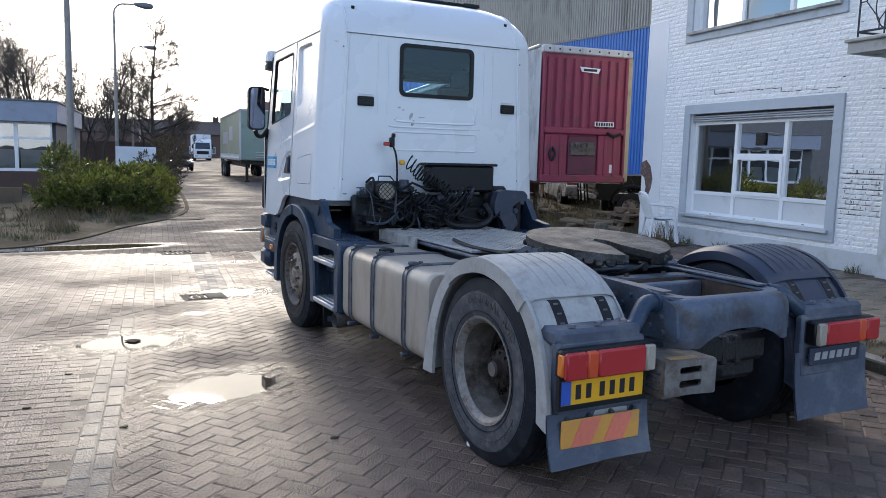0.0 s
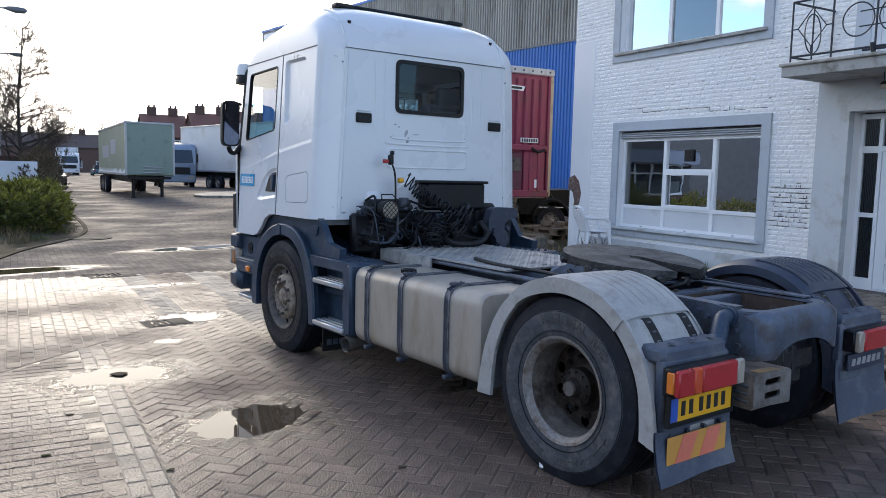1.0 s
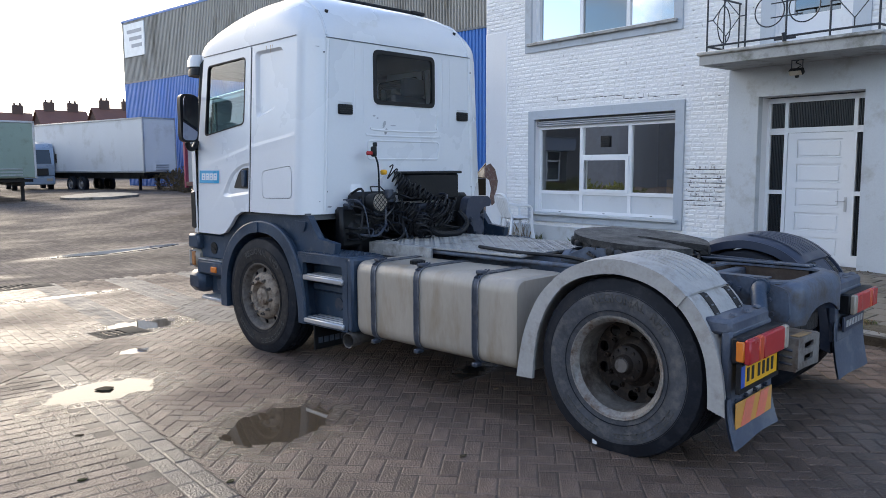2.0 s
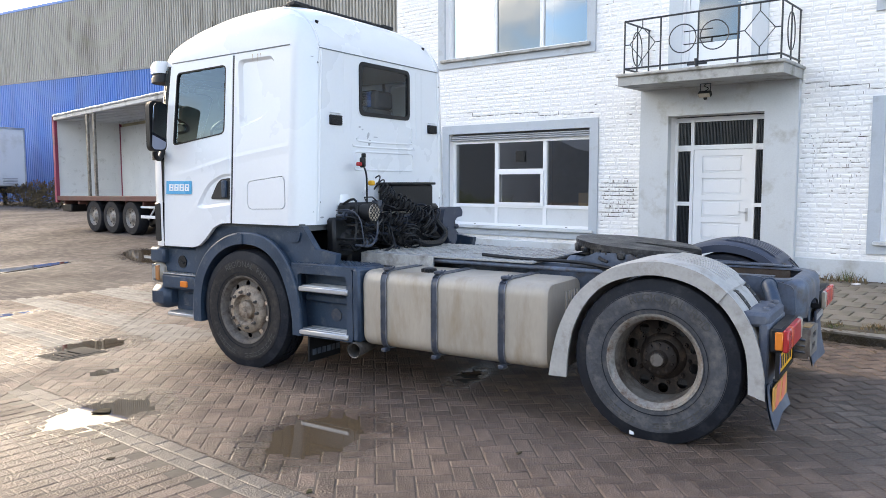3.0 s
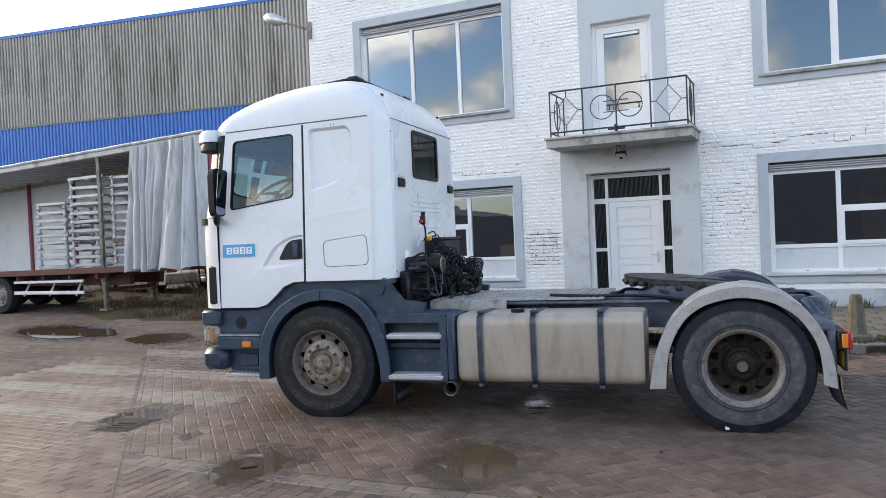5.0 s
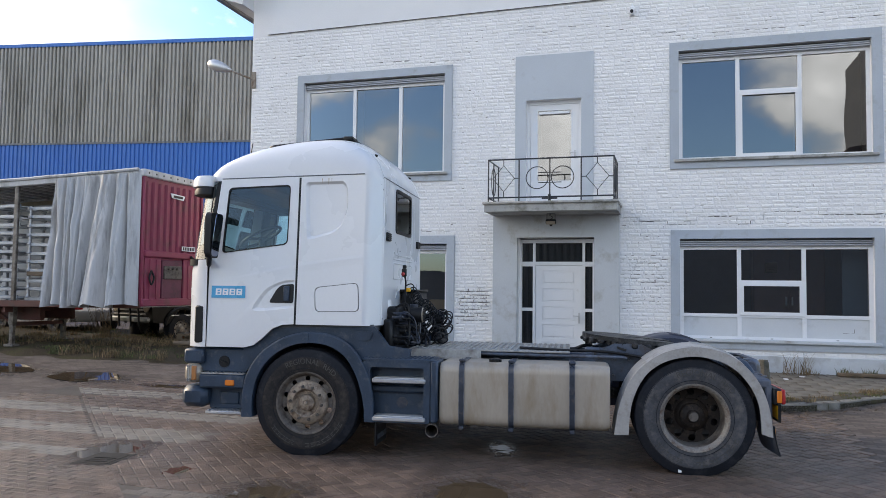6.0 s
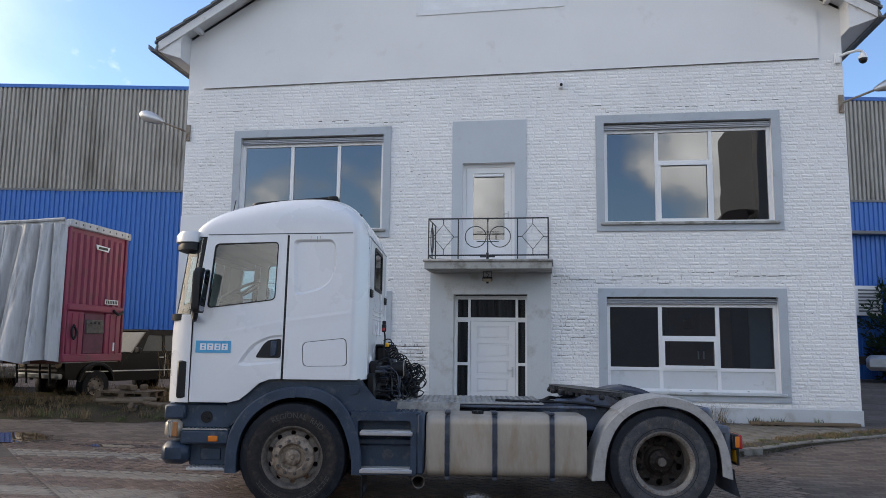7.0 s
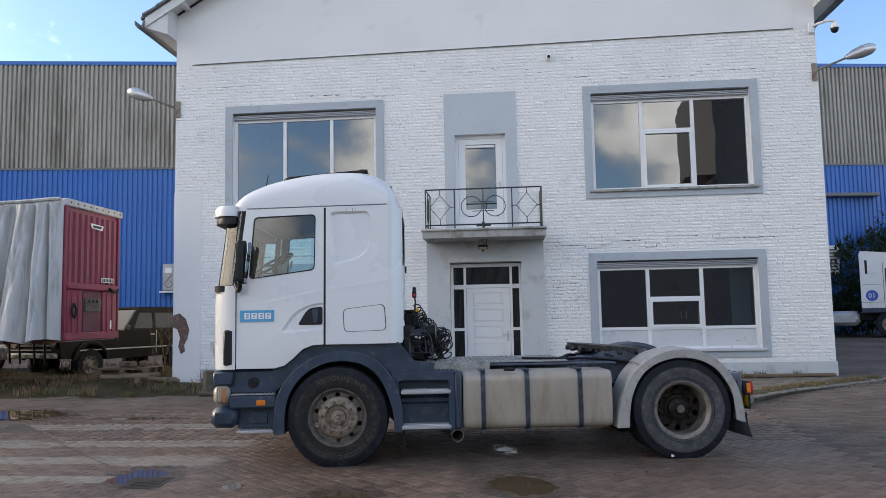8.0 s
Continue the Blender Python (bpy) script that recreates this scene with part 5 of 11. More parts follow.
for x, z in ((-0.925, 1.46), (-0.925, 2.62), (0.925, 1.46), (0.91, 2.60)):
    bm = BM()
    cyl(bm, (x, YB + 0.001, z), (x, YB - 0.005, z), 0.008, n=8)
    T("plug", bm, M_SHUT, "", back)

# roof
HP = [(2.945, 2.745), (2.962, 2.83), (3.02, 2.95), (3.13, 3.075), (3.28, 3.155), (3.5, 3.185), (3.9, 3.165), (4.3, 3.085), (4.55, 2.985), (4.68, 2.89), (4.735, 2.80), (4.75, 2.72)]
HS = spline(HP, 4)


def roof_w(y):
    w = W - lean(2.72) - 0.005
    w -= corner_in(y)
    if y > 4.55:
        k = min(1, (y - 4.55) / 0.21)
        w -= 0.12 * (1 - math.sqrt(max(0, 1 - k * k)))
    return w


bm = BM()
rows = []
for y, h in HS:
    w, row = roof_w(y), []
    for j in range(33):
        t = -1 + 2 * j / 32
        x = math.copysign(1 - (1 - abs(t)) ** 2.6, t)
        z = 2.70 + max(0.0, h - 2.70) * (max(0, 1 - abs(x) ** 5.6)) ** (1 / 3.0)
        row.append(bm.verts.new((x * w, y, z)))
    rows.append(row)
for a, b in zip(rows, rows[1:]):
    for j in range(32):
        bm.faces.new((a[j], a[j + 1], b[j + 1], b[j]))
roofp = T("cab_roof", bm, M_WHITE, smooth=60)
bm = BM()
# The grey bead across the back stands in for the seam's thin shadow
sweep(bm, [(-0.90, YB - 0.003, 2.745), (0.90, YB - 0.003, 2.745)], 0.0045, 6)
for s in (-1, 1):
    sweep(bm, [(s * (roof_w(y) + 0.001), y, 2.722 + 0.034 * (4.58 - y) / 1.5) for y in np.linspace(3.09, 4.58, 10)], 0.0055, 5)
T("roof_seam", bm, M_SHUT, "", roofp)
# roof hatch rim
bm = BM()
def roofz(x, y):
    for (ya, ha), (yb, hb) in zip(HS, HS[1:]):
        if ya <= y <= yb:
            h = ha + (hb - ha) * (y - ya) / (yb - ya)
            return 2.70 + (h - 2.70) * max(0, 1 - abs(x / roof_w(y)) ** 5.6) ** (1 / 3.0)
    return 2.72
hp = [(x, y, roofz(x, y) + 0.018) for x, y in rounded(rect(-0.72, 0.58, 3.34, 4.25), 0.08)]
sweep(bm, hp, 0.016, 6, True)
for x in (-0.70, 0.56):
    box(bm, (x, 3.36, roofz(x, 3.36) + 0.018), (0.18, 0.10, 0.035), 0.014)
T("roof_hatch_rim", bm, M_BLACK, "dark roof hatch rim", roofp)
for s in (-1, 1):
    bm = BM()
    sweep(bm, [(s * 0.885, y, roofz(0.885, y) + 0.001) for y in np.linspace(2.955, 3.36, 16)], 0.011, 8)
    T("roof_groove", bm, M_WHITE, "", roofp)
    bm = BM()
    cyl(bm, (s * 0.80, 3.06, roofz(0.80, 3.06) - 0.01), (s * 0.80, 3.05, roofz(0.80, 3.06) + 0.012), 0.016, n=10)
    T("roof_plug", bm, M_BLACK, "", roofp)
bm = BM()
sweep(bm, [(-0.72, 4.45, roofz(-0.72, 4.45)), (-0.74, 4.42, roofz(-0.72, 4.45) + 0.13)], 0.005, 5)
T("antenna", bm, M_BLACK, "", roofp)
# front: lower panel, windscreen, visor
bm = BM()
span(bm, -(W - 0.26), W - 0.26, 4.90, 4.945, 1.03, 1.88, 0.01)
T("front_panel", bm, M_WHITE)
bm = BM()
rowsA = []
for b in (0, 0.5, 1):
    z, yf, w = 1.90 + 0.79 * b, 4.925 - 0.09 * b, W - 0.03 - 0.055 * 0.8 * b
    pts = [(-w, yf - 0.21), (-w + 0.06, yf - 0.10), (-w + 0.22, yf - 0.015), (0, yf), (w - 0.22, yf - 0.015), (w - 0.06, yf - 0.10), (w, yf - 0.21)]
    rowsA.append([bm.verts.new((x, y, z)) for x, y in spline(pts, 3)])
for a, b in zip(rowsA, rowsA[1:]):
    for j in range(len(a) - 1):
        bm.faces.new((a[j], a[j + 1], b[j + 1], b[j]))
T("windscreen", bm, M_GLASS).visible_shadow = False
bm = BM()
plate(bm, rounded([(-W + 0.03, 4.60), (W - 0.03, 4.60), (W - 0.03, 4.93), (-W + 0.03, 4.93)], 0.24, 8), [], 1.84, 1.905, lambda u, v, d: (u, v, d))
T("scuttle", bm, M_BLACK)
for nm, m, z0, z1, y1 in (("visor_top", M_WHITE, 2.645, 2.755, 4.955), ("visor_lower", M_BLACK, 2.562, 2.647, 4.93)):
    bm = BM()
    outl = rounded([(-W + 0.03, 4.68), (W - 0.03, 4.68), (W - 0.03, 4.84), (W - 0.16, y1), (-W + 0.16, y1), (-W + 0.03, 4.84)], 0.10)
    ring0, ring1, ring2 = ([bm.verts.new((x * k, 4.68 + (y - 4.68) * k2, z)) for x, y in outl] for k, k2, z in ((1, 1, z0), (1, 1, z1 - 0.04), (0.985, 0.90, z1)))
    for a, b in ((ring0, ring1), (ring1, ring2)):
        for k in range(len(outl)):
            bm.faces.new((a[k], a[(k + 1) % len(outl)], b[(k + 1) % len(outl)], b[k]))
    bm.faces.new(ring2)
    bm.faces.new(ring0)
    T(nm, bm, m, "white sun visor" if m is M_WHITE else "dark smoked sun visor")

# inside the cab
bm = BM()
span(bm, -W + 0.06, W - 0.06, YB + 0.04, 4.66, 1.22, 1.28)
T("cab_floor", bm, M_DARK)
bm = BM()
span(bm, -W + 0.1, W - 0.1, 4.30, 4.68, 1.28, 1.93, 0.06)
box(bm, (-0.55, 4.22, 1.93), (0.5, 0.3, 0.2), 0.05)
T("dashboard", bm, M_BLACK)
for x in (-0.55, 0.55):
    bm = BM()
    box(bm, (x, 3.72, 1.70), (0.5, 0.5, 0.14), 0.05)
    seat = T("seat", bm, M_SEAT, "grey cloth driver seat" if x < 0 else "grey cloth passenger seat")
    bm = BM()
    box(bm, (x, 3.46, 2.06), (0.48, 0.14, 0.66), 0.06, Matrix.Rotation(radians(-8), 3, "X"))
    box(bm, (x, 3.40, 2.46), (0.28, 0.10, 0.18), 0.04)
    T("seat_back", bm, M_SEAT, "", seat)
    bm = BM()
    box(bm, (x, 3.72, 1.45), (0.4, 0.4, 0.36), 0.03)
    T("seat_base", bm, M_BLACK, "", seat)
bm = BM()
sw = Matrix.Translation((-0.52, 4.40, 2.17)) @ Matrix.Rotation(radians(-28), 4, "X")
sweep(bm, [sw @ Vector((0.23 * math.cos(a), 0.23 * math.sin(a), 0)) for a in np.linspace(0, 2 * math.pi, 28, endpoint=False)], 0.016, 8, True)
for a in (0.3, 2.84, 4.71):
    sweep(bm, [sw @ Vector((0, 0, -0.02)), sw @ Vector((0.22 * math.cos(a), 0.22 * math.sin(a), 0))], 0.014, 6)
sweep(bm, [sw @ Vector((0, 0, 0)), (-0.55, 4.35, 1.75)], 0.03, 8)
T("steering_wheel", bm, M_BLACK)
bm = BM()
span(bm, -W + 0.32, W - 0.32, YB + 0.035, YB + 0.06, 1.28, 2.18)
span(bm, -W + 0.22, W - 0.22, YB + 0.08, 3.40, 1.28, 1.62, 0.04)
T("bunk", bm, M_TRIM)
# Headliner and front block added to darken the view through the cab glass
bm = BM()
span(bm, -W + 0.16, W - 0.16, 3.0, 4.58, 2.695, 2.715)
T("headliner", bm, M_TRIM, "dark grey headliner added to dim the cab")
bm = BM()
span(bm, -W + 0.12, W - 0.12, 4.30, 4.66, 2.62, 2.76, 0.05)
T("overhead_shelf", bm, M_TRIM)

M_HEADO = mat("amber_marker", (0.42, 0.17, 0.06), 0.3, var=0.15, bump=0.05)
# front bumper, lights and corner step
bm = BM()
for s in (-1, 1):
    span(bm, s * 0.75, s * (W - 0.07), 4.24, 4.86, 0.76, 1.03, 0.03)
span(bm, -0.8, 0.8, 4.5, 4.93, 0.45, 1.03, 0.03)
bump = T("bumper", bm, M_PLAST, "dark blue-grey plastic bumper")
for s in (-1, 1):
    bm = BM()
    span(bm, s * 0.7, s * (W - 0.004), 4.25, 4.74, 0.625, 0.765, 0.02)
    T("bumper_ledge", bm, M_PLAST, "", bump)
    bm = BM()
    span(bm, s * 0.9, s * (W - 0.008), 4.27, 4.72, 0.764, 0.776, 0.003)
    for k in range(10):
        span(bm, s * 0.92, s * (W - 0.012), 4.29 + k * 0.042, 4.30 + k * 0.042, 0.776, 0.782)
    T("ledge_tread", bm, M_CHECK, "dusty metal tread on the bumper ledge", bump)
    bm = BM()
    span(bm, s * 0.7, s * (W + 0.0), 4.66, 4.93, 0.43, 0.645, 0.075)
    span(bm, s * 0.7, s * (W - 0.13), 4.27, 4.68, 0.41, 0.64, 0.01)
    span(bm, s * (W - 0.14), s * (W - 0.115), 4.36, 4.56, 0.46, 0.58, 0.02)
    T("bumper_corner", bm, M_PLAST, "", bump)
    bm = BM()
    span(bm, s * 0.75, s * (W + 0.002), 4.735, 4.905, 0.675, 0.865, 0.045)
    hl_ = T("headlight", bm, M_CLEAR, "pale headlight lens", bump)
    bm = BM()
    span(bm, s * (W - 0.02), s * (W + 0.005), 4.765, 4.815, 0.70, 0.84, 0.01)
    T("side_marker", bm, M_HEADO, "amber marker behind the lens", hl_)
    bm = BM()
    for q in range(3):
        span(bm, s * (W - 0.02), s * (W + 0.004), 4.825 + 0.016 * q, 4.829 + 0.016 * q, 0.69, 0.85)
    T("lens_rib", bm, M_ALU, "", hl_)
    bm = BM()
    span(bm, s * 0.8, s * (W - 0.01), 4.70, 4.91, 0.865, 1.01, 0.02)
    T("bumper_cap", bm, M_PLAST, "", bump)
    bm = BM()
    span(bm, s * (W - 0.02), s * (W + 0.012), 4.36, 4.455, 0.655, 0.712, 0.008)
    T("indicator", bm, M_ORANGE, "orange side indicator", bump)
    bm = BM()
    cyl(bm, (s * (W - 0.08), 4.50, 0.885), (s * (W - 0.062), 4.50, 0.885), 0.058, n=20)
    box(bm, (s * (W - 0.058), 4.50, 0.885), (0.012, 0.07, 0.018), 0.004, Matrix.Rotation(radians(20), 3, "X"))
    T("filler_cap", bm, M_BLACK, "", bump)
    bm = BM()
    span(bm, s * 0.85, s * (W + 0.0), 4.28, 4.66, 0.375, 0.405, 0.006)
    for k in range(9):
        span(bm, s * 0.87, s * (W - 0.005), 4.30 + k * 0.04, 4.318 + k * 0.04, 0.405, 0.415)
    T("corner_step", bm, M_ALU, "aluminium corner step", bump)

# front wheel arches
ARC = spline([(4.265, 0.36), (4.262, 0.55), (4.225, 0.76), (4.10, 0.96), (3.93, 1.09), (3.74, 1.165), (3.52, 1.185), (3.32, 1.145), (3.17, 1.05), (3.06, 0.90), (2.985, 0.72), (2.955, 0.52), (2.955, 0.36)], 4)
INN = spline([(4.165, 0.36), (4.165, 0.55), (4.12, 0.75), (4.01, 0.92), (3.86, 1.03), (3.70, 1.085), (3.54, 1.095), (3.38, 1.065), (3.24, 0.98), (3.14, 0.84), (3.07, 0.66), (3.035, 0.50), (3.03, 0.36)], 4)
for s in (-1, 1):
    bm = BM()
    plate(bm, ARC + INN[::-1], [], -0.05, 0.012, lambda u, v, d: (s * (W + d), u, v))
    m = len(INN)
    grid(bm, lambda a, b: (s * (W - 0.02 - 0.55 * b), *INN[round(a * (m - 1))]), m - 1, 1)
    sweep(bm, [(s * (W - 0.004), u, v) for u, v in ARC], 0.016, 8)
    fen = T("front_fender", bm, M_PLAST, "dark blue-grey front wheel arch")
    bm = BM()
    plate(bm, [(2.96, 1.262), (4.02, 1.232), (4.16, 1.10), (4.30, 1.03), (4.26, 0.80), (4.10, 0.96), (3.93, 1.09), (3.74, 1.165), (3.52, 1.185), (3.32, 1.145), (3.17, 1.05), (3.02, 0.86), (2.62, 0.95), (2.60, 1.05), (2.82, 1.08)], [], -0.12, -0.058, lambda u, v, d: (s * (W + d), u, v))
    T("arch_panel", bm, M_PLAST, "", fen)
    bm = BM()
    plate(bm, rounded([(3.66, 1.19), (3.60, 1.185), (3.60, 1.095), (3.66, 1.09)], 0.01), [], -0.02, 0.022, lambda u, v, d: (s * (W + d), u, v))
    T("arch_clip", bm, M_PLAST, "", fen)
    bm = BM()
    plate(bm, rounded([(2.97, 1.215), (3.15, 1.215), (3.12, 1.13), (3.0, 1.13)], 0.02), [], -0.07, -0.045, lambda u, v, d: (s * (W + d), u, v))
    T("arch_recess", bm, M_PLAST, "", fen)
    # boarding steps
    bm = BM()
    plate(bm, rounded([(2.40, 0.36), (3.00, 0.36), (3.06, 0.94), (2.40, 0.945)], 0.03), [rounded([(2.46, 0.41), (2.955, 0.41), (2.985, 0.88), (2.46, 0.88)], 0.03)], -0.04, 0.0, lambda u, v, d: (s * (W - 0.01 + d), u, v))
    span(bm, s * (W - 0.20), s * (W - 0.17), 2.36, 3.04, 0.36, 0.94)
    span(bm, s * (W - 0.34), s * (W - 0.012), 2.36, 3.06, 0.935, 0.965, 0.01)
    span(bm, s * (W - 0.19), s * (W - 0.12), 2.42, 3.0, 0.63, 0.70, 0.02)
    span(bm, s * (W - 0.34), s * (W - 0.05), 2.44, 3.0, 0.36, 0.385, 0.01)
    st = T("step_box", bm, M_PLAST, "dark blue-grey boarding step box")
    bm = BM()
    cyl(bm, (s * (W - 0.172), 2.70, 0.53), (s * (W - 0.163), 2.70, 0.53), 0.055, n=20)
    T("round_cap", bm, M_STRAP, "", st)
    for z in (0.765, 0.405):
        bm = BM()
        span(bm, s * (W - 0.18), s * (W + 0.012), 2.44, 2.96, z - 0.03, z + 0.012, 0.008)
        for k in range(3):
            span(bm, s * (W - 0.16 + k * 0.05), s * (W - 0.13 + k * 0.05), 2.45, 2.95, z + 0.012, z + 0.018)
        T("step_tread", bm, M_ALU, "aluminium step tread", st)
    bm = BM()
    span(bm, s * (W - 0.36), s * (W - 0.0), 2.325, 2.40, 0.37, 0.955, 0.02)
    T("step_end", bm, M_PLAST, "", st)
    bm = BM()
    for i in range(7):
        for j in range(14):
            box(bm, (s * (W - 0.31 + i * 0.045), 2.42 + j * 0.045, 0.968), (0.03, 0.008, 0.006), 0, Matrix.Rotation(radians(45 if (i + j) % 2 else -45), 3, "Z"))
    T("tread_studs", bm, M_PLAST, "", st)
    bm = BM()
    box(bm, (s * (W - 0.28), 2.94, 0.27), (0.40, 0.02, 0.30), 0.006)
    mf = T("front_mudflap", bm, M_BLACK, "black rubber mud flap with a faded mark")
    bm = BM()
    for k in range(6):
        box(bm, (s * (W - 0.44 + k * 0.06), 2.926, 0.20), (0.045, 0.004, 0.05))
    T("flap_mark", bm, M_CHASSIS, "", mf)


# ---- wheels ----
def tyre(bm, x0, x1, r=0.528, rim=0.288, n=120):
    w, s = abs(x1 - x0), math.copysign(1, x1 - x0)
    prof = [(x0 + s * 0.02, rim), (x0 + s * 0.012, rim + 0.03), (x0, rim + 0.09), (x0 - s * 0.004, rim + 0.13), (x0 + s * 0.003, r - 0.07), (x0 + s * 0.010, r - 0.045), (x0 + s * 0.022, r - 0.012), (x0 + s * 0.045, r)]
    for k in range(1, 4):
        c = x0 + s * (0.045 + (w - 0.09) * k / 4)
        prof += [(c - s * 0.006, r), (c - s * 0.005, r - 0.014), (c + s * 0.005, r - 0.014), (c + s * 0.006, r)]
    prof += [(x0 + s * (w - t), q) for t, q in ((0.045, r), (0.022, r - 0.012), (0.003, r - 0.07), (-0.004, rim + 0.13), (0, rim + 0.09), (0.012, rim + 0.03), (0.02, rim))]
    rings = lathe(bm, prof, n)
    for i in (5, 6, 7, len(prof) - 7, len(prof) - 6):
        for k in range(n):
            if k % 3 == 0:
                v = rings[i][k]
                y, z = v.co.y, v.co.z
                q = math.hypot(y, z)
                v.co.y, v.co.z = y * (q - 0.0035) / q, z * (q - 0.0035) / q
    # raised rings on the sidewall
    for rr in (rim + 0.045, r - 0.085):
        sweep(bm, [(x0 - s * 0.002, rr * math.cos(a), rr * math.sin(a)) for a in np.linspace(0, 2 * math.pi, 72, endpoint=False)], 0.003, 4, True)
    return bm


M_DUSTY = mat("dusty_tyre_rubber", (0.064, 0.067, 0.075), 0.85, spec=0.25, var=0.4, scale=7, bump=0.6, dirt=(0.132, 0.126, 0.117), dirt_amount=0.46, dirt_scale=12)
M_DUSTF = mat("brown_tyre_dust", (0.026, 0.024, 0.024), 0.85, spec=0.25, var=0.4, scale=7, bump=0.6, dirt=(0.062, 0.053, 0.045), dirt_amount=0.42, dirt_scale=12)
M_TMARK = mat("tyre_sidewall_mark", (0.055, 0.053, 0.051), 0.8, var=0.35, bump=0.3)


def sidewall_marks(bm, x, s, a0, a1, n, r0=0.405, h=0.042):
    for k in range(n):
        a = radians(a0 + (a1 - a0) * (k + 0.5) / n)
        rot = Matrix.Rotation(a, 3, "X")
        wdt = radians(abs(a1 - a0)) / n * r0 * 0.72
        c = rot @ Vector((x - s * 0.0045, r0, 0))
        for part_ in range(3):
            off = rot @ Vector((0, h * (part_ - 1) * 0.42, (0.0 if part_ != 1 else -wdt * 0.25) * (1 if k % 2 else -1)))
            box(bm, c + off, (0.004, h * 0.20, wdt * (1.0 if part_ != 1 else 0.4)), 0, rot)


def lettering(word, size, fn, name, m, parent, depth=0.004):
    """Raised letters from the built-in font, put in space by fn(u, v, d)."""
    cu = bpy.data.curves.new(name, "FONT")
    cu.body, cu.size, cu.extrude, cu.align_x, cu.resolution_u = word, size, depth, "CENTER", 2
    tmp = bpy.data.objects.new(name, cu)
    scene.collection.objects.link(tmp)
    me = bpy.data.meshes.new_from_object(tmp.evaluated_get(bpy.context.evaluated_depsgraph_get()))
    bpy.data.objects.remove(tmp)
    for v in me.vertices:
        v.co = fn(v.co.x, v.co.y, v.co.z)
    me.materials.clear()
    me.materials.append(m)
    ob = new(name, me)
    ob.parent = parent
    return ob


M_BARREL = mat("stained_grey_barrel", (0.17, 0.15, 0.13), 0.6, 0.15, var=0.5, scale=8, bump=0.5, dirt=(0.045, 0.030, 0.022), dirt_amount=0.56, dirt_scale=7)
M_HUBF = mat("pale_rusty_hub", (0.27, 0.215, 0.165), 0.65, 0.1, var=0.45, scale=14, bump=0.7, dirt=(0.075, 0.04, 0.026), dirt_amount=0.5, dirt_scale=16)
M_DISC = mat("dirty_grey_disc", (0.115, 0.10, 0.088), 0.65, 0.1, var=0.4, scale=12, bump=0.6, dirt=(0.04, 0.026, 0.019), dirt_amount=0.5, dirt_scale=14)


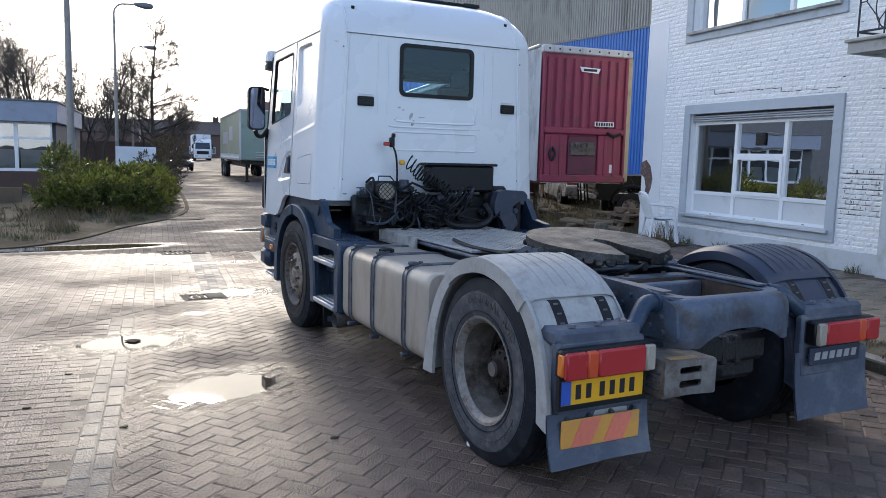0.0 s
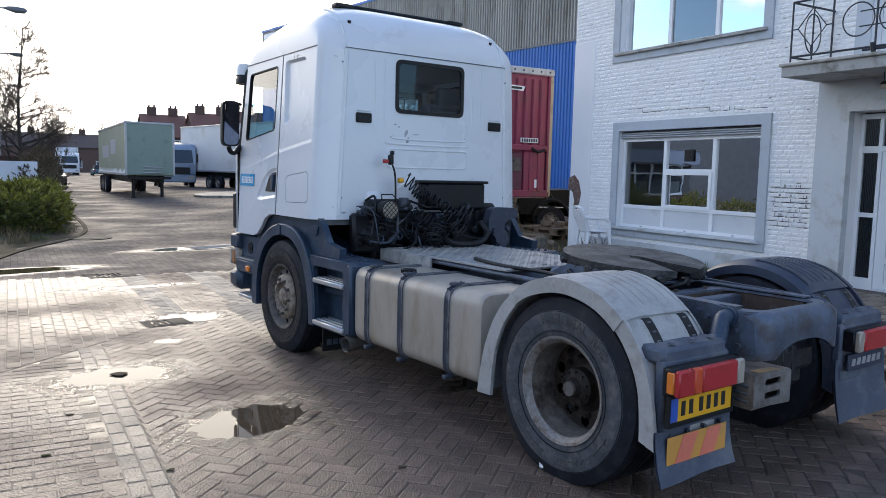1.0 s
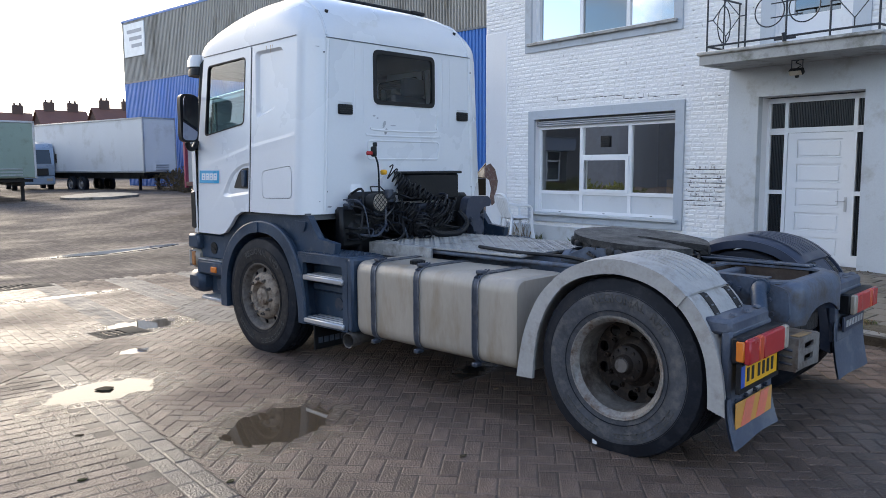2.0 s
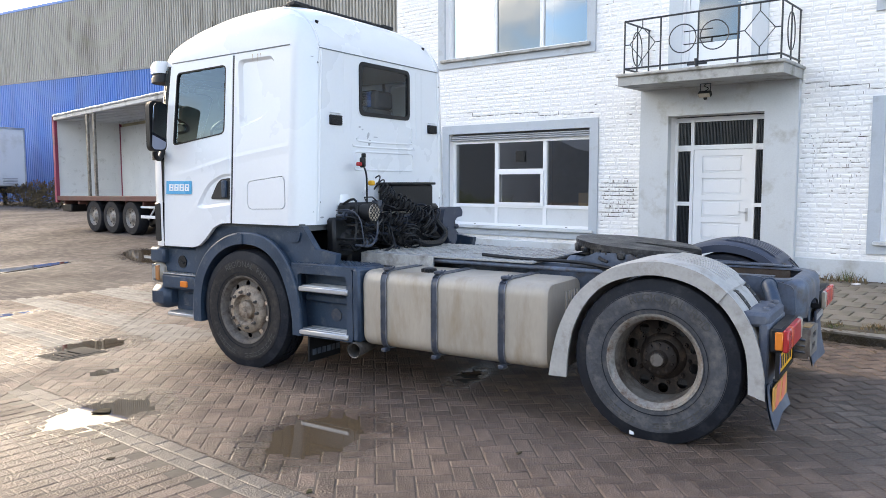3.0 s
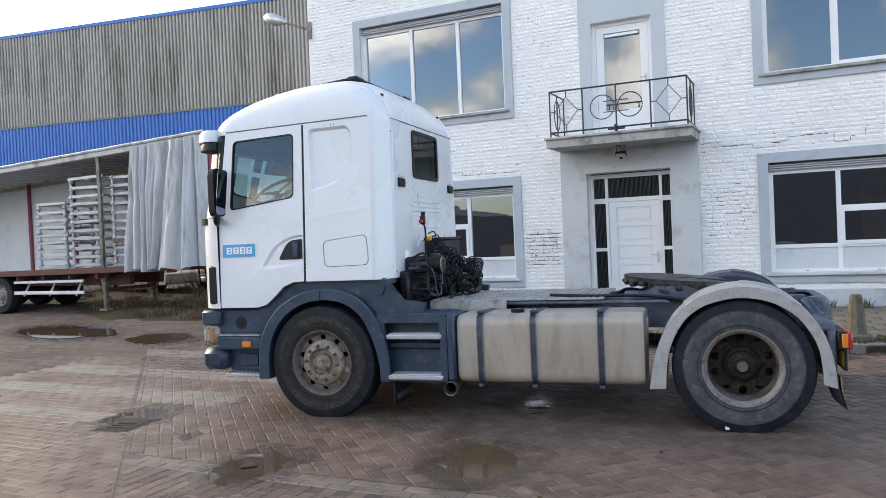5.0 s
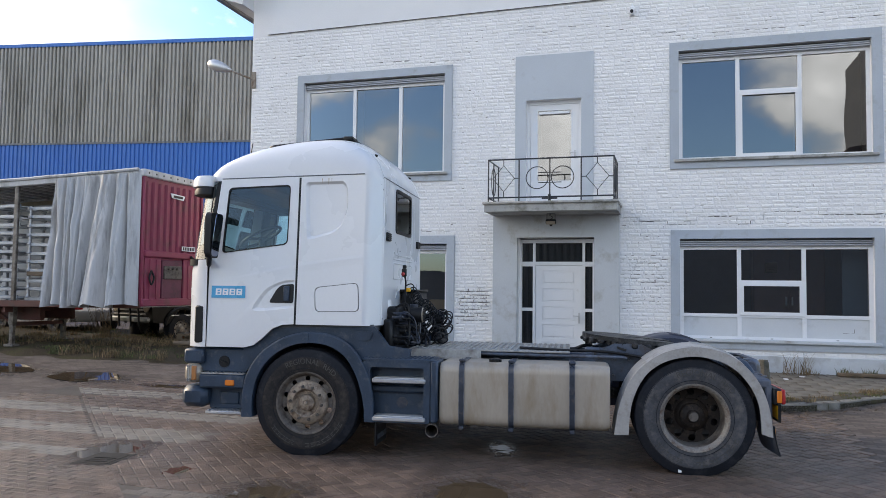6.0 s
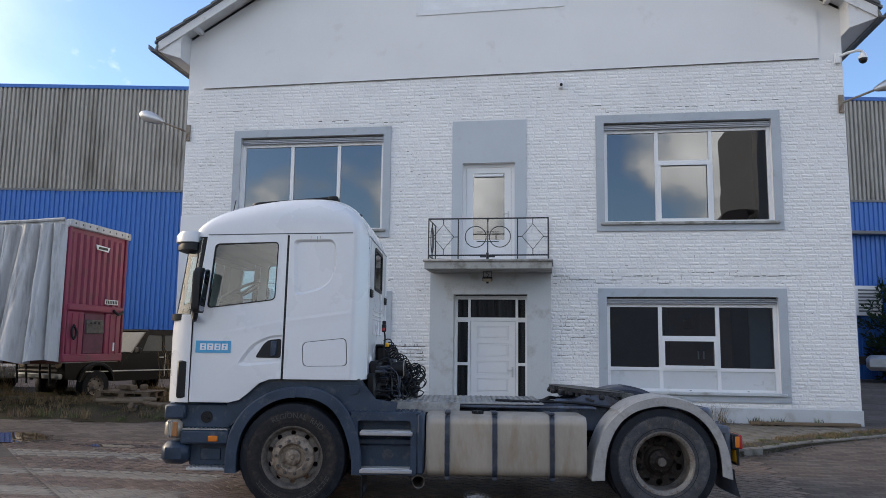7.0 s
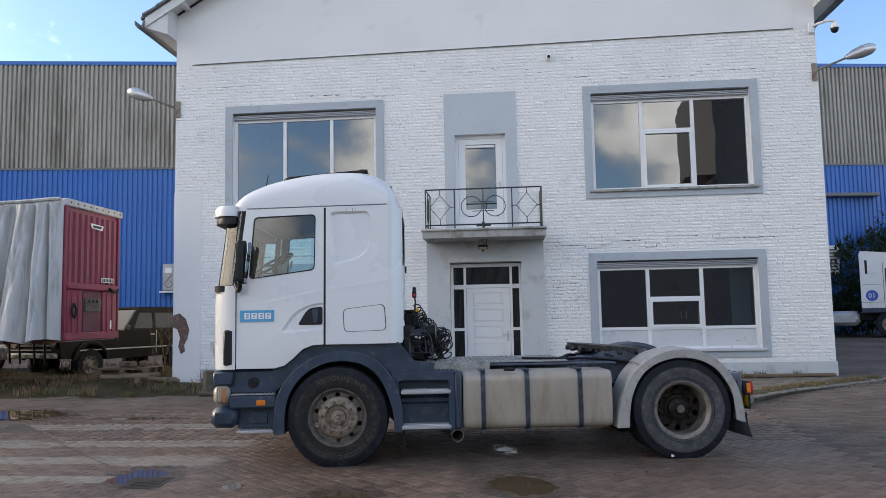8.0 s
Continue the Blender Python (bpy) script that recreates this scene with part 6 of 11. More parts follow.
def wheel(y, s, rear):
    th = new("front_wheel" if not rear else "rear_wheel")
    th.parent = truck
    th.location = (0, y, 0.514)
    th["label"] = "dual rear wheel with worn silver dished rim" if rear else "front wheel with rusty grey bolted rim"
    xs = s * W
    bm = BM()
    tyre(bm, xs, s * (W - 0.285))
    t = part("tyre", bm, M_RUBBER, th, "dusty black truck tyre")
    bm = BM()
    lathe(bm, [(xs - s * 0.014, 0.300), (xs - s * 0.010, 0.318), (xs + s * 0.002, 0.378), (xs + s * 0.0055, 0.418), (xs + s * 0.0030, 0.440), (xs - s * 0.001, 0.447)], 96)
    part("sidewall_band", bm, M_DUSTY if rear else M_DUSTF, t, "dusty brown-grey sidewall band")
    for a0, a1, n in ((205, 270, 8), (-75, -35, 8)):
        bm = BM()
        sidewall_marks(bm, xs, -s, a0, a1, n, 0.400, 0.036)
        tagged(part("sidewall_mark", bm, M_TMARK, t), kind="stuff")
    turn_ = 106 if rear else 98

    def ring_at(u, v, d):
        a = radians(turn_) - s * u / 0.405
        return (xs + s * (0.004 + d), (0.380 + v) * math.cos(a), (0.380 + v) * math.sin(a))
    lettering("REGIONAL  RHD", 0.074, ring_at, "sidewall_word", M_TMARK, t, 0.003)["kind"] = "stuff"
    if rear:
        bm = BM()
        tyre(bm, s * (W - 0.33), s * (W - 0.60), n=64)
        part("inner_tyre", bm, M_RUBBER, th)
        bm = BM()
        lathe(bm, [(s * (W - 0.018), 0.289), (s * (W - 0.004), 0.293), (s * (W - 0.002), 0.302), (s * (W - 0.008), 0.304), (s * (W - 0.008), 0.288), (s * (W - 0.025), 0.270), (s * (W - 0.04), 0.262)], 64)
        part("rim", bm, M_RIML, th, "worn silver rim lip")
        bm = BM()
        lathe(bm, [(s * (W - 0.04), 0.262), (s * (W - 0.10), 0.256), (s * (W - 0.16), 0.252), (s * (W - 0.24), 0.250)], 64)
        part("rim_barrel", bm, M_BARREL, th, "stained grey rim barrel")
        bm = BM()
        xd = W - 0.225
        plate(bm, circle(0, 0, 0.251, 56), [circle(0.208 * math.cos(a), 0.208 * math.sin(a), 0.033, 14) for a in np.linspace(0.3, 2 * math.pi + 0.3, 10, endpoint=False)], 0, 0.012, lambda u, v, d: (s * (xd + d), u, v))
        part("disc", bm, M_DARKHUB, th, "brown stained wheel disc with round holes")
        bm = BM()
        lathe(bm, [(s * (xd + 0.012), 0.150), (s * (xd + 0.025), 0.142), (s * (xd + 0.04), 0.112), (s * (xd + 0.09), 0.108), (s * (xd + 0.10), 0.098), (s * (xd + 0.115), 0.06), (s * (xd + 0.14), 0.048), (s * (xd + 0.145), 0.0)], 32)
        for k in range(10):
            a = 2 * math.pi * (k + 0.5) / 10
            cyl(bm, (s * (xd + 0.085), 0.088 * math.cos(a), 0.088 * math.sin(a)), (s * (xd + 0.112), 0.088 * math.cos(a), 0.088 * math.sin(a)), 0.011, 0.010, 6)
        part("hub", bm, M_DARKHUB, th)
        bm = BM()
        cyl(bm, (s * (xd + 0.11), 0, 0), (s * (xd + 0.155), 0, 0), 0.046, 0.040, 20)
        part("hub_cap", bm, M_DISC, th)
        bm = BM()
        span(bm, s * (W - 0.5), s * (xd - 0.002), -0.24, 0.24, -0.24, 0.24, 0.1)
        part("brake_drum", bm, M_GREASE, th)
    else:
        bm = BM()
        lathe(bm, [(s * (W - 0.02), 0.289), (s * (W - 0.006), 0.296), (s * (W - 0.006), 0.303), (s * (W - 0.012), 0.286), (s * (W - 0.05), 0.262), (s * (W - 0.075), 0.256)], 64)
        part("rim", bm, M_DISC, th, "grey rim lip")
        bm = BM()
        plate(bm, circle(0, 0, 0.258, 56), [circle(0.2310 * math.cos(a), 0.2310 * math.sin(a), 0.0255, 14) for a in np.linspace(0.3, 2 * math.pi + 0.3, 10, endpoint=False)], 0, 0.01, lambda u, v, d: (s * (W - 0.075 + d + 0.30 * max(0, 0.235 - math.hypot(u, v))), u, v))
        part("disc", bm, M_DISC, th, "rusty grey wheel disc with round holes")
        bm = BM()
        lathe(bm, [(s * (W - 0.062), 0.214), (s * (W - 0.036), 0.204), (s * (W - 0.020), 0.182), (s * (W - 0.01), 0.15), (s * (W - 0.005), 0.135), (s * (W - 0.05), 0.115), (s * (W - 0.055), 0.085), (s * (W - 0.02), 0.078), (s * (W - 0.008), 0.062), (s * (W - 0.008), 0.028), (s * (W - 0.014), 0.022), (s * (W - 0.004), 0.012), (s * (W - 0.004), 0.0)], 40)
        part("hub", bm, M_HUBF, th, "pale rusty front hub flange")
    rn = 0.168
    xn = (W - 0.225 + 0.012) if rear else (W - 0.02)
    for k in range(10):
        a = 2 * math.pi * k / 10 + 0.1
        bm = BM()
        rr = rn if rear else 0.158
        cyl(bm, (s * (xn - 0.01), rr * math.cos(a), rr * math.sin(a)), (s * (xn + 0.026), rr * math.cos(a), rr * math.sin(a)), 0.017, 0.015, 6)
        cyl(bm, (s * (xn + 0.02), rr * math.cos(a), rr * math.sin(a)), (s * (xn + 0.042), rr * math.cos(a), rr * math.sin(a)), 0.010, 0.009, 6)
        part("wheel_nut", bm, M_DARKHUB if rear else M_DISC, th)
    return th


for s in (-1, 1):
    wheel(AXF, s, False)
    wheel(0.0, s, True)
bm = BM()
box(bm, (-W + 0.012, 0.13, 0.045), (0.006, 0.03, 0.03), 0.002)
T("balance_tag", bm, M_LOGOW, "small white tag on the tyre")
for y in (0.0, AXF):
    bm = BM()
    cyl(bm, (-0.8, y, 0.5), (0.8, y, 0.5), 0.07, n=12)
    if y == 0.0:
        box(bm, (0, 0, 0.5), (0.45, 0.5, 0.42), 0.12)
    T("axle", bm, M_GREASE)

# unseen blocks for engine, gearbox and air tank, added to darken the underside
bm = BM()
span(bm, -0.42, 0.42, 2.95, 4.45, 0.42, 1.05, 0.12)
T("engine_block", bm, M_GREASE, "dark block for the unseen engine, added to shade the underside")
bm = BM()
span(bm, -0.27, 0.27, 1.75, 2.95, 0.46, 0.92, 0.14)
cyl(bm, (0, 1.80, 0.62), (0, 0.25, 0.55), 0.06, 0.06, 14)
T("gearbox", bm, M_GREASE, "dark block and shaft for the unseen gearbox, added to shade the underside")
bm = BM()
span(bm, -0.55, 0.55, 1.05, 1.45, 0.42, 0.72, 0.12)
T("air_tank", bm, M_BLACK, "black block between the rails, added to shade the underside")

# ---- tank, chassis and rear ----
def loft(bm, sec, ys, mi=0, cap=True):
    rings = [[bm.verts.new((x, y, z)) for x, z in sec(y)] for y in ys]
    for a, b in zip(rings, rings[1:]):
        n = len(a)
        for k in range(n):
            bm.faces.new((a[k], a[(k + 1) % n], b[(k + 1) % n], b[k])).material_index = mi
    if cap:
        bm.faces.new(rings[0])
        bm.faces.new(rings[-1])


def tank_sec(grow):
    return rounded(rect(-W + 0.025 - grow, -0.56 + grow, 0.35 - grow, 0.945 + grow), 0.10 + grow, 6)


bm = BM()
TY0, TY1 = 0.735, 2.31
cx, cz = (-W + 0.025 - 0.56) / 2, 0.6475
def tsec(y):
    e = min(y - TY0, TY1 - y)
    k = 1 - 0.045 * max(0, 1 - e / 0.045) ** 2
    return [(cx + (x - cx) * k, cz + (z - cz) * k) for x, z in tank_sec(0)]
loft(bm, tsec, [TY0, TY0 + 0.008, TY0 + 0.02, TY0 + 0.045, TY1 - 0.045, TY1 - 0.02, TY1 - 0.008, TY1])
M_GALVS = mat("worn_strap_edge", (0.17, 0.18, 0.20), 0.45, 0.4, var=0.4, scale=12, bump=0.3, dirt=(0.06, 0.06, 0.07), dirt_amount=0.5, dirt_scale=15)
tank = T("fuel_tank", bm, M_TANK, "dusty beige fuel tank with steel straps")
for y in (2.10, 1.635, 1.075):
    bm = BM()
    o, i_ = tank_sec(0.009), tank_sec(-0.01)
    plate(bm, o, [i_], y - 0.024, y + 0.024, lambda u, v, d: (u, d, v))
    stp = T("tank_strap", bm, M_STRAP, "dark steel tank strap", tank)
    bm = BM()
    box(bm, (-W + 0.04, y, 0.338), (0.07, 0.045, 0.03), 0.006)
    T("strap_foot", bm, M_STRAP, "", stp)
    bm = BM()
    box(bm, (-W + 0.085, y, 0.962), (0.06, 0.06, 0.025), 0.006)
    for q in (-0.014, 0.014):
        cyl(bm, (-W + 0.03, y + q, 0.93), (-W + 0.15, y + q, 0.972), 0.006, n=6)
    T("strap_clamp", bm, M_STRAP, "", stp)
    for sg in (-1, 1):
        bm = BM()
        plate(bm, tank_sec(0.012), [tank_sec(0.004)], y + sg * 0.024 - 0.003, y + sg * 0.024 + 0.003, lambda u, v, d: (u, d, v))
        T("strap_edge", bm, M_GALVS, "worn bright strap edge", stp)
bm = BM()
cyl(bm, (-W + 0.20, 1.80, 0.93), (-W + 0.20, 1.80, 0.975), 0.052, n=24, bev=0.008)
for k in range(12):
    a = k * math.pi / 6
    cyl(bm, (-W + 0.20 + 0.052 * math.cos(a), 1.80 + 0.052 * math.sin(a), 0.94), (-W + 0.20 + 0.052 * math.cos(a), 1.80 + 0.052 * math.sin(a), 0.97), 0.008, n=5)
T("tank_cap", bm, M_BLACK, "black ribbed filler cap", tank)
bm = BM()
for k in range(5):
    box(bm, (cx + 0.02 + 0.05 * k, TY0 - 0.003, 0.75), (0.016, 0.012, 0.22), 0.005)
T("end_rib", bm, M_TANK, "", tank)
bm = BM()
span(bm, 0.55, W - 0.05, 0.9, 2.3, 0.36, 0.92, 0.08)
T("battery_box", bm, M_BLACK, "black battery and air box")
bm = BM()
sweep(bm, [(-0.6, 2.60, 0.36), (-0.88, 2.42, 0.325), (-W - 0.01, 2.375, 0.305)], 0.062, 20, caps=False)
sweep(bm, [(-W - 0.012, 2.375, 0.305), (-W - 0.010, 2.375, 0.305), (-W + 0.06, 2.38, 0.308), (-0.9, 2.42, 0.325)], [0.062, 0.056, 0.056, 0.05], 20, caps=False)
T("exhaust_pipe", bm, M_DISC, "rusty steel exhaust outlet")
bm = BM()
span(bm, -0.95, -0.5, 2.35, 3.1, 0.42, 0.92, 0.06)
T("silencer", bm, M_GREASE)

for s in (-1, 1):
    bm = BM()
    prof = [(0, 0), (0.075, 0), (0.075, 0.009), (0.009, 0.009), (0.009, 0.261), (0.075, 0.261), (0.075, 0.27), (0, 0.27)]
    plate(bm, prof, [], -0.55, 4.5, lambda u, v, d: (s * (0.40 - u), d, 0.735 + v))
    rail_ = T("chassis_rail", bm, M_CHASSIS, "grey steel chassis rail")
    bm = BM()
    for y in np.arange(-0.45, 2.6, 0.16):
        for z in (0.79, 0.95):
            cyl(bm, (s * 0.40, y, z), (s * 0.415, y, z), 0.014, 0.012, 6)
    tagged(T("rivet_row", bm, M_CHASSIS, "", rail_), kind="stuff")
for y in (0.55, 1.35, 2.2, -0.1):
    bm = BM()
    span(bm, -0.325, 0.325, y - 0.04, y + 0.04, 0.76, 0.96, 0.01)
    T("cross_member", bm, M_CHASSIS)
# rear closing member: a pressed tub with an arched lower edge and an open top
def tub(a, b, dd):
    x = -0.425 + 0.85 * a
    e = max(0.0, (abs(x) - 0.315) / 0.11)
    corner = 0.13 * (1 - math.sqrt(max(0, 1 - min(1, e) ** 2)))
    low = 0.735 + 0.085 * max(0, 1 - (abs(x) / 0.31) ** 2.6) if abs(x) < 0.31 else 0.735 + 0.02 * e
    prof = [(-0.662, 0.990), (-0.685, 0.990), (-0.718, 0.980), (-0.742, 0.950), (-0.75, 0.905)]
    k = b * 8
    if k < 4:
        i = min(3, int(k))
        t = k - i
        y, z = (prof[i][n] + (prof[i + 1][n] - prof[i][n]) * t for n in (0, 1))
    else:
        y, z = -0.75, 0.905 + (low - 0.905) * (k - 4) / 4
    return (x, y + corner + dd, z - 0.035 * min(1, e) ** 2 - (dd if k < 3 else 0))


bm = BM()
grid(bm, lambda a, b: tub(a, b, 0.0), 36, 16)
grid(bm, lambda a, b: tub(a, b, 0.012), 36, 16)
T("rear_member", bm, M_CHASSIS, "grey pressed steel rear cross member", smooth=50)
for s in (-1, 1):
    bm = BM()
    plate(bm, rounded([(-0.70, 0.76), (0.15, 0.73), (0.30, 0.95), (0.22, 1.02), (-0.45, 1.005), (-0.68, 0.95)], 0.04), [], 0.40, 0.424, lambda u, v, d: (s * d, u, v))
    T("tail_plate", bm, M_CHASSIS, "grey steel tail side plate")
bm = BM()
plate(bm, rounded([(-0.42, -0.672), (0.42, -0.672), (0.42, 0.06), (-0.42, 0.06)], 0.14), [rounded(rect(-0.32, 0.32, -0.645, -0.03), 0.10)], 0.974, 0.988, lambda u, v, d: (u, v, d))
T("rear_top_plate", bm, M_CHASSIS, "grey steel frame round the open tail")
# rusty inside faces and edge bolts of the open tail
M_RUSTIN = mat("rusty_brown_inside", (0.055, 0.036, 0.026), 0.75, var=0.45, scale=8, bump=0.6, dirt=(0.10, 0.085, 0.07), dirt_amount=0.4, dirt_scale=10)
bm = BM()
for s in (-1, 1):
    span(bm, s * 0.328, s * 0.345, -0.55, 0.05, 0.78, 0.972, 0.006)
span(bm, -0.33, 0.33, -0.03, 0.0, 0.78, 0.972, 0.006)
span(bm, -0.27, 0.27, -0.70, -0.675, 0.83, 0.955, 0.006)
T("tail_lining", bm, M_RUSTIN, "rusty inside faces of the open tail")
bm = BM()
for x, y in ((-0.37, -0.50), (-0.37, -0.30), (-0.37, -0.10), (0.37, -0.10), (0.37, -0.30), (0.37, -0.50), (-0.15, 0.02), (0.15, 0.02)):
    cyl(bm, (x, y, 0.986), (x, y, 1.004), 0.017, 0.014, 6)
tagged(T("plate_bolts", bm, M_RUSTIN), kind="stuff")
bm = BM()
sweep(bm, spline([(-0.16, 0.20, 0.96), (-0.05, 0.05, 1.03), (0.08, 0.12, 1.045), (0.16, 0.30, 0.99)], 6), 0.010, 6)
box(bm, (0.05, 0.10, 1.03), (0.05, 0.05, 0.06), 0.008)
T("sensor_cable", bm, M_BLACK, "black sensor cable with its plug")
bm = BM()
for s in (-1, 1):
    for y, z in ((-0.5, 0.82), (-0.4, 0.93), (-0.3, 0.82), (-0.2, 0.93), (0.0, 0.93), (-0.5, 0.94), (-0.58, 0.88), (-0.60, 0.80), (-0.42, 0.80), (-0.34, 0.955), (-0.12, 0.82), (-0.27, 0.90)):
        cyl(bm, (s * 0.424, y, z), (s * 0.444, y, z), 0.016, 0.014, 6)
tagged(T("rivet_row", bm, M_CHASSIS), kind="stuff")
bm = BM()
span(bm, -0.30, 0.36, -0.62, -0.50, 0.58, 0.74, 0.05)
box(bm, (0.02, -0.60, 0.66), (0.05, 0.05, 0.16), 0.008)
box(bm, (0.12, -0.60, 0.66), (0.05, 0.05, 0.16), 0.008)
span(bm, 0.05, 0.38, -0.55, -0.3, 0.45, 0.62, 0.05)
T("tow_beam", bm, M_GREASE, "dark towing beam under the tail")
M_FADED = mat("faded_orange_tape", (0.42, 0.24, 0.09), 0.6, var=0.2, bump=0.1, dirt=(0.20, 0.16, 0.12), dirt_amount=0.55, dirt_scale=14)
# bare metal bracket box with slots
bm = BM()
plate(bm, rounded([(-0.60, 0.535), (-0.25, 0.515), (-0.25, 0.695), (-0.60, 0.71)], 0.015), [rounded(rect(-0.50, -0.35, 0.635, 0.67), 0.016), rounded(rect(-0.50, -0.35, 0.565, 0.60), 0.016)], -0.81, -0.795, lambda u, v, d: (u, d, v))
plate(bm, [(-0.60, 0.70), (-0.25, 0.685), (-0.25, 0.697), (-0.60, 0.712)], [], -0.80, -0.55, lambda u, v, d: (u, d, v))
span(bm, -0.60, -0.588, -0.80, -0.55, 0.535, 0.70)
span(bm, -0.262, -0.25, -0.80, -0.55, 0.515, 0.69)
span(bm, -0.60, -0.25, -0.80, -0.55, 0.52, 0.535)
M_BOX = mat("scraped_rusty_box", (0.20, 0.185, 0.17), 0.5, 0.3, var=0.4, scale=7, bump=0.5, dirt=(0.085, 0.05, 0.035), dirt_amount=0.55, dirt_scale=9)
brk = T("tail_bracket", bm, M_BOX, "bare rusty metal bracket box with two slots")
bm = BM()
plate(bm, [(-0.56, 0.7125), (-0.36, 0.704), (-0.36, 0.707), (-0.56, 0.7155)], [], -0.80, -0.75, lambda u, v, d: (u, d, v))
T("bracket_strip", bm, M_FADED, "faded orange strip", brk)
bm = BM()
for z in (0.56, 0.60, 0.64):
    sweep(bm, [(-0.605, -0.78, z), (-0.625, -0.72, z + 0.01), (-0.605, -0.62, z)], 0.008, 6)
T("wire_hooks", bm, M_STRAP, "", brk)
# bent dark tube from the fender to the chassis
bm = BM()
sweep(bm, spline([(-0.70, -0.60, 0.835), (-0.635, -0.60, 0.845), (-0.575, -0.575, 0.90), (-0.51, -0.545, 0.945), (-0.425, -0.53, 0.95)], 5), 0.044, 16)
sweep(bm, [(-0.455, -0.535, 0.95), (-0.424, -0.53, 0.95)], 0.054, 16)
T("fender_tube", bm, M_PLAST, "bent dark fender support tube")
bm = BM()
sweep(bm, spline([(0.70, -0.60, 0.835), (0.635, -0.60, 0.845), (0.575, -0.575, 0.90), (0.51, -0.545, 0.945), (0.425, -0.53, 0.95)], 5), 0.044, 16)
sweep(bm, [(0.455, -0.535, 0.95), (0.424, -0.53, 0.95)], 0.054, 16)
T("fender_tube", bm, M_PLAST, "bent dark fender support tube")

M_LENS2 = mat("red_orange_lens", (0.60, 0.075, 0.025), 0.3, var=0.15, bump=0.1, dirt=(0.4, 0.12, 0.08), dirt_amount=0.35)
# rear fenders
RARC = spline([(0.70, 0.34), (0.675, 0.50), (0.628, 0.68), (0.54, 0.86), (0.42, 0.99), (0.25, 1.095), (0.0, 1.145), (-0.25, 1.10), (-0.43, 0.985), (-0.55, 0.83), (-0.615, 0.66), (-0.645, 0.50), (-0.655, 0.37)], 5)
RIN = spline([(0.575, 0.345), (0.565, 0.50), (0.535, 0.66), (0.47, 0.81), (0.37, 0.935), (0.22, 1.02), (0.0, 1.06), (-0.22, 1.02), (-0.38, 0.92), (-0.48, 0.79), (-0.535, 0.66), (-0.555, 0.52), (-0.56, 0.40)], 5)
NR = len(RARC)
M_FLAP = mat("dusty_grey_blue_rubber", (0.064, 0.080, 0.112), 0.6, var=0.25, scale=5, bump=0.35, dirt=(0.16, 0.165, 0.175), dirt_amount=0.46, dirt_scale=5)
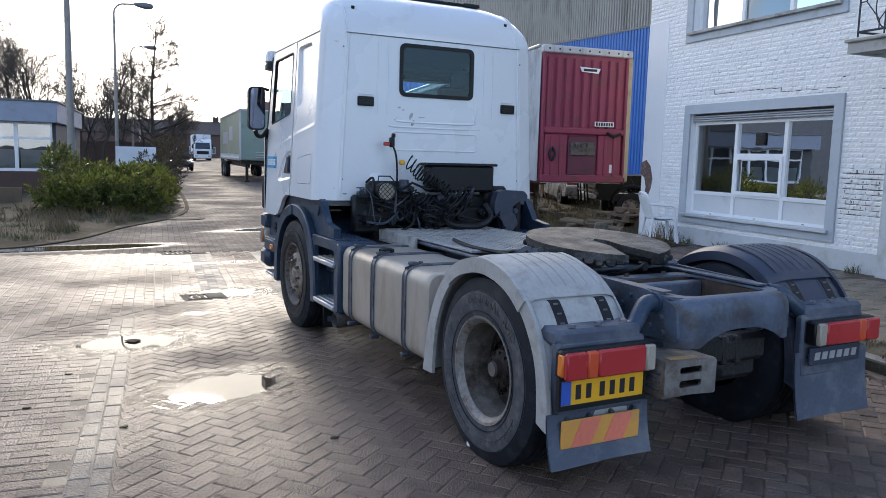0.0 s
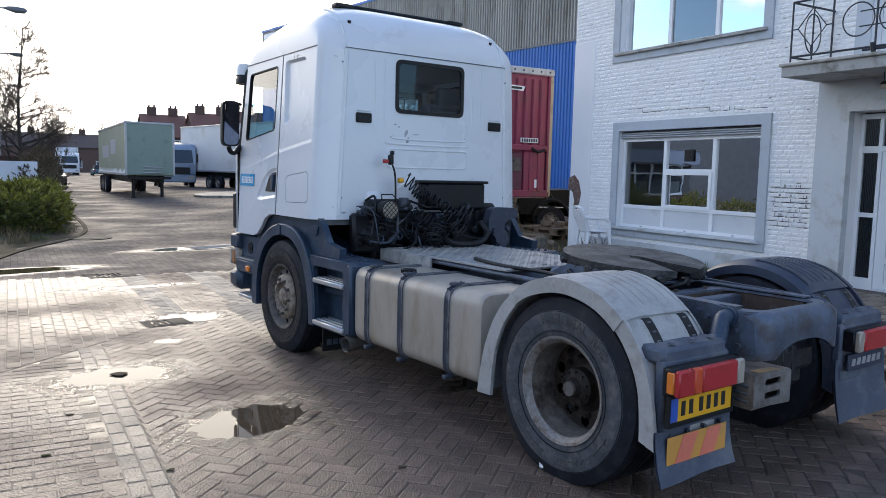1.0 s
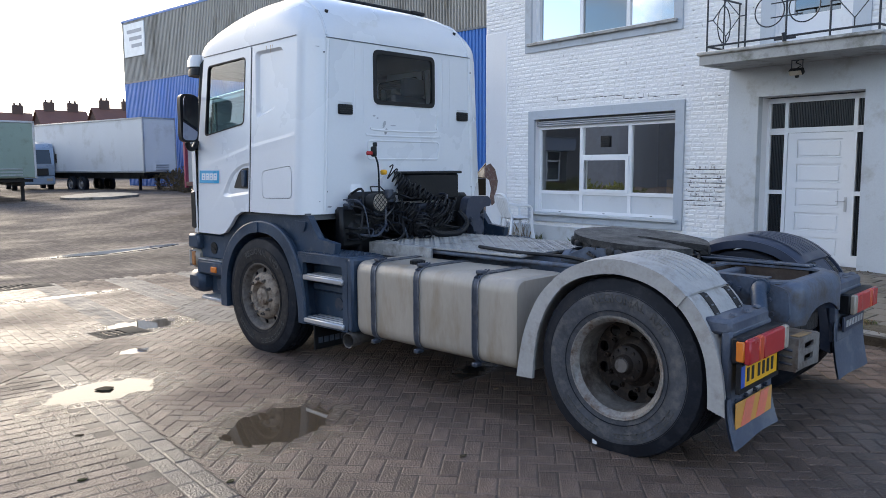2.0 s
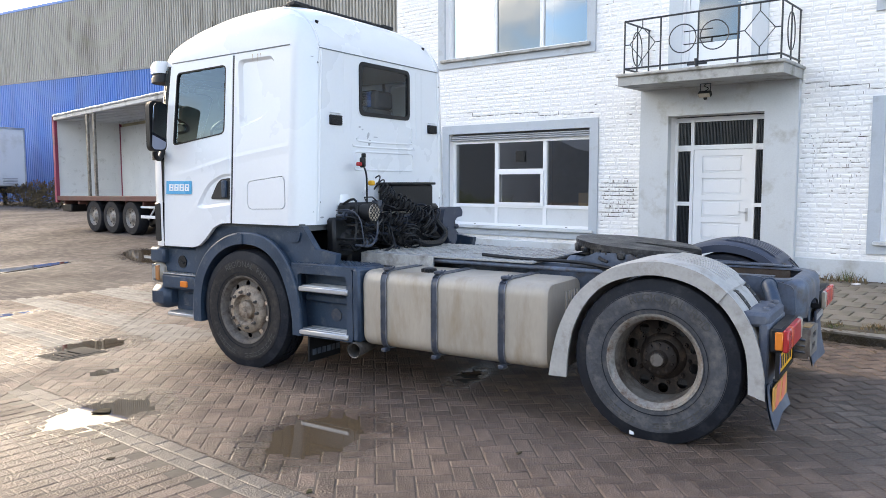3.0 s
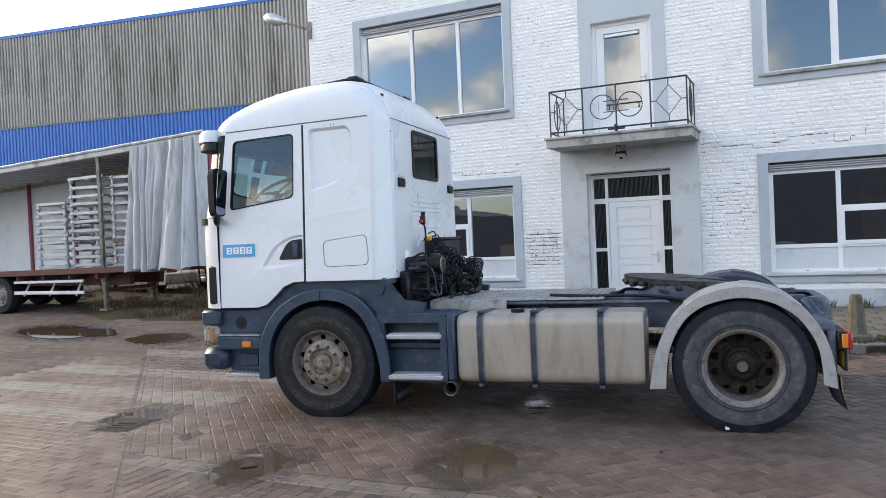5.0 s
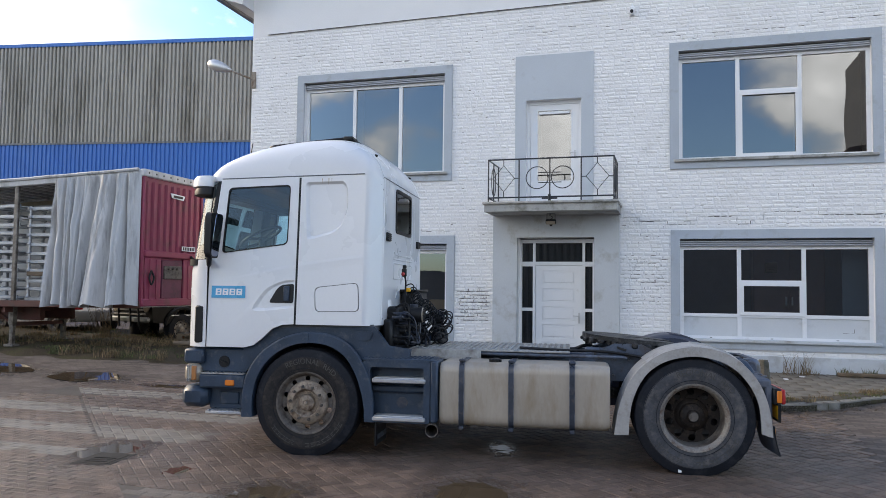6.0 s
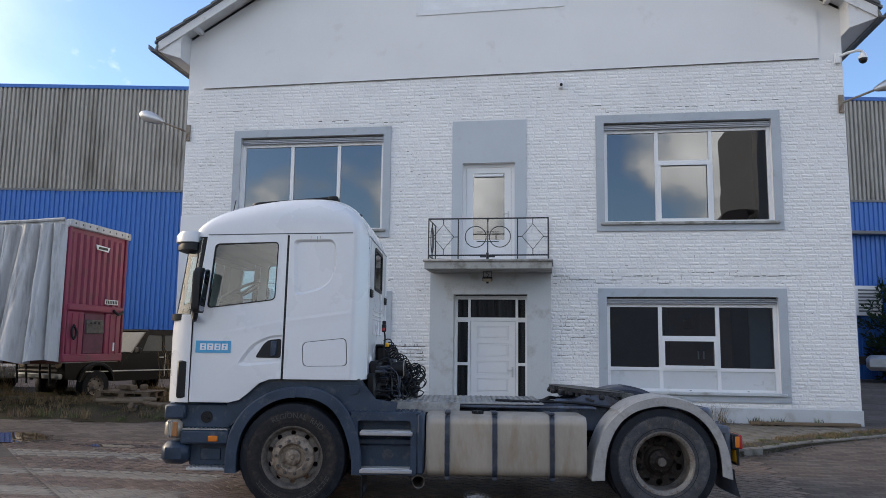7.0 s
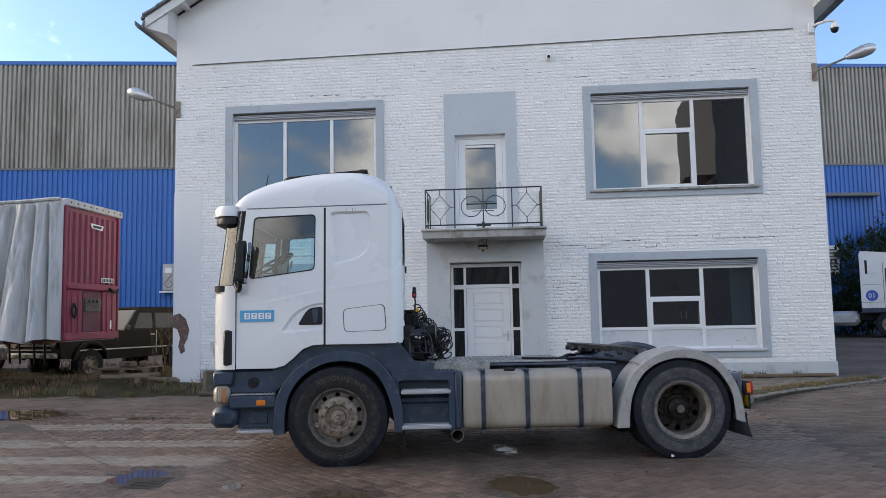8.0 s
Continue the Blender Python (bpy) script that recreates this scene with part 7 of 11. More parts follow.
for s in (-1, 1):
    fm = M_FENDER if s < 0 else M_FENDER2
    lab = "dusty pale grey rear mudguard" if s < 0 else "dark navy rear mudguard"
    x1 = 0.60
    fen = None
    for nm, i0, i1 in (("fender_front", 0, NR // 3), ("fender_top", NR // 3, 2 * NR // 3), ("fender_rear", 2 * NR // 3, NR - 1)):
        bm = BM()
        o, i_ = RARC[i0:i1 + 1], RIN[i0:i1 + 1]
        g = 0.0 if nm != "fender_top" else 0.012
        plate(bm, o + i_[::-1], [], -0.012, 0.01 + g, lambda u, v, d: (s * (W + d), u, v))
        m = len(o) - 1
        def skin(a, b, dd):
            k = a * m
            u, v = o[min(m, round(k))]
            edge = 0.075 * (1 - min(1, b * 5)) ** 2 + 0.075 * (1 - min(1, (1 - b) * 5)) ** 2
            r = math.hypot(u, v - 0.5)
            q = (r - edge * 0.5 + g + dd) / r
            return (s * (W + 0.01 - (W - x1) * b), u * q, 0.5 + (v - 0.5) * q)
        grid(bm, lambda a, b: skin(a, b, 0.0), m, 20)
        grid(bm, lambda a, b: skin(a, b, -0.012), m, 20)
        plate(bm, [tuple(Vector(p) * 0.96 + Vector((0, 0.5 * 0.04))) for p in o] + i_[::-1], [], x1, x1 + 0.012, lambda u, v, d: (s * d, u, v))
        ob_ = T(nm, bm, fm, lab)

        def ridge(xa, xb, k0, k1, h):
            """A narrow raised strip that follows the arch between two places along it."""
            bm = BM()
            n_ = max(2, int((k1 - k0) * 2))
            def at(a, b):
                k = k0 + (k1 - k0) * a
                i0_ = min(m - 1, int(k))
                t = k - i0_
                u, v = (o[i0_][c] * (1 - t) + o[i0_ + 1][c] * t for c in (0, 1))
                r = math.hypot(u, v - 0.5)
                q = (r + g + (h if 0.05 < b < 0.95 and 0.01 < a < 0.99 else -0.003)) / r
                return (s * (xa + (xb - xa) * b), u * q, 0.5 + (v - 0.5) * q)
            grid(bm, at, n_, 12)
            return bm
        if nm == "fender_top":
            for k in range(6):
                xx = W - 0.13 - k * 0.068
                T("fender_rib", ridge(xx, xx - 0.030, m * 0.50, m * 0.93, 0.005), fm, "", ob_)
        if nm == "fender_rear":
            for xx in (W - 0.12, W - 0.41):
                st_ = T("fender_strap", ridge(xx + 0.008, xx - 0.066, -0.0, 4.8, 0.010), M_BLACK, "black rubber fender strap", ob_)
                for q in range(3):
                    T("strap_slot", ridge(xx - 0.012, xx - 0.043, 0.5 + 1.35 * q, 1.4 + 1.35 * q, 0.015), M_SHUT, "", st_)
                T("strap_pad", ridge(xx + 0.024, xx - 0.082, -0.0, 5.1, 0.006), fm, "", ob_)
    # lamp carrier shelf
    bm = BM()
    span(bm, s * 0.62, s * (W - 0.03), -0.655, -0.48, 0.79, 0.875, 0.04)
    span(bm, s * 0.60, s * (W - 0.03), -0.66, -0.60, 0.45, 0.82, 0.015)
    for k in range(3):
        cyl(bm, (s * (0.72 + 0.16 * k), -0.62, 0.885), (s * (0.72 + 0.16 * k), -0.62, 0.896), 0.022, 0.018, 8)
    T("lamp_carrier", bm, M_FLAP, "dark plastic lamp carrier")
    # lamp: orange outside, red, clear inside
    bm = BM()
    span(bm, s * 0.615, s * (W - 0.012), -0.735, -0.66, 0.655, 0.795, 0.012)
    tl = T("tail_light", bm, M_BLACK, "red and orange tail light")
    for nm, m, xa, xb in (("outer_lens", M_RED, W - 0.012, W - 0.135), ("indicator_lens", M_LENS2, W - 0.1355, W - 0.20), ("stop_lens", M_RED, W - 0.2005, 0.682), ("reversing_lens", M_CLEAR, 0.681, 0.618)):
        bm = BM()
        span(bm, s * xa, s * xb, -0.765, -0.73, 0.66, 0.79, 0.012)
        T(nm, bm, m, "", tl)
    bm = BM()
    span(bm, s * (W - 0.03), s * (W - 0.004), -0.735, -0.692, 0.672, 0.778, 0.008)
    T("side_lens", bm, M_ORANGE, "", tl)
    # mud flap
    bm = BM()
    ztop = 0.47 if s < 0 else 0.60
    grid(bm, lambda a, b: (s * (0.56 + (W + 0.02 - 0.56) * a), -0.655 - 0.05 * (1 - b) ** 2 + 0.012 * math.sin(a * 5), 0.21 + (ztop - 0.21) * b), 8, 6)
    grid(bm, lambda a, b: (s * (0.56 + (W + 0.02 - 0.56) * a), -0.643 - 0.05 * (1 - b) ** 2 + 0.012 * math.sin(a * 5), 0.21 + (ztop - 0.21) * b), 8, 6)
    fl = T("rear_mudflap", bm, M_FLAP, "dark rubber mud flap")
    for k in range(4):
        bm = BM()
        cyl(bm, (s * (0.66 + 0.14 * k), -0.65, ztop - 0.03), (s * (0.66 + 0.14 * k), -0.672, ztop - 0.03), 0.013, n=8)
        T("flap_bolt", bm, M_STRAP, "", fl)
# plate with bars in place of characters
bm = BM()
span(bm, -W + 0.012, -0.65, -0.715, -0.70, 0.515, 0.65, 0.004)
npl = T("number_plate", bm, M_YPLATE, "yellow number plate in a black frame")
bm = BM()
plate(bm, rect(-W, -0.64, 0.505, 0.662), [rect(-W + 0.014, -0.652, 0.528, 0.648)], -0.722, -0.70, lambda u, v, d: (u, d, v))
T("plate_frame", bm, M_BLACK, "", npl)
bm = BM()
span(bm, -W + 0.016, -W + 0.075, -0.7175, -0.7155, 0.53, 0.645)
T("plate_band", bm, M_BLUE, "", npl)
for k in range(6):
    bm = BM()
    x = -W + 0.10 + k * 0.062 + (0.02 if k > 1 else 0)
    span(bm, x + 0.004, x + 0.034, -0.7178, -0.7155, 0.552, 0.624)
    T("plate_bar", bm, M_INK, "", npl)
# striped warning board on the flap
bm = BM()
span(bm, -W + 0.05, -0.64, -0.690, -0.682, 0.30, 0.44, 0.003)
wb = T("warning_board", bm, M_HI1, "orange and red striped reflector board")
for k in range(2):
    bm = BM()
    x = -W + 0.11 + k * 0.20
    plate(bm, [(x, 0.302), (x + 0.12, 0.302), (x + 0.18, 0.438), (x + 0.06, 0.438)], [], -0.6925, -0.6905, lambda u, v, d: (u, d, v))
    T("reflector_stripe", bm, M_HI2, "", wb)
bm = BM()
span(bm, 0.63, 1.085, -0.70, -0.685, 0.53, 0.635, 0.004)
bd = T("maker_badge", bm, M_FENDER2, "dark badge strip with pale mark")
for k in range(6):
    bm = BM()
    x = 0.665 + k * 0.066
    plate(bm, [(x, 0.56), (x + 0.045, 0.56), (x + 0.052, 0.605), (x + 0.007, 0.605)], [], -0.7035, -0.7005, lambda u, v, d: (u, d, v))
    T("badge_mark", bm, M_ALU, "", bd)

# fifth wheel coupling
M_SCRAPE = mat("scraped_greasy_steel", (0.022, 0.022, 0.023), 0.5, 0.3, var=0.5, scale=7, bump=0.8, depth=0.008, dirt=(0.14, 0.135, 0.13), dirt_amount=0.46, dirt_scale=6)
bm = BM()
fw = []
R5 = 0.47
for k in range(49):
    a = radians(-90 + 14 + (360 - 28) * k / 48)
    fw.append((R5 * math.cos(a) * 1.02, 0.50 + R5 * math.sin(a)))
outl = fw + [(-0.13, 0.05), (-0.05, 0.30), (-0.05, 0.48), (0.0, 0.53), (0.05, 0.48), (0.05, 0.30), (0.13, 0.05)]
def tilt(u, v, d):
    return (u, v, 1.158 + d + 0.085 * (v - 0.5) - (0.06 * max(0, 0.15 - v)))
plate(bm, outl, [], -0.045, 0.0, tilt)
for k in range(40):
    a = radians(-70 + 320 * k / 39)
    rr = R5 * (0.93 + 0.05 * math.sin(k * 2.7))
    box(bm, (rr * math.cos(a), 0.50 + rr * math.sin(a), 1.098 + 0.085 * rr * math.sin(a)), (0.07, 0.06, 0.050 + 0.016 * math.sin(k * 1.9)), 0.012, Matrix.Rotation(a, 3, "Z"))
f5 = T("fifth_wheel_plate", bm, M_SCRAPE, "greasy black fifth wheel coupling plate with scraped steel patches")
bm = BM()
for s in (-1, 1):
    plate(bm, [(0.22, 1.0), (0.86, 1.0), (0.86, 1.02), (0.66, 1.11), (0.40, 1.11), (0.22, 1.02)], [], 0.30, 0.47, lambda u, v, d: (s * d, u, v))
    cyl(bm, (s * 0.26, 0.52, 1.09), (s * 0.46, 0.52, 1.09), 0.035, n=12)
span(bm, -0.48, 0.48, 0.22, 0.86, 0.995, 1.015, 0.004)
T("coupling_bracket", bm, M_CHASSIS, "", f5)
bm = BM()
sweep(bm, [(-0.2, 0.7, 1.10), (-0.5, 0.62, 1.07), (-0.52, 0.55, 1.05)], 0.012, 6)
T("release_handle", bm, M_GREASE, "", f5)
# checker plate deck
bm = BM()
span(bm, -0.62, 0.46, 1.10, 2.72, 1.012, 1.03, 0.003)
deck = T("deck_plate", bm, M_CHECK, "dirty aluminium checker plate deck")
bm = BM()
for i in range(18):
    for j in range(27):
        box(bm, (-0.58 + i * 0.06, 1.13 + j * 0.06, 1.032), (0.036, 0.009, 0.005), 0, Matrix.Rotation(radians(45 if (i + j) % 2 else -45), 3, "Z"))
tagged(T("checker_studs", bm, M_CHECK, "", deck), kind="stuff")
bm = BM()
span(bm, -0.655, -0.625, 1.98, 2.72, 0.925, 1.028, 0.004)
for k in range(14):
    box(bm, (-0.657, 2.02 + k * 0.05, 0.955), (0.006, 0.03, 0.02), 0.003)
T("deck_side", bm, M_CHECK, "dirty aluminium deck edge", deck)
bm = BM()
sweep(bm, [(-0.60, 0.55, 0.975), (-0.60, 0.58, 0.985), (-0.60, 2.0, 0.99), (-0.60, 2.04, 0.98)], [0.012, 0.017, 0.017, 0.012], 14)
T("edge_pipe", bm, M_CHASSIS, "dusty grey pipe along the deck", deck)
bm = BM()
cyl(bm, (-0.30, 0.95, 1.0), (-0.30, 0.62, 1.0), 0.062, None, 20, bev=0.02)
for q in (0.70, 0.80, 0.88):
    cyl(bm, (-0.30, q - 0.008, 1.0), (-0.30, q + 0.008, 1.0), 0.066, None, 20)
T("air_cylinder", bm, M_CHASSIS, "grey ribbed air cylinder beside the deck", deck)
bm = BM()
for k in range(4):
    sweep(bm, spline([(-0.1 + 0.06 * k, 0.80, 1.03), (-0.05 + 0.05 * k, 0.95, 1.05), (-0.15 + 0.06 * k, 1.05, 1.02), (-0.16 + 0.06 * k, 1.25, 0.98)], 5), 0.014, 6)
T("air_line", bm, M_BLACK)
bm = BM()
sweep(bm, spline([(-0.60, 0.3, 0.98), (-0.5, 0.75, 1.03), (-0.55, 1.2, 1.04), (-0.5, 1.6, 1.05)], 6), 0.014, 8)
T("corrugated_hose", bm, M_BLACK)

# gear behind the cab
bm = BM()
span(bm, -0.13, 0.56, 2.77, 2.93, 1.355, 1.605, 0.02)
span(bm, -0.16, 0.59, 2.76, 2.935, 1.60, 1.625, 0.01)
T("air_box", bm, M_BLACK, "black box mounted behind the cab")
bm = BM()
for c, sz in (((-0.50, 2.80, 1.36), (0.42, 0.16, 0.18)), ((0.62, 2.80, 1.30), (0.26, 0.22, 0.22)), ((-0.35, 2.72, 1.15), (0.7, 0.25, 0.18)), ((0.3, 2.78, 1.12), (0.6, 0.2, 0.2)), ((0.66, 2.62, 1.12), (0.1, 0.2, 0.30)), ((0.78, 2.8, 1.0), (0.3, 0.4, 0.3)), ((0.0, 2.85, 1.15), (1.7, 0.1, 0.35)), ((-0.70, 2.72, 1.12), (0.14, 0.2, 0.16)), ((0.1, 3.3, 1.0), (1.5, 0.9, 0.4))):
    bm = BM()
    box(bm, (c[0], (2.95 - min(sz[1], 0.13) / 2) if c[1] < 3 else c[1], c[2]), (sz[0], min(sz[1], 0.13) if c[1] < 3 else sz[1], sz[2]), 0.03)
    T("gear_block", bm, M_BLACK, "dark oily housing behind the cab")
for x, z in ((-0.42, 1.25), (-0.55, 1.22), (-0.25, 1.2), (0.2, 1.2), (0.5, 1.2)):
    bm = BM()
    cyl(bm, (x, 2.88, z), (x, 2.77, z), 0.05, 0.045, 14, bev=0.008)
    T("valve", bm, M_BLACK, "dark round valve")
for s in (1,):
    bm = BM()
    hook = [(0.50, 1.36), (0.56, 1.385), (0.80, 1.375), (0.84, 1.33), (0.83, 1.28), (0.74, 1.275), (0.665, 1.22), (0.70, 1.16), (0.74, 1.06), (0.66, 0.97), (0.60, 0.97), (0.565, 1.09), (0.52, 1.13), (0.47, 1.17), (0.47, 1.26)]
    plate(bm, rounded(hook, 0.025), [], 2.60, 2.69, lambda u, v, d: (s * u, d, v))
    cb = T("cab_bracket", bm, M_FENDER2, "dark cast cab suspension bracket")
    for x, z in ((0.535, 1.16), (0.70, 1.185), (0.60, 1.02)):
        bm = BM()
        cyl(bm, (s * x, 2.60, z), (s * x, 2.575, z), 0.028, 0.022, 10)
        T("bracket_bolt", bm, M_STRAP, "", cb)
    bm = BM()
    cyl(bm, (s * 0.78, 2.7, 1.28), (s * 0.78, 2.7, 0.98), 0.04, 0.04, 12)
    T("cab_damper", bm, M_BLACK)
work = BM()
cyl(work, (-0.645, 2.70, 1.37), (-0.645, 2.58, 1.37), 0.07, 0.085, 20)
sweep(work, [(-0.72, 2.60, 1.46), (-0.70, 2.64, 1.50), (-0.59, 2.64, 1.50), (-0.57, 2.60, 1.46)], 0.006, 5)
wl_ = T("work_lamp", work, M_BLACK, "round caged work lamp")
bm = BM()
cyl(bm, (-0.645, 2.582, 1.37), (-0.645, 2.57, 1.37), 0.075, 0.07, 20)
T("lamp_lens", bm, M_CLEAR, "", wl_)
bm = BM()
for k in range(-2, 3):
    h = math.sqrt(0.08 ** 2 - (k * 0.03) ** 2)
    for sg in (1, -1):
        r2 = Matrix.Rotation(radians(45 * sg), 3, "Y")
        c0 = Vector((-0.645, 2.564, 1.37))
        sweep(bm, [c0 + r2 @ Vector((k * 0.03, 0, -h)), c0 + r2 @ Vector((k * 0.03, 0, h))], 0.003, 4)
T("lamp_cage", bm, M_BLACK, "", wl_)


def coil(name, a, b, turns, r, wire, m, sag=0.1, seed=0):
    rnd = random.Random(seed)
    a, b = Vector(a), Vector(b)
    d = (b - a).normalized()
    u = d.orthogonal().normalized()
    v = d.cross(u)
    pts = []
    n = turns * 16
    for k in range(n + 1):
        t = k / n
        c = a.lerp(b, t) + Vector((0, 0, -sag * 4 * t * (1 - t)))
        ang = 2 * math.pi * turns * t
        rr = r * (1 + 0.18 * math.sin(7 * t + seed) + 0.10 * math.sin(23 * t + 2 * seed))
        c += Vector((0.016 * math.sin(9 * t + seed), 0.014 * math.sin(13 * t + seed * 3), 0.016 * math.sin(11 * t + 2 * seed)))
        pts.append(c + (u * math.cos(ang) + v * math.sin(ang)) * rr)
    bm = BM()
    sweep(bm, pts, wire, 5)
    return T(name, bm, m, "black spiral air hose")


for k, (pa, pb, turns, rr, sag) in enumerate((
        ((-0.36, 2.80, 1.62), (0.03, 2.50, 1.30), 15, 0.052, 0.0), ((-0.22, 2.74, 1.52), (0.20, 2.52, 1.28), 11, 0.058, 0.03),
        ((0.02, 2.52, 1.34), (0.12, 2.46, 1.26), 6, 0.088, 0.0), ((-0.10, 2.50, 1.32), (0.02, 2.44, 1.18), 6, 0.080, 0.0),
        ((-0.34, 2.66, 1.36), (-0.10, 2.50, 1.14), 9, 0.062, 0.02), ((-0.20, 2.52, 1.20), (-0.28, 2.46, 1.09), 6, 0.070, 0.0),
        ((-0.45, 2.70, 1.22), (-0.10, 2.56, 1.10), 8, 0.055, 0.03))):
    coil("spiral_hose", pa, pb, turns, rr, 0.0068, M_BLACK, sag, k + 1)
bm = BM()
pts = spline([(-0.1, 2.55, 1.12), (0.0, 2.50, 1.065), (0.25, 2.5, 1.06), (0.38, 2.52, 1.14), (0.36, 2.6, 1.25)], 14)
sweep(bm, pts, [0.028 + 0.004 * (k % 2) for k in range(len(pts))], 8)
T("corrugated_hose", bm, M_BLACK, "black corrugated hose")
bm = BM()
sweep(bm, spline([(-0.44, 2.82, 1.36), (-0.45, 2.81, 1.58), (-0.47, 2.80, 1.70), (-0.50, 2.81, 1.78)], 5), 0.009, 6)
box(bm, (-0.505, 2.81, 1.80), (0.045, 0.05, 0.09), 0.012)
box(bm, (-0.49, 2.81, 1.86), (0.03, 0.04, 0.04), 0.01)
ht = T("hose_mast", bm, M_BLACK, "hose holder mast")
bm = BM()
box(bm, (-0.555, 2.81, 1.785), (0.06, 0.03, 0.035), 0.01)
T("red_coupling", bm, M_RED, "red air coupling", ht)
bm = BM()
box(bm, (-0.41, 2.79, 1.62), (0.045, 0.06, 0.045), 0.014)
T("yellow_coupling", bm, M_YPLATE, "yellow air coupling", ht)
for p0, p1, r in (((-0.42, 2.72, 1.36), (-0.42, 2.72, 1.47), 0.045), ((-0.1, 2.68, 1.30), (0.18, 2.68, 1.32), 0.03)):
    bm = BM()
    cyl(bm, p0, p1, r, r, 14, bev=0.006)
    T("valve_pot", bm, M_STRAP, "small grey air valve")

for k, (pa, pb) in enumerate((((-0.62, 2.70, 1.44), (-0.35, 2.70, 1.44)), ((-0.80, 2.66, 1.10), (-0.50, 2.66, 1.18)), ((0.10, 2.60, 1.14), (0.55, 2.62, 1.16)), ((-0.50, 2.60, 1.02), (-0.30, 2.70, 1.26)))):
    bm = BM()
    sweep(bm, spline([pa, ((pa[0] + pb[0]) / 2, pa[1] - 0.05, (pa[2] + pb[2]) / 2 - 0.05), pb], 6), 0.011, 6)
    T("brake_hose", bm, M_BLACK if k != 1 else M_STRAP, "", None)
for x, z, r in ((-0.52, 1.24, 0.05), (0.44, 1.16, 0.04), (-0.30, 1.13, 0.045), (0.20, 1.12, 0.04), (-0.62, 1.2, 0.03)):
    bm = BM()
    cyl(bm, (x, 2.84, z), (x, 2.755, z), r, r * 0.9, 12, bev=0.006)
    cyl(bm, (x, 2.757, z), (x, 2.74, z), r * 0.4, r * 0.35, 8)
    T("brake_valve", bm, M_GREASE, "greasy round brake valve")

# tangle of air lines and fittings behind the cab
rnd_ = random.Random(44)
for k in range(22):
    x0_, z0_ = rnd_.uniform(-0.85, -0.05), rnd_.uniform(1.06, 1.44)
    x1_, z1_ = x0_ + rnd_.uniform(-0.25, 0.35), max(1.05, min(1.46, z0_ + rnd_.uniform(-0.3, 0.25)))
    yf = rnd_.uniform(2.64, 2.76)
    bm = BM()
    sweep(bm, spline([(x0_, 2.85, z0_), (x0_ + 0.02, yf, z0_ + rnd_.uniform(-0.05, 0.08)), ((x0_ + x1_) / 2, yf - 0.03, min(z0_, z1_) - rnd_.uniform(-0.04, 0.06)), (x1_, yf, z1_), (x1_ - 0.02, 2.85, z1_)], 5), rnd_.choice((0.006, 0.008, 0.011)), 6)
    T("air_line", bm, rnd_.choice((M_BLACK, M_GREASE, M_STRAP)), "", None)
for k in range(9):
    x0_, z0_ = rnd_.uniform(-0.82, -0.1), rnd_.uniform(1.08, 1.42)
    bm = BM()
    cyl(bm, (x0_, 2.86, z0_), (x0_, 2.74, z0_), rnd_.uniform(0.012, 0.03), None, 8, bev=0.003)
    cyl(bm, (x0_, 2.78, z0_), (x0_, 2.76, z0_), 0.034, None, 6)
    T("pipe_fitting", bm, rnd_.choice((M_ALU, M_GREASE, M_STRAP)), "", None)


# ---- pavement along the office ----
def walk_z(x):
    return 0.185 + 0.02 * (x - 5.5)


KERB = spline([(5.62, 9.6), (5.55, 6.5), (5.48, 4.2), (5.45, 3.0), (5.85, 2.1), (6.78, 1.05), (8.1, -0.85), (9.6, -2.4), (12.0, -4.4)], 6)
pave = empty("pavement", "raised pavement of damp square flags with a concrete kerb", "pavement", kind="structure")
bm = BM()
inner = KERB + [(12.0, 9.6)]
plate(bm, inner, [], -0.25, -0.012, lambda u, v, d: (u, v, walk_z(u) + d))
part("pavement_bed", bm, M_SOIL, pave)
acc, i0 = 0.0, 0
for i in range(1, len(KERB)):
    acc += (Vector(KERB[i]) - Vector(KERB[i - 1])).length
    if acc > 0.9 or i == len(KERB) - 1:
        bm = BM()
        pts = KERB[i0:i + 1]
        outl, back_ = [], []
        for k, p in enumerate(pts):
            q = Vector(KERB[min(i0 + k + 1, len(KERB) - 1)]) - Vector(KERB[max(i0 + k - 1, 0)])
            nrm = Vector((-q.y, q.x)).normalized()
            shrink = 0.004 * ((k == 0) - (k == len(pts) - 1))
            pp = Vector(p) + q.normalized() * shrink
            outl.append(tuple(pp - nrm * 0.0))
            back_.append(tuple(pp + nrm * 0.15))
        zc_ = walk_z(pts[0][0])
        plate(bm, outl + back_[::-1], [], -0.25, 0.006, lambda u, v, d: (u, v, walk_z(u) + d))
        part("kerb_stone", bm, M_KERB, pave)
        acc, i0 = 0.0, i

# strip of soil and moss between the flags and the kerb
M_MOSS = mat("mossy_dark_soil", (0.062, 0.049, 0.034), 0.9, var=0.4, scale=3, fine=30, bump=0.9, depth=0.02, dirt=(0.075, 0.068, 0.028), dirt_amount=0.5, dirt_scale=3.5)
strip = []
for i in range(1, len(KERB) - 1):
    q = Vector(KERB[i + 1]) - Vector(KERB[i - 1])
    if -1.5 < KERB[i][1] < 9.4:
        strip.append((Vector(KERB[i]), Vector((-q.y, q.x)).normalized()))
STRIP = []
for (p, n0), (q, n1) in zip(strip, strip[1:]):
    m_ = max(1, int((q - p).length / 0.12))
    STRIP += [(p.lerp(q, k / m_), n0.lerp(n1, k / m_)) for k in range(m_)]
bm = BM()
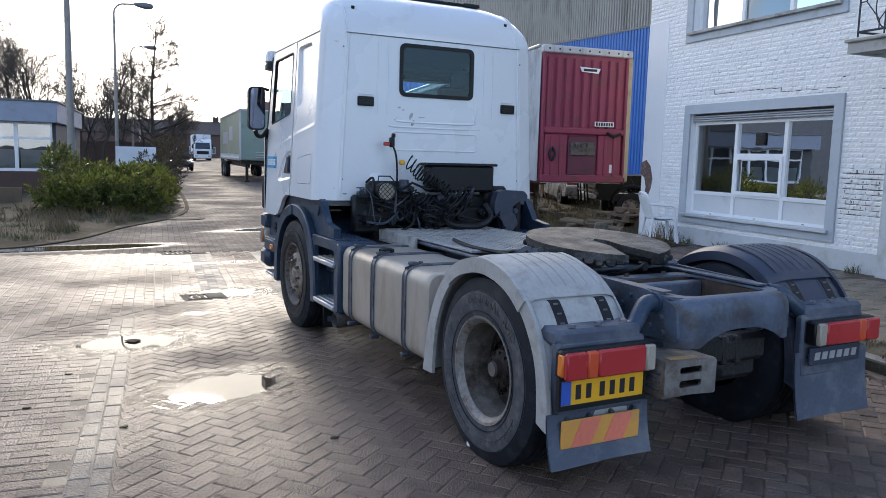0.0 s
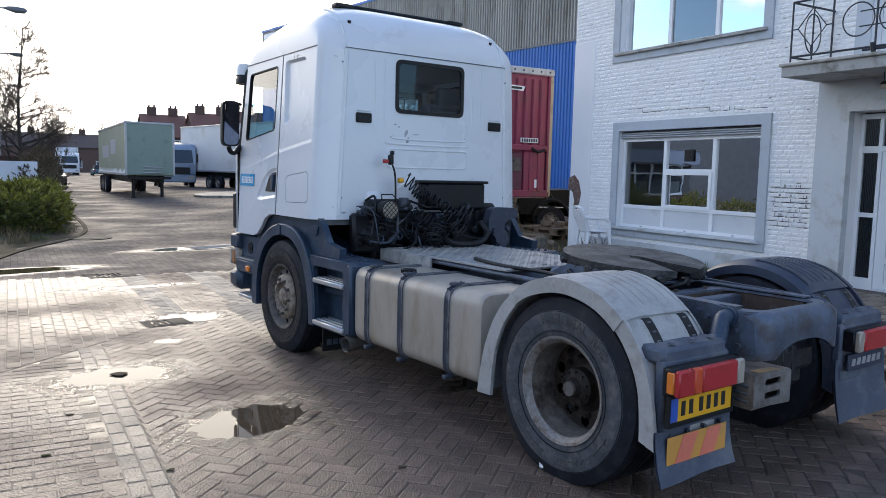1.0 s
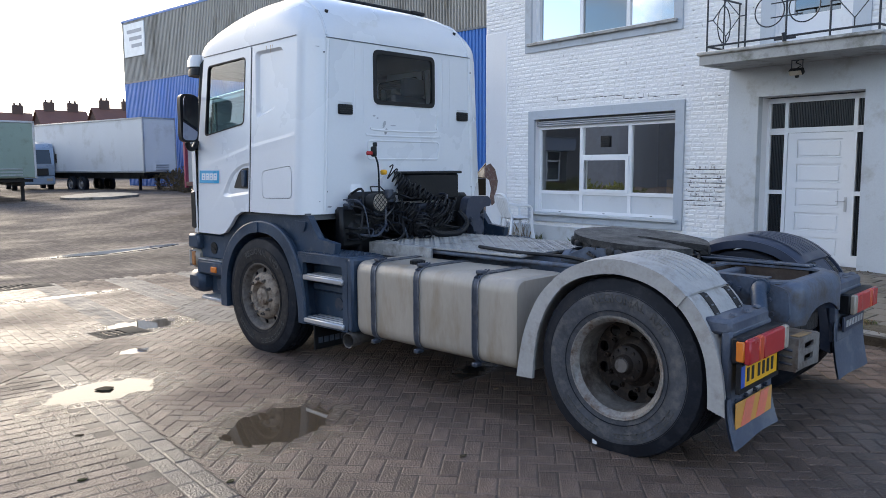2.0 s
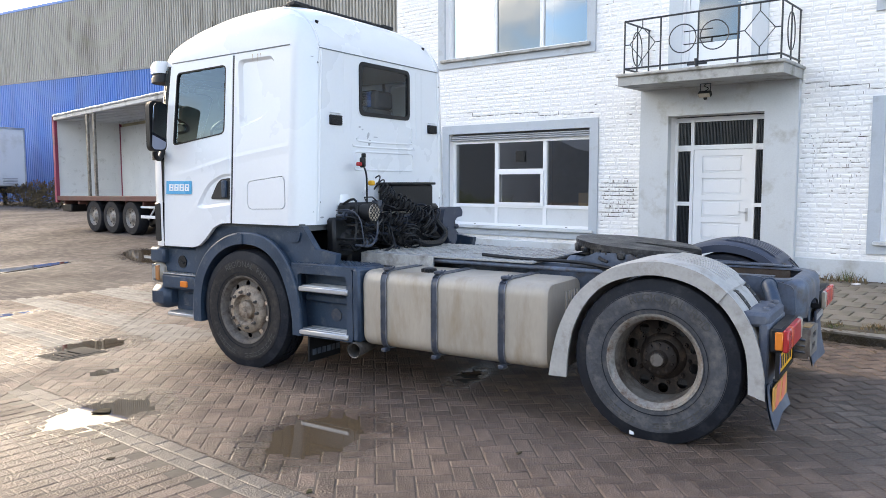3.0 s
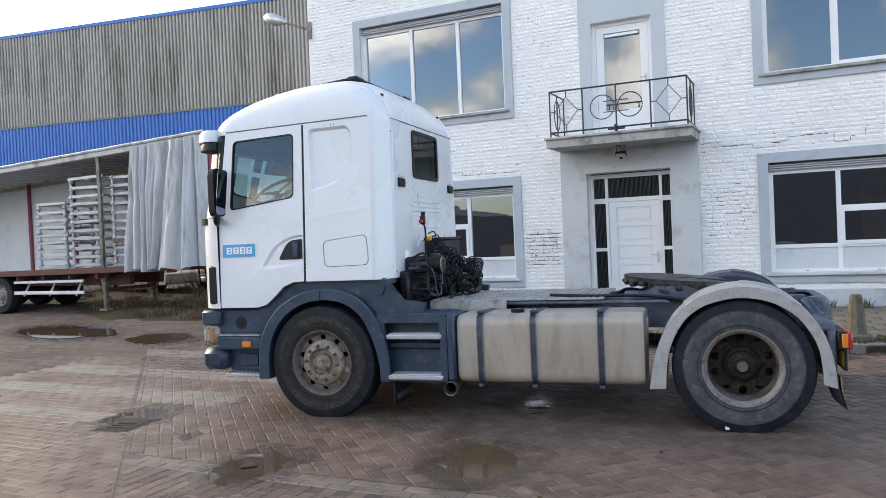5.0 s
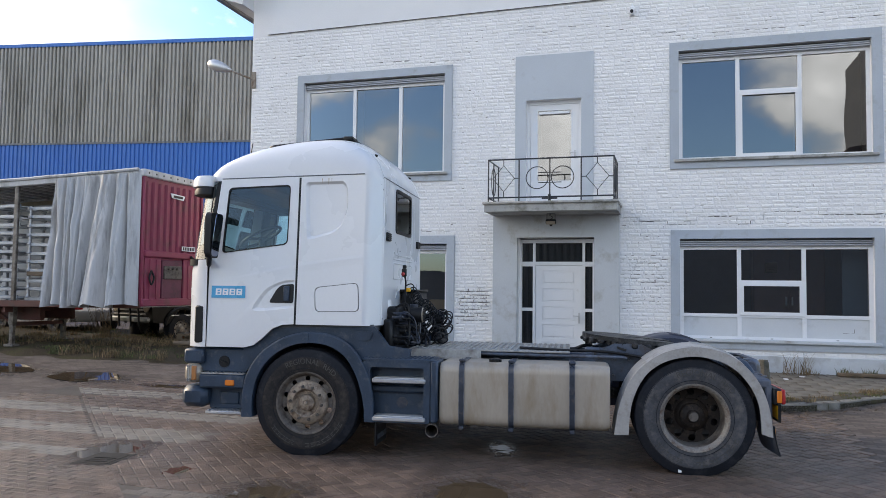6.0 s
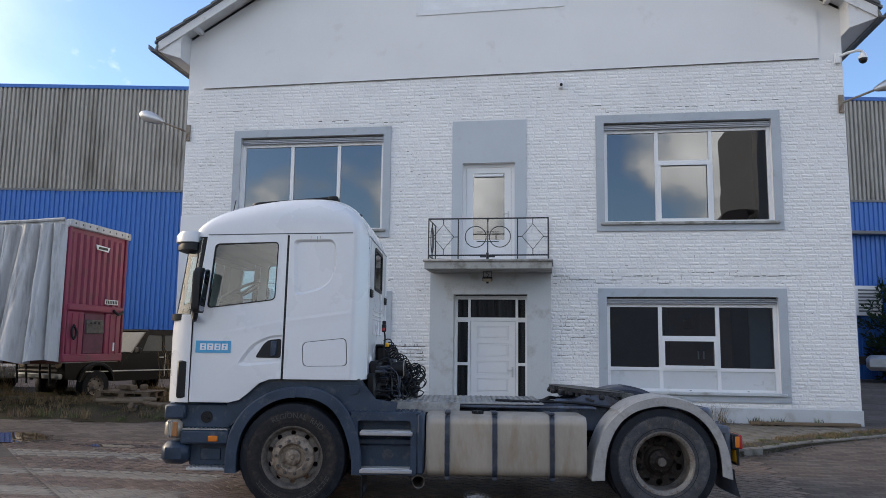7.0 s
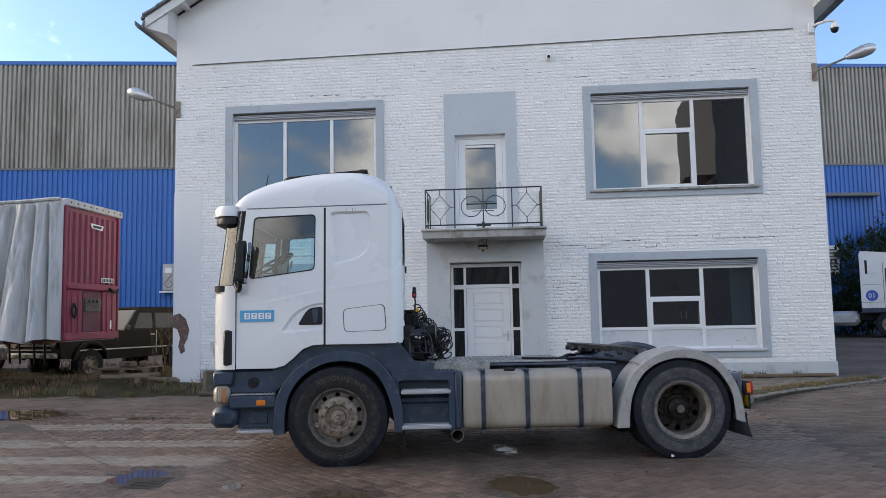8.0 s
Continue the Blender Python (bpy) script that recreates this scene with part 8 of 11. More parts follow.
def moss_at(a, b):
    p, n = STRIP[min(len(STRIP) - 1, round(a * (len(STRIP) - 1)))]
    wide = 0.36 + 0.14 * noise.noise(Vector((p.x * 2.2, p.y * 2.2, 1)))
    w = p + n * (0.10 + wide * b)
    rise = 0.022 * math.sin(math.pi * b) + 0.014 * noise.noise(Vector((w.x * 9, w.y * 9, 2)))
    return (w.x, w.y, walk_z(w.x) + (rise if 0.05 < b < 0.95 else -0.01))
grid(bm, moss_at, len(STRIP) - 1, 8)
part("moss_strip", bm, M_MOSS, pave, "dark soil and moss strip behind the kerb", 80)

# ---- soil verge with weeds ----
VERGE = [(7.2, 11.5), (7.6, 11.0), (8.9, 10.9), (9.1, 12.86), (13.5, 12.86), (13.6, 31), (12.4, 31), (10.9, 25), (9.4, 20.6), (7.9, 18.6), (7.25, 17.0), (7.1, 14.6), (7.05, 13.2)]


def inside(p, poly):
    x, y, c = p[0], p[1], False
    for (x0, y0), (x1, y1) in zip(poly, poly[1:] + poly[:1]):
        if (y0 > y) != (y1 > y) and x < (x1 - x0) * (y - y0) / (y1 - y0) + x0:
            c = not c
    return c


def edge_dist(p, poly):
    best = 9.0
    for (x0, y0), (x1, y1) in zip(poly, poly[1:] + poly[:1]):
        a, b, q = Vector((x0, y0)), Vector((x1, y1)), Vector(p)
        t = max(0, min(1, (q - a).dot(b - a) / max(1e-6, (b - a).length_squared)))
        best = min(best, (q - a.lerp(b, t)).length)
    return best


def soil_sheet(name, poly, label, cell=0.28):
    bm = BM()
    xa, xb = min(p[0] for p in poly), max(p[0] for p in poly)
    ya, yb = min(p[1] for p in poly), max(p[1] for p in poly)
    nx, ny = int((xb - xa) / cell), int((yb - ya) / cell)
    vs = {}
    for i in range(nx + 1):
        for j in range(ny + 1):
            x, y = xa + (xb - xa) * i / nx, ya + (yb - ya) * j / ny
            wob = 0.25 * noise.noise(Vector((x * 0.9, y * 0.9, 3)))
            ins = inside((x, y), poly)
            e = edge_dist((x, y), poly) * (1 if ins else -1) + wob
            h = max(-0.06, min(0.09, e * 0.12)) + 0.035 * noise.noise(Vector((x * 1.7, y * 1.7, 0)))
            vs[i, j] = bm.verts.new((x, y, level(x) + h)) if e > -0.6 else None
    for i in range(nx):
        for j in range(ny):
            q = [vs[i, j], vs[i + 1, j], vs[i + 1, j + 1], vs[i, j + 1]]
            if all(q):
                bm.faces.new(q)
    return tagged(part(name, bm, M_SOIL, smooth=80), label, "ground", kind="structure")


soil_sheet("soil_verge", VERGE, "muddy soil verge with dry weeds beside the office")


def tufts(name, label, places, h, m, n_blades, seed):
    rnd = random.Random(seed)
    bm = BM()
    for x, y, z, r in places:
        for _ in range(n_blades):
            a, d = rnd.uniform(0, 6.28), r * math.sqrt(rnd.random())
            px_, py_ = x + d * math.cos(a), y + d * math.sin(a)
            hh, w = h * rnd.uniform(0.4, 1.2), rnd.uniform(0.003, 0.007)
            lx, ly = rnd.uniform(-0.5, 0.5) * hh, rnd.uniform(-0.5, 0.5) * hh
            t = rnd.uniform(0, 3.14)
            c, s = w * math.cos(t), w * math.sin(t)
            q = [(px_ - c, py_ - s, z), (px_ + c, py_ + s, z), (px_ + c * 0.7 + lx * 0.4, py_ + s * 0.7 + ly * 0.4, z + hh * 0.6), (px_ + lx, py_ + ly, z + hh), (px_ - c * 0.7 + lx * 0.4, py_ - s * 0.7 + ly * 0.4, z + hh * 0.6)]
            bm.faces.new([bm.verts.new(p) for p in q])
    return tagged(part(name, bm, m), label, "weeds", kind="stuff")


rnd = random.Random(5)
places = []
while len(places) < 420:
    x, y = rnd.uniform(5.9, 13), rnd.uniform(10.9, 24)
    if inside((x, y), VERGE) and (noise.noise(Vector((x * 0.6, y * 0.6, 8))) > -0.1):
        places.append((x, y, level(x) + 0.03, rnd.uniform(0.08, 0.28)))
tufts("dry_weeds", "dry straw-coloured weeds on the soil verge", places[:150], 0.20, M_STRAW, 46, 1)
tufts("green_weeds", "short green winter grass on the soil verge", places[150:], 0.09, M_GRASS, 60, 2)
rnd = random.Random(15)
edge = []
for _ in range(170):
    p, n = rnd.choice(STRIP)
    w = p + n * rnd.uniform(0.14, 0.46)
    edge.append((w.x, w.y, walk_z(w.x) + 0.008, rnd.uniform(0.05, 0.14)))
tufts("kerb_straw", "flattened dry grass behind the pavement kerb", edge[:110], 0.055, M_STRAW, 40, 8)
tufts("kerb_moss", "low green moss and grass behind the pavement kerb", edge[110:], 0.035, M_GRASS, 60, 9)
tufts("wall_dry_weeds", "dry brown weeds along the foot of the office wall", [(8.98 - 0.1 * rnd.random(), rnd.uniform(0.3, 5.0), walk_z(8.95) - 0.01, 0.12) for _ in range(13)], 0.12, M_STRAW, 34, 10)
tufts("wall_weeds", "sparse weeds growing along the foot of the office wall", [(9.02, y, walk_z(9.0) - 0.01, 0.10) for y in (0.2, 0.9, 1.3, 2.6, 3.1, 4.3, 7.7, 8.4, 9.2, 10.3, 11.2)], 0.16, M_GRASS, 45, 3)
tufts("dry_stalks", "tall dry reed stalks by the fence line", [(11.4 + 0.5 * (k % 3), 13.4 + 0.8 * k, 0.3, 0.4) for k in range(14)], 1.5, M_STRAW, 22, 4)

# plank lying at the wall foot, broken tile, stone posts
M_WOOD = mat("weathered_wood", (0.15, 0.105, 0.068), 0.75, var=0.25, scale=3, fine=30, bump=0.5, dirt=(0.12, 0.09, 0.06), dirt_amount=0.4, stretch=(1, 0.15, 1))
bm = BM()
box(bm, (8.98, 0.45, walk_z(9) + 0.035), (0.16, 1.9, 0.05), 0.006, Matrix.Rotation(radians(3), 3, "Z"))
tagged(part("plank", bm, M_WOOD), "reddish weathered plank lying at the foot of the wall", "plank")


M_OLDST = mat("mossy_old_stone", (0.115, 0.10, 0.078), 0.9, var=0.35, scale=6, bump=0.8, depth=0.01, dirt=(0.055, 0.055, 0.035), dirt_amount=0.5, dirt_scale=9)


def stone_post(x, y, z, h, r0, r1):
    bm = BM()
    box(bm, (x, y, z + h * 0.08), (r0 * 2.5, r0 * 2.5, h * 0.16 + 0.002), 0.02, Matrix.Rotation(radians(12), 3, "Z"))
    m_ = len(bm.verts)
    sweep(bm, [(x, y, z + h * 0.15), (x, y, z + h * 0.5), (x, y, z + h * 0.93), (x, y, z + h)], [r0, (r0 + r1) / 2, r1, r1 * 0.8], 8)
    tagged(part("stone_bollard", bm, M_OLDST, smooth=25), "weathered brown stone bollard with mossy stains on the pavement", "bollard", "stone bollards")


stone_post(5.78, 2.9, walk_z(5.8), 0.55, 0.11, 0.07)
stone_post(7.3, 11.25, level(7.3), 0.45, 0.13, 0.11)
bm = BM()
grid(bm, lambda a, b: (8.45 + 0.12 * math.cos(a * math.pi) * math.sin(b * math.pi), 3.40 - 0.28 * math.cos(b * math.pi), walk_z(8.45) + 0.012 + 0.17 * math.sin(a * math.pi) * math.sin(b * math.pi) * (0.6 + 0.4 * b)), 10, 14)
deb = tagged(part("broken_mirror_cover", bm, M_WOODW), "broken white plastic vehicle cover lying on the pavement", "debris")
bm = BM()
box(bm, (8.32, 3.25, walk_z(8.4) + 0.06), (0.06, 0.30, 0.10), 0.02)
part("inner_piece", bm, M_BLACK, deb)


def shard(x, y, z, s, m, name, label, seed):
    bm = BM()
    plate(bm, blob(0, 0, s, s * 0.7, seed, 9, 0.5), [], 0, 0.006, lambda u, v, d: (x + u, y + v, z + d))
    tagged(part(name, bm, m), label, "debris", "litter on the ground")


for k, (x, y) in enumerate([(2.26, 5.24), (-0.57, 5.46), (0.02, 7.15), (0.03, 4.93), (-0.9, 4.6), (1.2, 4.4), (-1.6, 8.2), (-0.4, 6.2)]):
    shard(x, y, level(x) + 0.0135, 0.022 if k != 2 else 0.07, M_SOIL if k else M_STRAW, "leaf_scrap", "dark wet scrap of leaf lying on the paving", 40 + k)
for k, (x, y) in enumerate([(8.2, 2.3), (8.6, 2.0), (7.7, 2.8), (8.75, 4.1)]):
    shard(x, y, walk_z(x) + 0.008, 0.07, M_RENDER, "fallen_chip", "pale chip of fallen plaster on the pavement", 60 + k)


# ---- leaves, twigs and dirt along the kerb and at the wall foot ----
def litter(name, label, places, size, m, seed):
    rnd_ = random.Random(seed)
    verts, faces = [], []
    for x, y, z in places:
        a, s_ = rnd_.uniform(0, 6.28), size * rnd_.uniform(0.4, 1.3)
        u = Vector((math.cos(a), math.sin(a), rnd_.uniform(-0.2, 0.4))) * s_
        v = Vector((-math.sin(a), math.cos(a), rnd_.uniform(-0.3, 0.3))) * s_ * rnd_.uniform(0.15, 0.5)
        p = Vector((x, y, z))
        b = len(verts)
        verts += [tuple(q) for q in (p - u, p + v, p + u, p - v)]
        faces.append((b, b + 1, b + 2, b + 3))
    me = bpy.data.meshes.new(name)
    me.from_pydata(verts, [], faces)
    me.materials.append(m)
    tagged(new(name, me), label, "litter", kind="stuff")


M_DEAD = mat("dead_brown_leaf", (0.075, 0.05, 0.03), 0.8, var=0.3, bump=0, rnd=0.45)
rnd = random.Random(64)
lp = []
for _ in range(1300):
    k = rnd.randrange(len(KERB) - 1)
    t, off = rnd.random(), rnd.gauss(0, 0.13)
    x, y = (KERB[k][c] * (1 - t) + KERB[k + 1][c] * t for c in (0, 1))
    lp.append((x - 0.12 + off, y + off * 0.3, (level(x) + 0.014) if off < 0.10 else walk_z(x) + 0.012))
for _ in range(500):
    lp.append((9.08 - abs(rnd.gauss(0, 0.12)), rnd.uniform(-0.3, 12.2), walk_z(9.0) + 0.012))
litter("leaf_litter", "dark dead leaves and dirt along the kerb and wall foot", lp, 0.035, M_DEAD, 65)
tufts("bare_twigs", "bare grey twigs of dead weeds at the wall foot", [(8.95, y, walk_z(9.0) - 0.01, 0.12) for y in (1.9, 2.15, 11.5, 11.7, 12.0)], 0.42, M_STRAW, 26, 9)

# ---- white garden chair ----
def plastic_chair(x, y, z, rz):
    m = mat("white_plastic_chair", (0.70, 0.73, 0.76), 0.4, var=0.03, bump=0.05, dirt=(0.5, 0.5, 0.48), dirt_amount=0.25)
    th = empty("garden_chair", "white plastic garden armchair standing against the office wall", "chair", (x, y, z), rz)
    bm = BM()
    grid(bm, lambda a, b: (0.46 * (a - 0.5), 0.44 * (b - 0.5), 0.42 - 0.03 * math.sin(b * 3.14) + 0.02 * (2 * a - 1) ** 2), 8, 8)
    grid(bm, lambda a, b: (0.46 * (a - 0.5), 0.44 * (b - 0.5), 0.40 - 0.03 * math.sin(b * 3.14) + 0.02 * (2 * a - 1) ** 2), 8, 8)
    part("seat", bm, m, th)
    bm = BM()
    for k in range(6):
        u = -0.19 + k * 0.076
        sweep(bm, [(u, 0.21 - 0.03, 0.42), (u * 1.05, 0.27, 0.65), (u * 1.08, 0.31, 0.80)], 0.034, 6)
    sweep(bm, spline([(-0.25, 0.27, 0.66), (-0.23, 0.31, 0.80), (-0.12, 0.33, 0.85), (0.12, 0.33, 0.85), (0.23, 0.31, 0.80), (0.25, 0.27, 0.66)], 4), 0.025, 6)
    part("backrest", bm, m, th)
    for s in (-1, 1):
        bm = BM()
        sweep(bm, spline([(s * 0.27, -0.22, 0.02), (s * 0.27, -0.20, 0.45), (s * 0.28, -0.16, 0.63), (s * 0.28, 0.1, 0.66), (s * 0.25, 0.26, 0.67)], 4), 0.024, 6)
        part("armrest", bm, m, th)
        for yy in (-0.22, 0.22):
            bm = BM()
            sweep(bm, [(s * 0.24, yy * 0.85, 0.42), (s * 0.28, yy * 1.15, 0.0)], [0.028, 0.02], 6)
            part("leg", bm, m, th)


plastic_chair(8.52, 11.30, level(8.6) + 0.05, 70)


# ---- pallets ----
def pallet(x, y, z, rz, label="weathered wooden pallet on the verge"):
    th = empty("pallet", label, "pallet", (x, y, z), rz, "stacked pallets")
    for k in range(7):
        bm = BM()
        box(bm, (-0.52 + k * 0.173, 0, 0.125), (0.13, 0.8, 0.022), 0.003)
        part("slat", bm, M_WOOD, th)
    for yy in (-0.35, 0, 0.35):
        bm = BM()
        box(bm, (0, yy, 0.011), (1.2, 0.1, 0.022), 0.003)
        box(bm, (0, yy, 0.103), (1.2, 0.1, 0.020), 0.003)
        part("runner", bm, M_WOOD, th)
        for xx in (-0.52, 0, 0.52):
            bm = BM()
            box(bm, (xx, yy, 0.057), (0.13, 0.1, 0.07), 0.003)
            part("block", bm, M_WOOD, th)
    return th


for k in range(2):
    pallet(9.55 + 0.03 * k, 14.0 - 0.05 * k, 0.31 + 0.14 * k, 88 + 4 * k)
for k, (dx_, dy_, s_) in enumerate([(0.0, 0.1, 0.26), (0.1, -0.25, 0.2), (-0.12, -0.1, 0.3)]):
    bm = BM()
    box(bm, (9.55 + dx_, 13.95 + dy_, 0.595 + 0.06), (s_, 0.16, 0.11), 0.02, Matrix.Rotation(0.4 * k, 3, "Z"))
    tagged(part("wood_offcut", bm, M_WOOD), "chunk of sawn timber lying on the pallets", "wood", "wood offcuts")
rnd = random.Random(9)
for k in range(9):
    x, y = rnd.uniform(7.6, 8.6), rnd.uniform(12.6, 13.6)
    a = rnd.uniform(0, 3.14)
    bm = BM()
    cyl(bm, (x - 0.25 * math.cos(a), y - 0.25 * math.sin(a), 0.34 + 0.02 * k), (x + 0.25 * math.cos(a), y + 0.25 * math.sin(a), 0.36 + 0.02 * k), 0.05, 0.045, 8)
    tagged(part("log", bm, M_WOOD), "short brown log lying on the verge", "log", "logs on the verge")

# ---- meter cabinet on the north wall ----
cab_ = empty("meter_cabinet", "grey metal meter cabinet on the side of the office", "cabinet", (9.75, Y1 + 0.10, 2.30))
bm = BM()
box(bm, (0, 0, 0), (0.42, 0.18, 0.78), 0.015)
part("housing", bm, M_GREYP, cab_)
bm = BM()
box(bm, (-0.215, 0.0, 0.15), (0.012, 0.10, 0.14), 0.004)
part("meter_window", bm, M_BLACK, cab_)
bm = BM()
sweep(bm, spline([(-0.22, -0.02, 0.02), (-0.26, 0.05, -0.12), (-0.25, -0.04, -0.22), (-0.22, 0.04, -0.28)], 5), 0.012, 6)
part("cable_loop", bm, M_BLACK, cab_)


# ---- wheels shared by the other vehicles ----
def road_wheel(parent, x, y, z, r, w, s, name="wheel", spokes=0):
    th = new(name)
    th.parent = parent
    th.location = (x, y, z)
    bm = BM()
    lathe(bm, [(s * -w, r * 0.6), (s * -w, r * 0.93), (s * -w * 0.85, r), (s * -w * 0.15, r), (0, r * 0.93), (s * 0.004, r * 0.75), (0, r * 0.58)], 32)
    part("tyre", bm, M_RUBBER, th)
    bm = BM()
    lathe(bm, [(0, r * 0.58), (s * -0.02, r * 0.56), (s * -0.06, r * 0.50), (s * -0.07, r * 0.36), (s * -0.03, r * 0.22), (s * 0.0, r * 0.18), (s * 0.01, 0.0)], 24)
    part("rim", bm, M_RIML, th)
    bm = BM()
    # Dark discs set on the rim in place of shaded holes
    for k in range(8):
        a = k * math.pi / 4
        cyl(bm, (s * -0.07, r * 0.42 * math.cos(a), r * 0.42 * math.sin(a)), (s * -0.055, r * 0.42 * math.cos(a), r * 0.42 * math.sin(a)), r * 0.05, n=8)
    tagged(part("rim_hole", bm, M_DARKHUB, th), kind="stuff")
    return th


# ---- red curtain-sided semi-trailer with racks ----
M_TRED = mat("faded_crimson_paint", (0.25, 0.035, 0.07), 0.5, var=0.15, scale=1.5, bump=0.15, dirt=(0.15, 0.05, 0.05), dirt_amount=0.4, dirt_scale=2.5)
# Dirt, plus dark vertical streaks put in the colour as fold shade
M_CURT = mat("dirty_fold_streaked_tarpaulin", (0.47, 0.48, 0.49), 0.45, var=0.15, scale=1.6, bump=0.2, dirt=(0.14, 0.14, 0.135), dirt_amount=0.42, dirt_scale=4.0, stretch=(1, 1, 0.15))
M_CREAM = mat("yellowed_cream_panel", (0.46, 0.40, 0.27), 0.6, var=0.15, bump=0.2, dirt=(0.25, 0.2, 0.13), dirt_amount=0.4)
M_PLY = mat("stained_white_plywood_wall", (0.66, 0.66, 0.65), 0.7, var=0.08, bump=0.15, dirt=(0.40, 0.38, 0.35), dirt_amount=0.28, dirt_scale=5)
M_RUSTR = mat("rusty_red_frame", (0.115, 0.045, 0.036), 0.7, var=0.3, bump=0.3, dirt=(0.08, 0.06, 0.05), dirt_amount=0.45)
M_GALV = mat("galvanised_steel", (0.42, 0.44, 0.46), 0.45, 0.6, var=0.2, bump=0.15, dirt=(0.25, 0.25, 0.25), dirt_amount=0.35)
TX0, TX1, TYF, TYR, TZ0, TZ1 = 7.70, 9.80, 14.36, 25.5, 1.27, 4.00
tr = empty("curtain_trailer", "red curtain-sided semi-trailer with its grey curtain drawn aside", "trailer")
bm = BM()
span(bm, TX0 + 0.05, TX1 - 0.1, TYF + 0.03, TYF + 0.10, TZ0 - 0.02, TZ1 - 0.10)
part("bulkhead", bm, M_TRED, tr, "faded crimson ribbed front bulkhead")
nr = 9
for k in range(nr):
    bm = BM()
    xx = TX0 + 0.17 + k * (TX1 - TX0 - 0.42) / (nr - 1)
    lo = 2.32
    plate(bm, [(xx - 0.075, 0), (xx + 0.075, 0), (xx + 0.045, -0.05), (xx - 0.045, -0.05)], [], lo, TZ1 - 0.22, lambda u, v, d: (u, TYF + 0.03 + v, d))
    part("bulkhead_rib", bm, M_TRED, tr)
bm = BM()
for xa, xb in ((TX0 + 0.10, TX0 + 0.62), (TX1 - 0.72, TX1 - 0.16)):
    span(bm, xa, xb, TYF - 0.03, TYF + 0.04, TZ0, 2.22, 0.02)
    for q in range(2):
        xm = xa + (xb - xa) * (0.3 + 0.4 * q)
        span(bm, xm - 0.03, xm + 0.03, TYF - 0.05, TYF - 0.02, TZ0 + 0.05, 2.18, 0.01)
span(bm, TX0 + 0.06, TX1 - 0.10, TYF - 0.06, TYF + 0.04, 2.22, 2.36, 0.03)
span(bm, TX0 + 0.02, TX1 - 0.06, TYF - 0.05, TYF + 0.06, TZ0 - 0.06, TZ0 + 0.10, 0.02)
part("bulkhead_frame", bm, M_TRED, tr, "crimson lower bulkhead frame")
bm = BM()
span(bm, TX0 + 0.66, TX1 - 0.76, TYF - 0.015, TYF + 0.02, TZ0 + 0.10, 2.18, 0.01)
part("service_recess", bm, mat("dark_crimson_paint", (0.13, 0.028, 0.055), 0.6, var=0.3, scale=3, bump=0.3, dirt=(0.06, 0.03, 0.035), dirt_amount=0.45), tr, "dark crimson service recess")
bm = BM()
span(bm, TX0 + 0.70, TX1 - 0.80, TYF - 0.05, TYF - 0.01, 1.78, 2.06, 0.02)
for q in range(3):
    cyl(bm, (TX0 + 0.82 + 0.14 * q, TYF - 0.05, 2.0), (TX0 + 0.82 + 0.14 * q, TYF - 0.10, 2.0), 0.035, 0.03, 10)
part("coupling_panel", bm, M_DISC, tr, "dirty grey panel with hose couplings")
bm = BM()
sweep(bm, spline([(TX0 + 0.25, TYF - 0.06, 1.95), (TX0 + 0.32, TYF - 0.08, 1.8), (TX0 + 0.25, TYF - 0.08, 1.66), (TX0 + 0.2, TYF - 0.06, 1.8), (TX0 + 0.26, TYF - 0.06, 1.94)], 5), 0.022, 6)
part("coiled_cable", bm, M_BLACK, tr)
bm = BM()
sweep(bm, spline([(TX1 - 0.55, TYF - 0.08, 2.28), (TX1 - 0.4, TYF - 0.11, 2.20), (TX1 - 0.22, TYF - 0.10, 2.26)], 5), 0.03, 6)
part("coiled_cable", bm, M_BLACK, tr)
bm = BM()
plate(bm, [(8.55, 3.62), (9.05, 3.60), (9.0, 3.50), (8.60, 3.52)], [], TYF - 0.035, TYF - 0.022, lambda u, v, d: (u, d, v))
bg = part("maker_plate", bm, M_LOGOW, tr, "white maker plate with dark mark")
bm = BM()
span(bm, 8.64, 8.96, TYF - 0.04, TYF - 0.036, 3.535, 3.585)
part("plate_bar", bm, M_INK, bg)
bm = BM()
span(bm, 8.95, 9.42, TYF - 0.07, TYF - 0.055, 2.40, 2.50)
np_ = part("number_board", bm, M_LOGOW, tr, "white number board with dark bars")
for k in range(7):
    bm = BM()
    span(bm, 8.975 + k * 0.062, 9.015 + k * 0.062, TYF - 0.074, TYF - 0.071, 2.415, 2.485)
    part("plate_bar", bm, M_INK, np_)
bm = BM()
span(bm, TX1 - 0.42, TX1 - 0.32, TYF - 0.036, TYF - 0.03, 1.42, 1.60)
part("paper_label", bm, M_LOGOW, tr)
for nm, xa, xb, m in (("corner_post", TX0, TX0 + 0.09, M_TRED), ("corner_post", TX1 - 0.10, TX1 - 0.03, M_TRED), ("side_curtain_edge", TX1 - 0.02, TX1 + 0.22, M_CREAM)):
    bm = BM()
    span(bm, xa, xb, TYF - 0.02 if m is M_TRED else TYF + 0.20, TYF + (0.12 if m is M_TRED else 0.5), TZ0 - 0.05, TZ1 - 0.08, 0.025)
    part(nm, bm, m, tr)
bm = BM()
span(bm, TX1 - 0.02, TX1 + 0.02, TYF + 0.5, TYR, TZ0, TZ1 - 0.1)
part("far_curtain", bm, M_CREAM, tr, "drawn far side curtain")
bm = BM()
span(bm, TX1 - 0.06, TX1 - 0.03, TYF + 0.2, TYR - 0.1, TZ0, TZ1 - 0.25)
part("inner_wall", bm, M_PLY, tr)
# roof edges with rivet plate at the front
bm = BM()
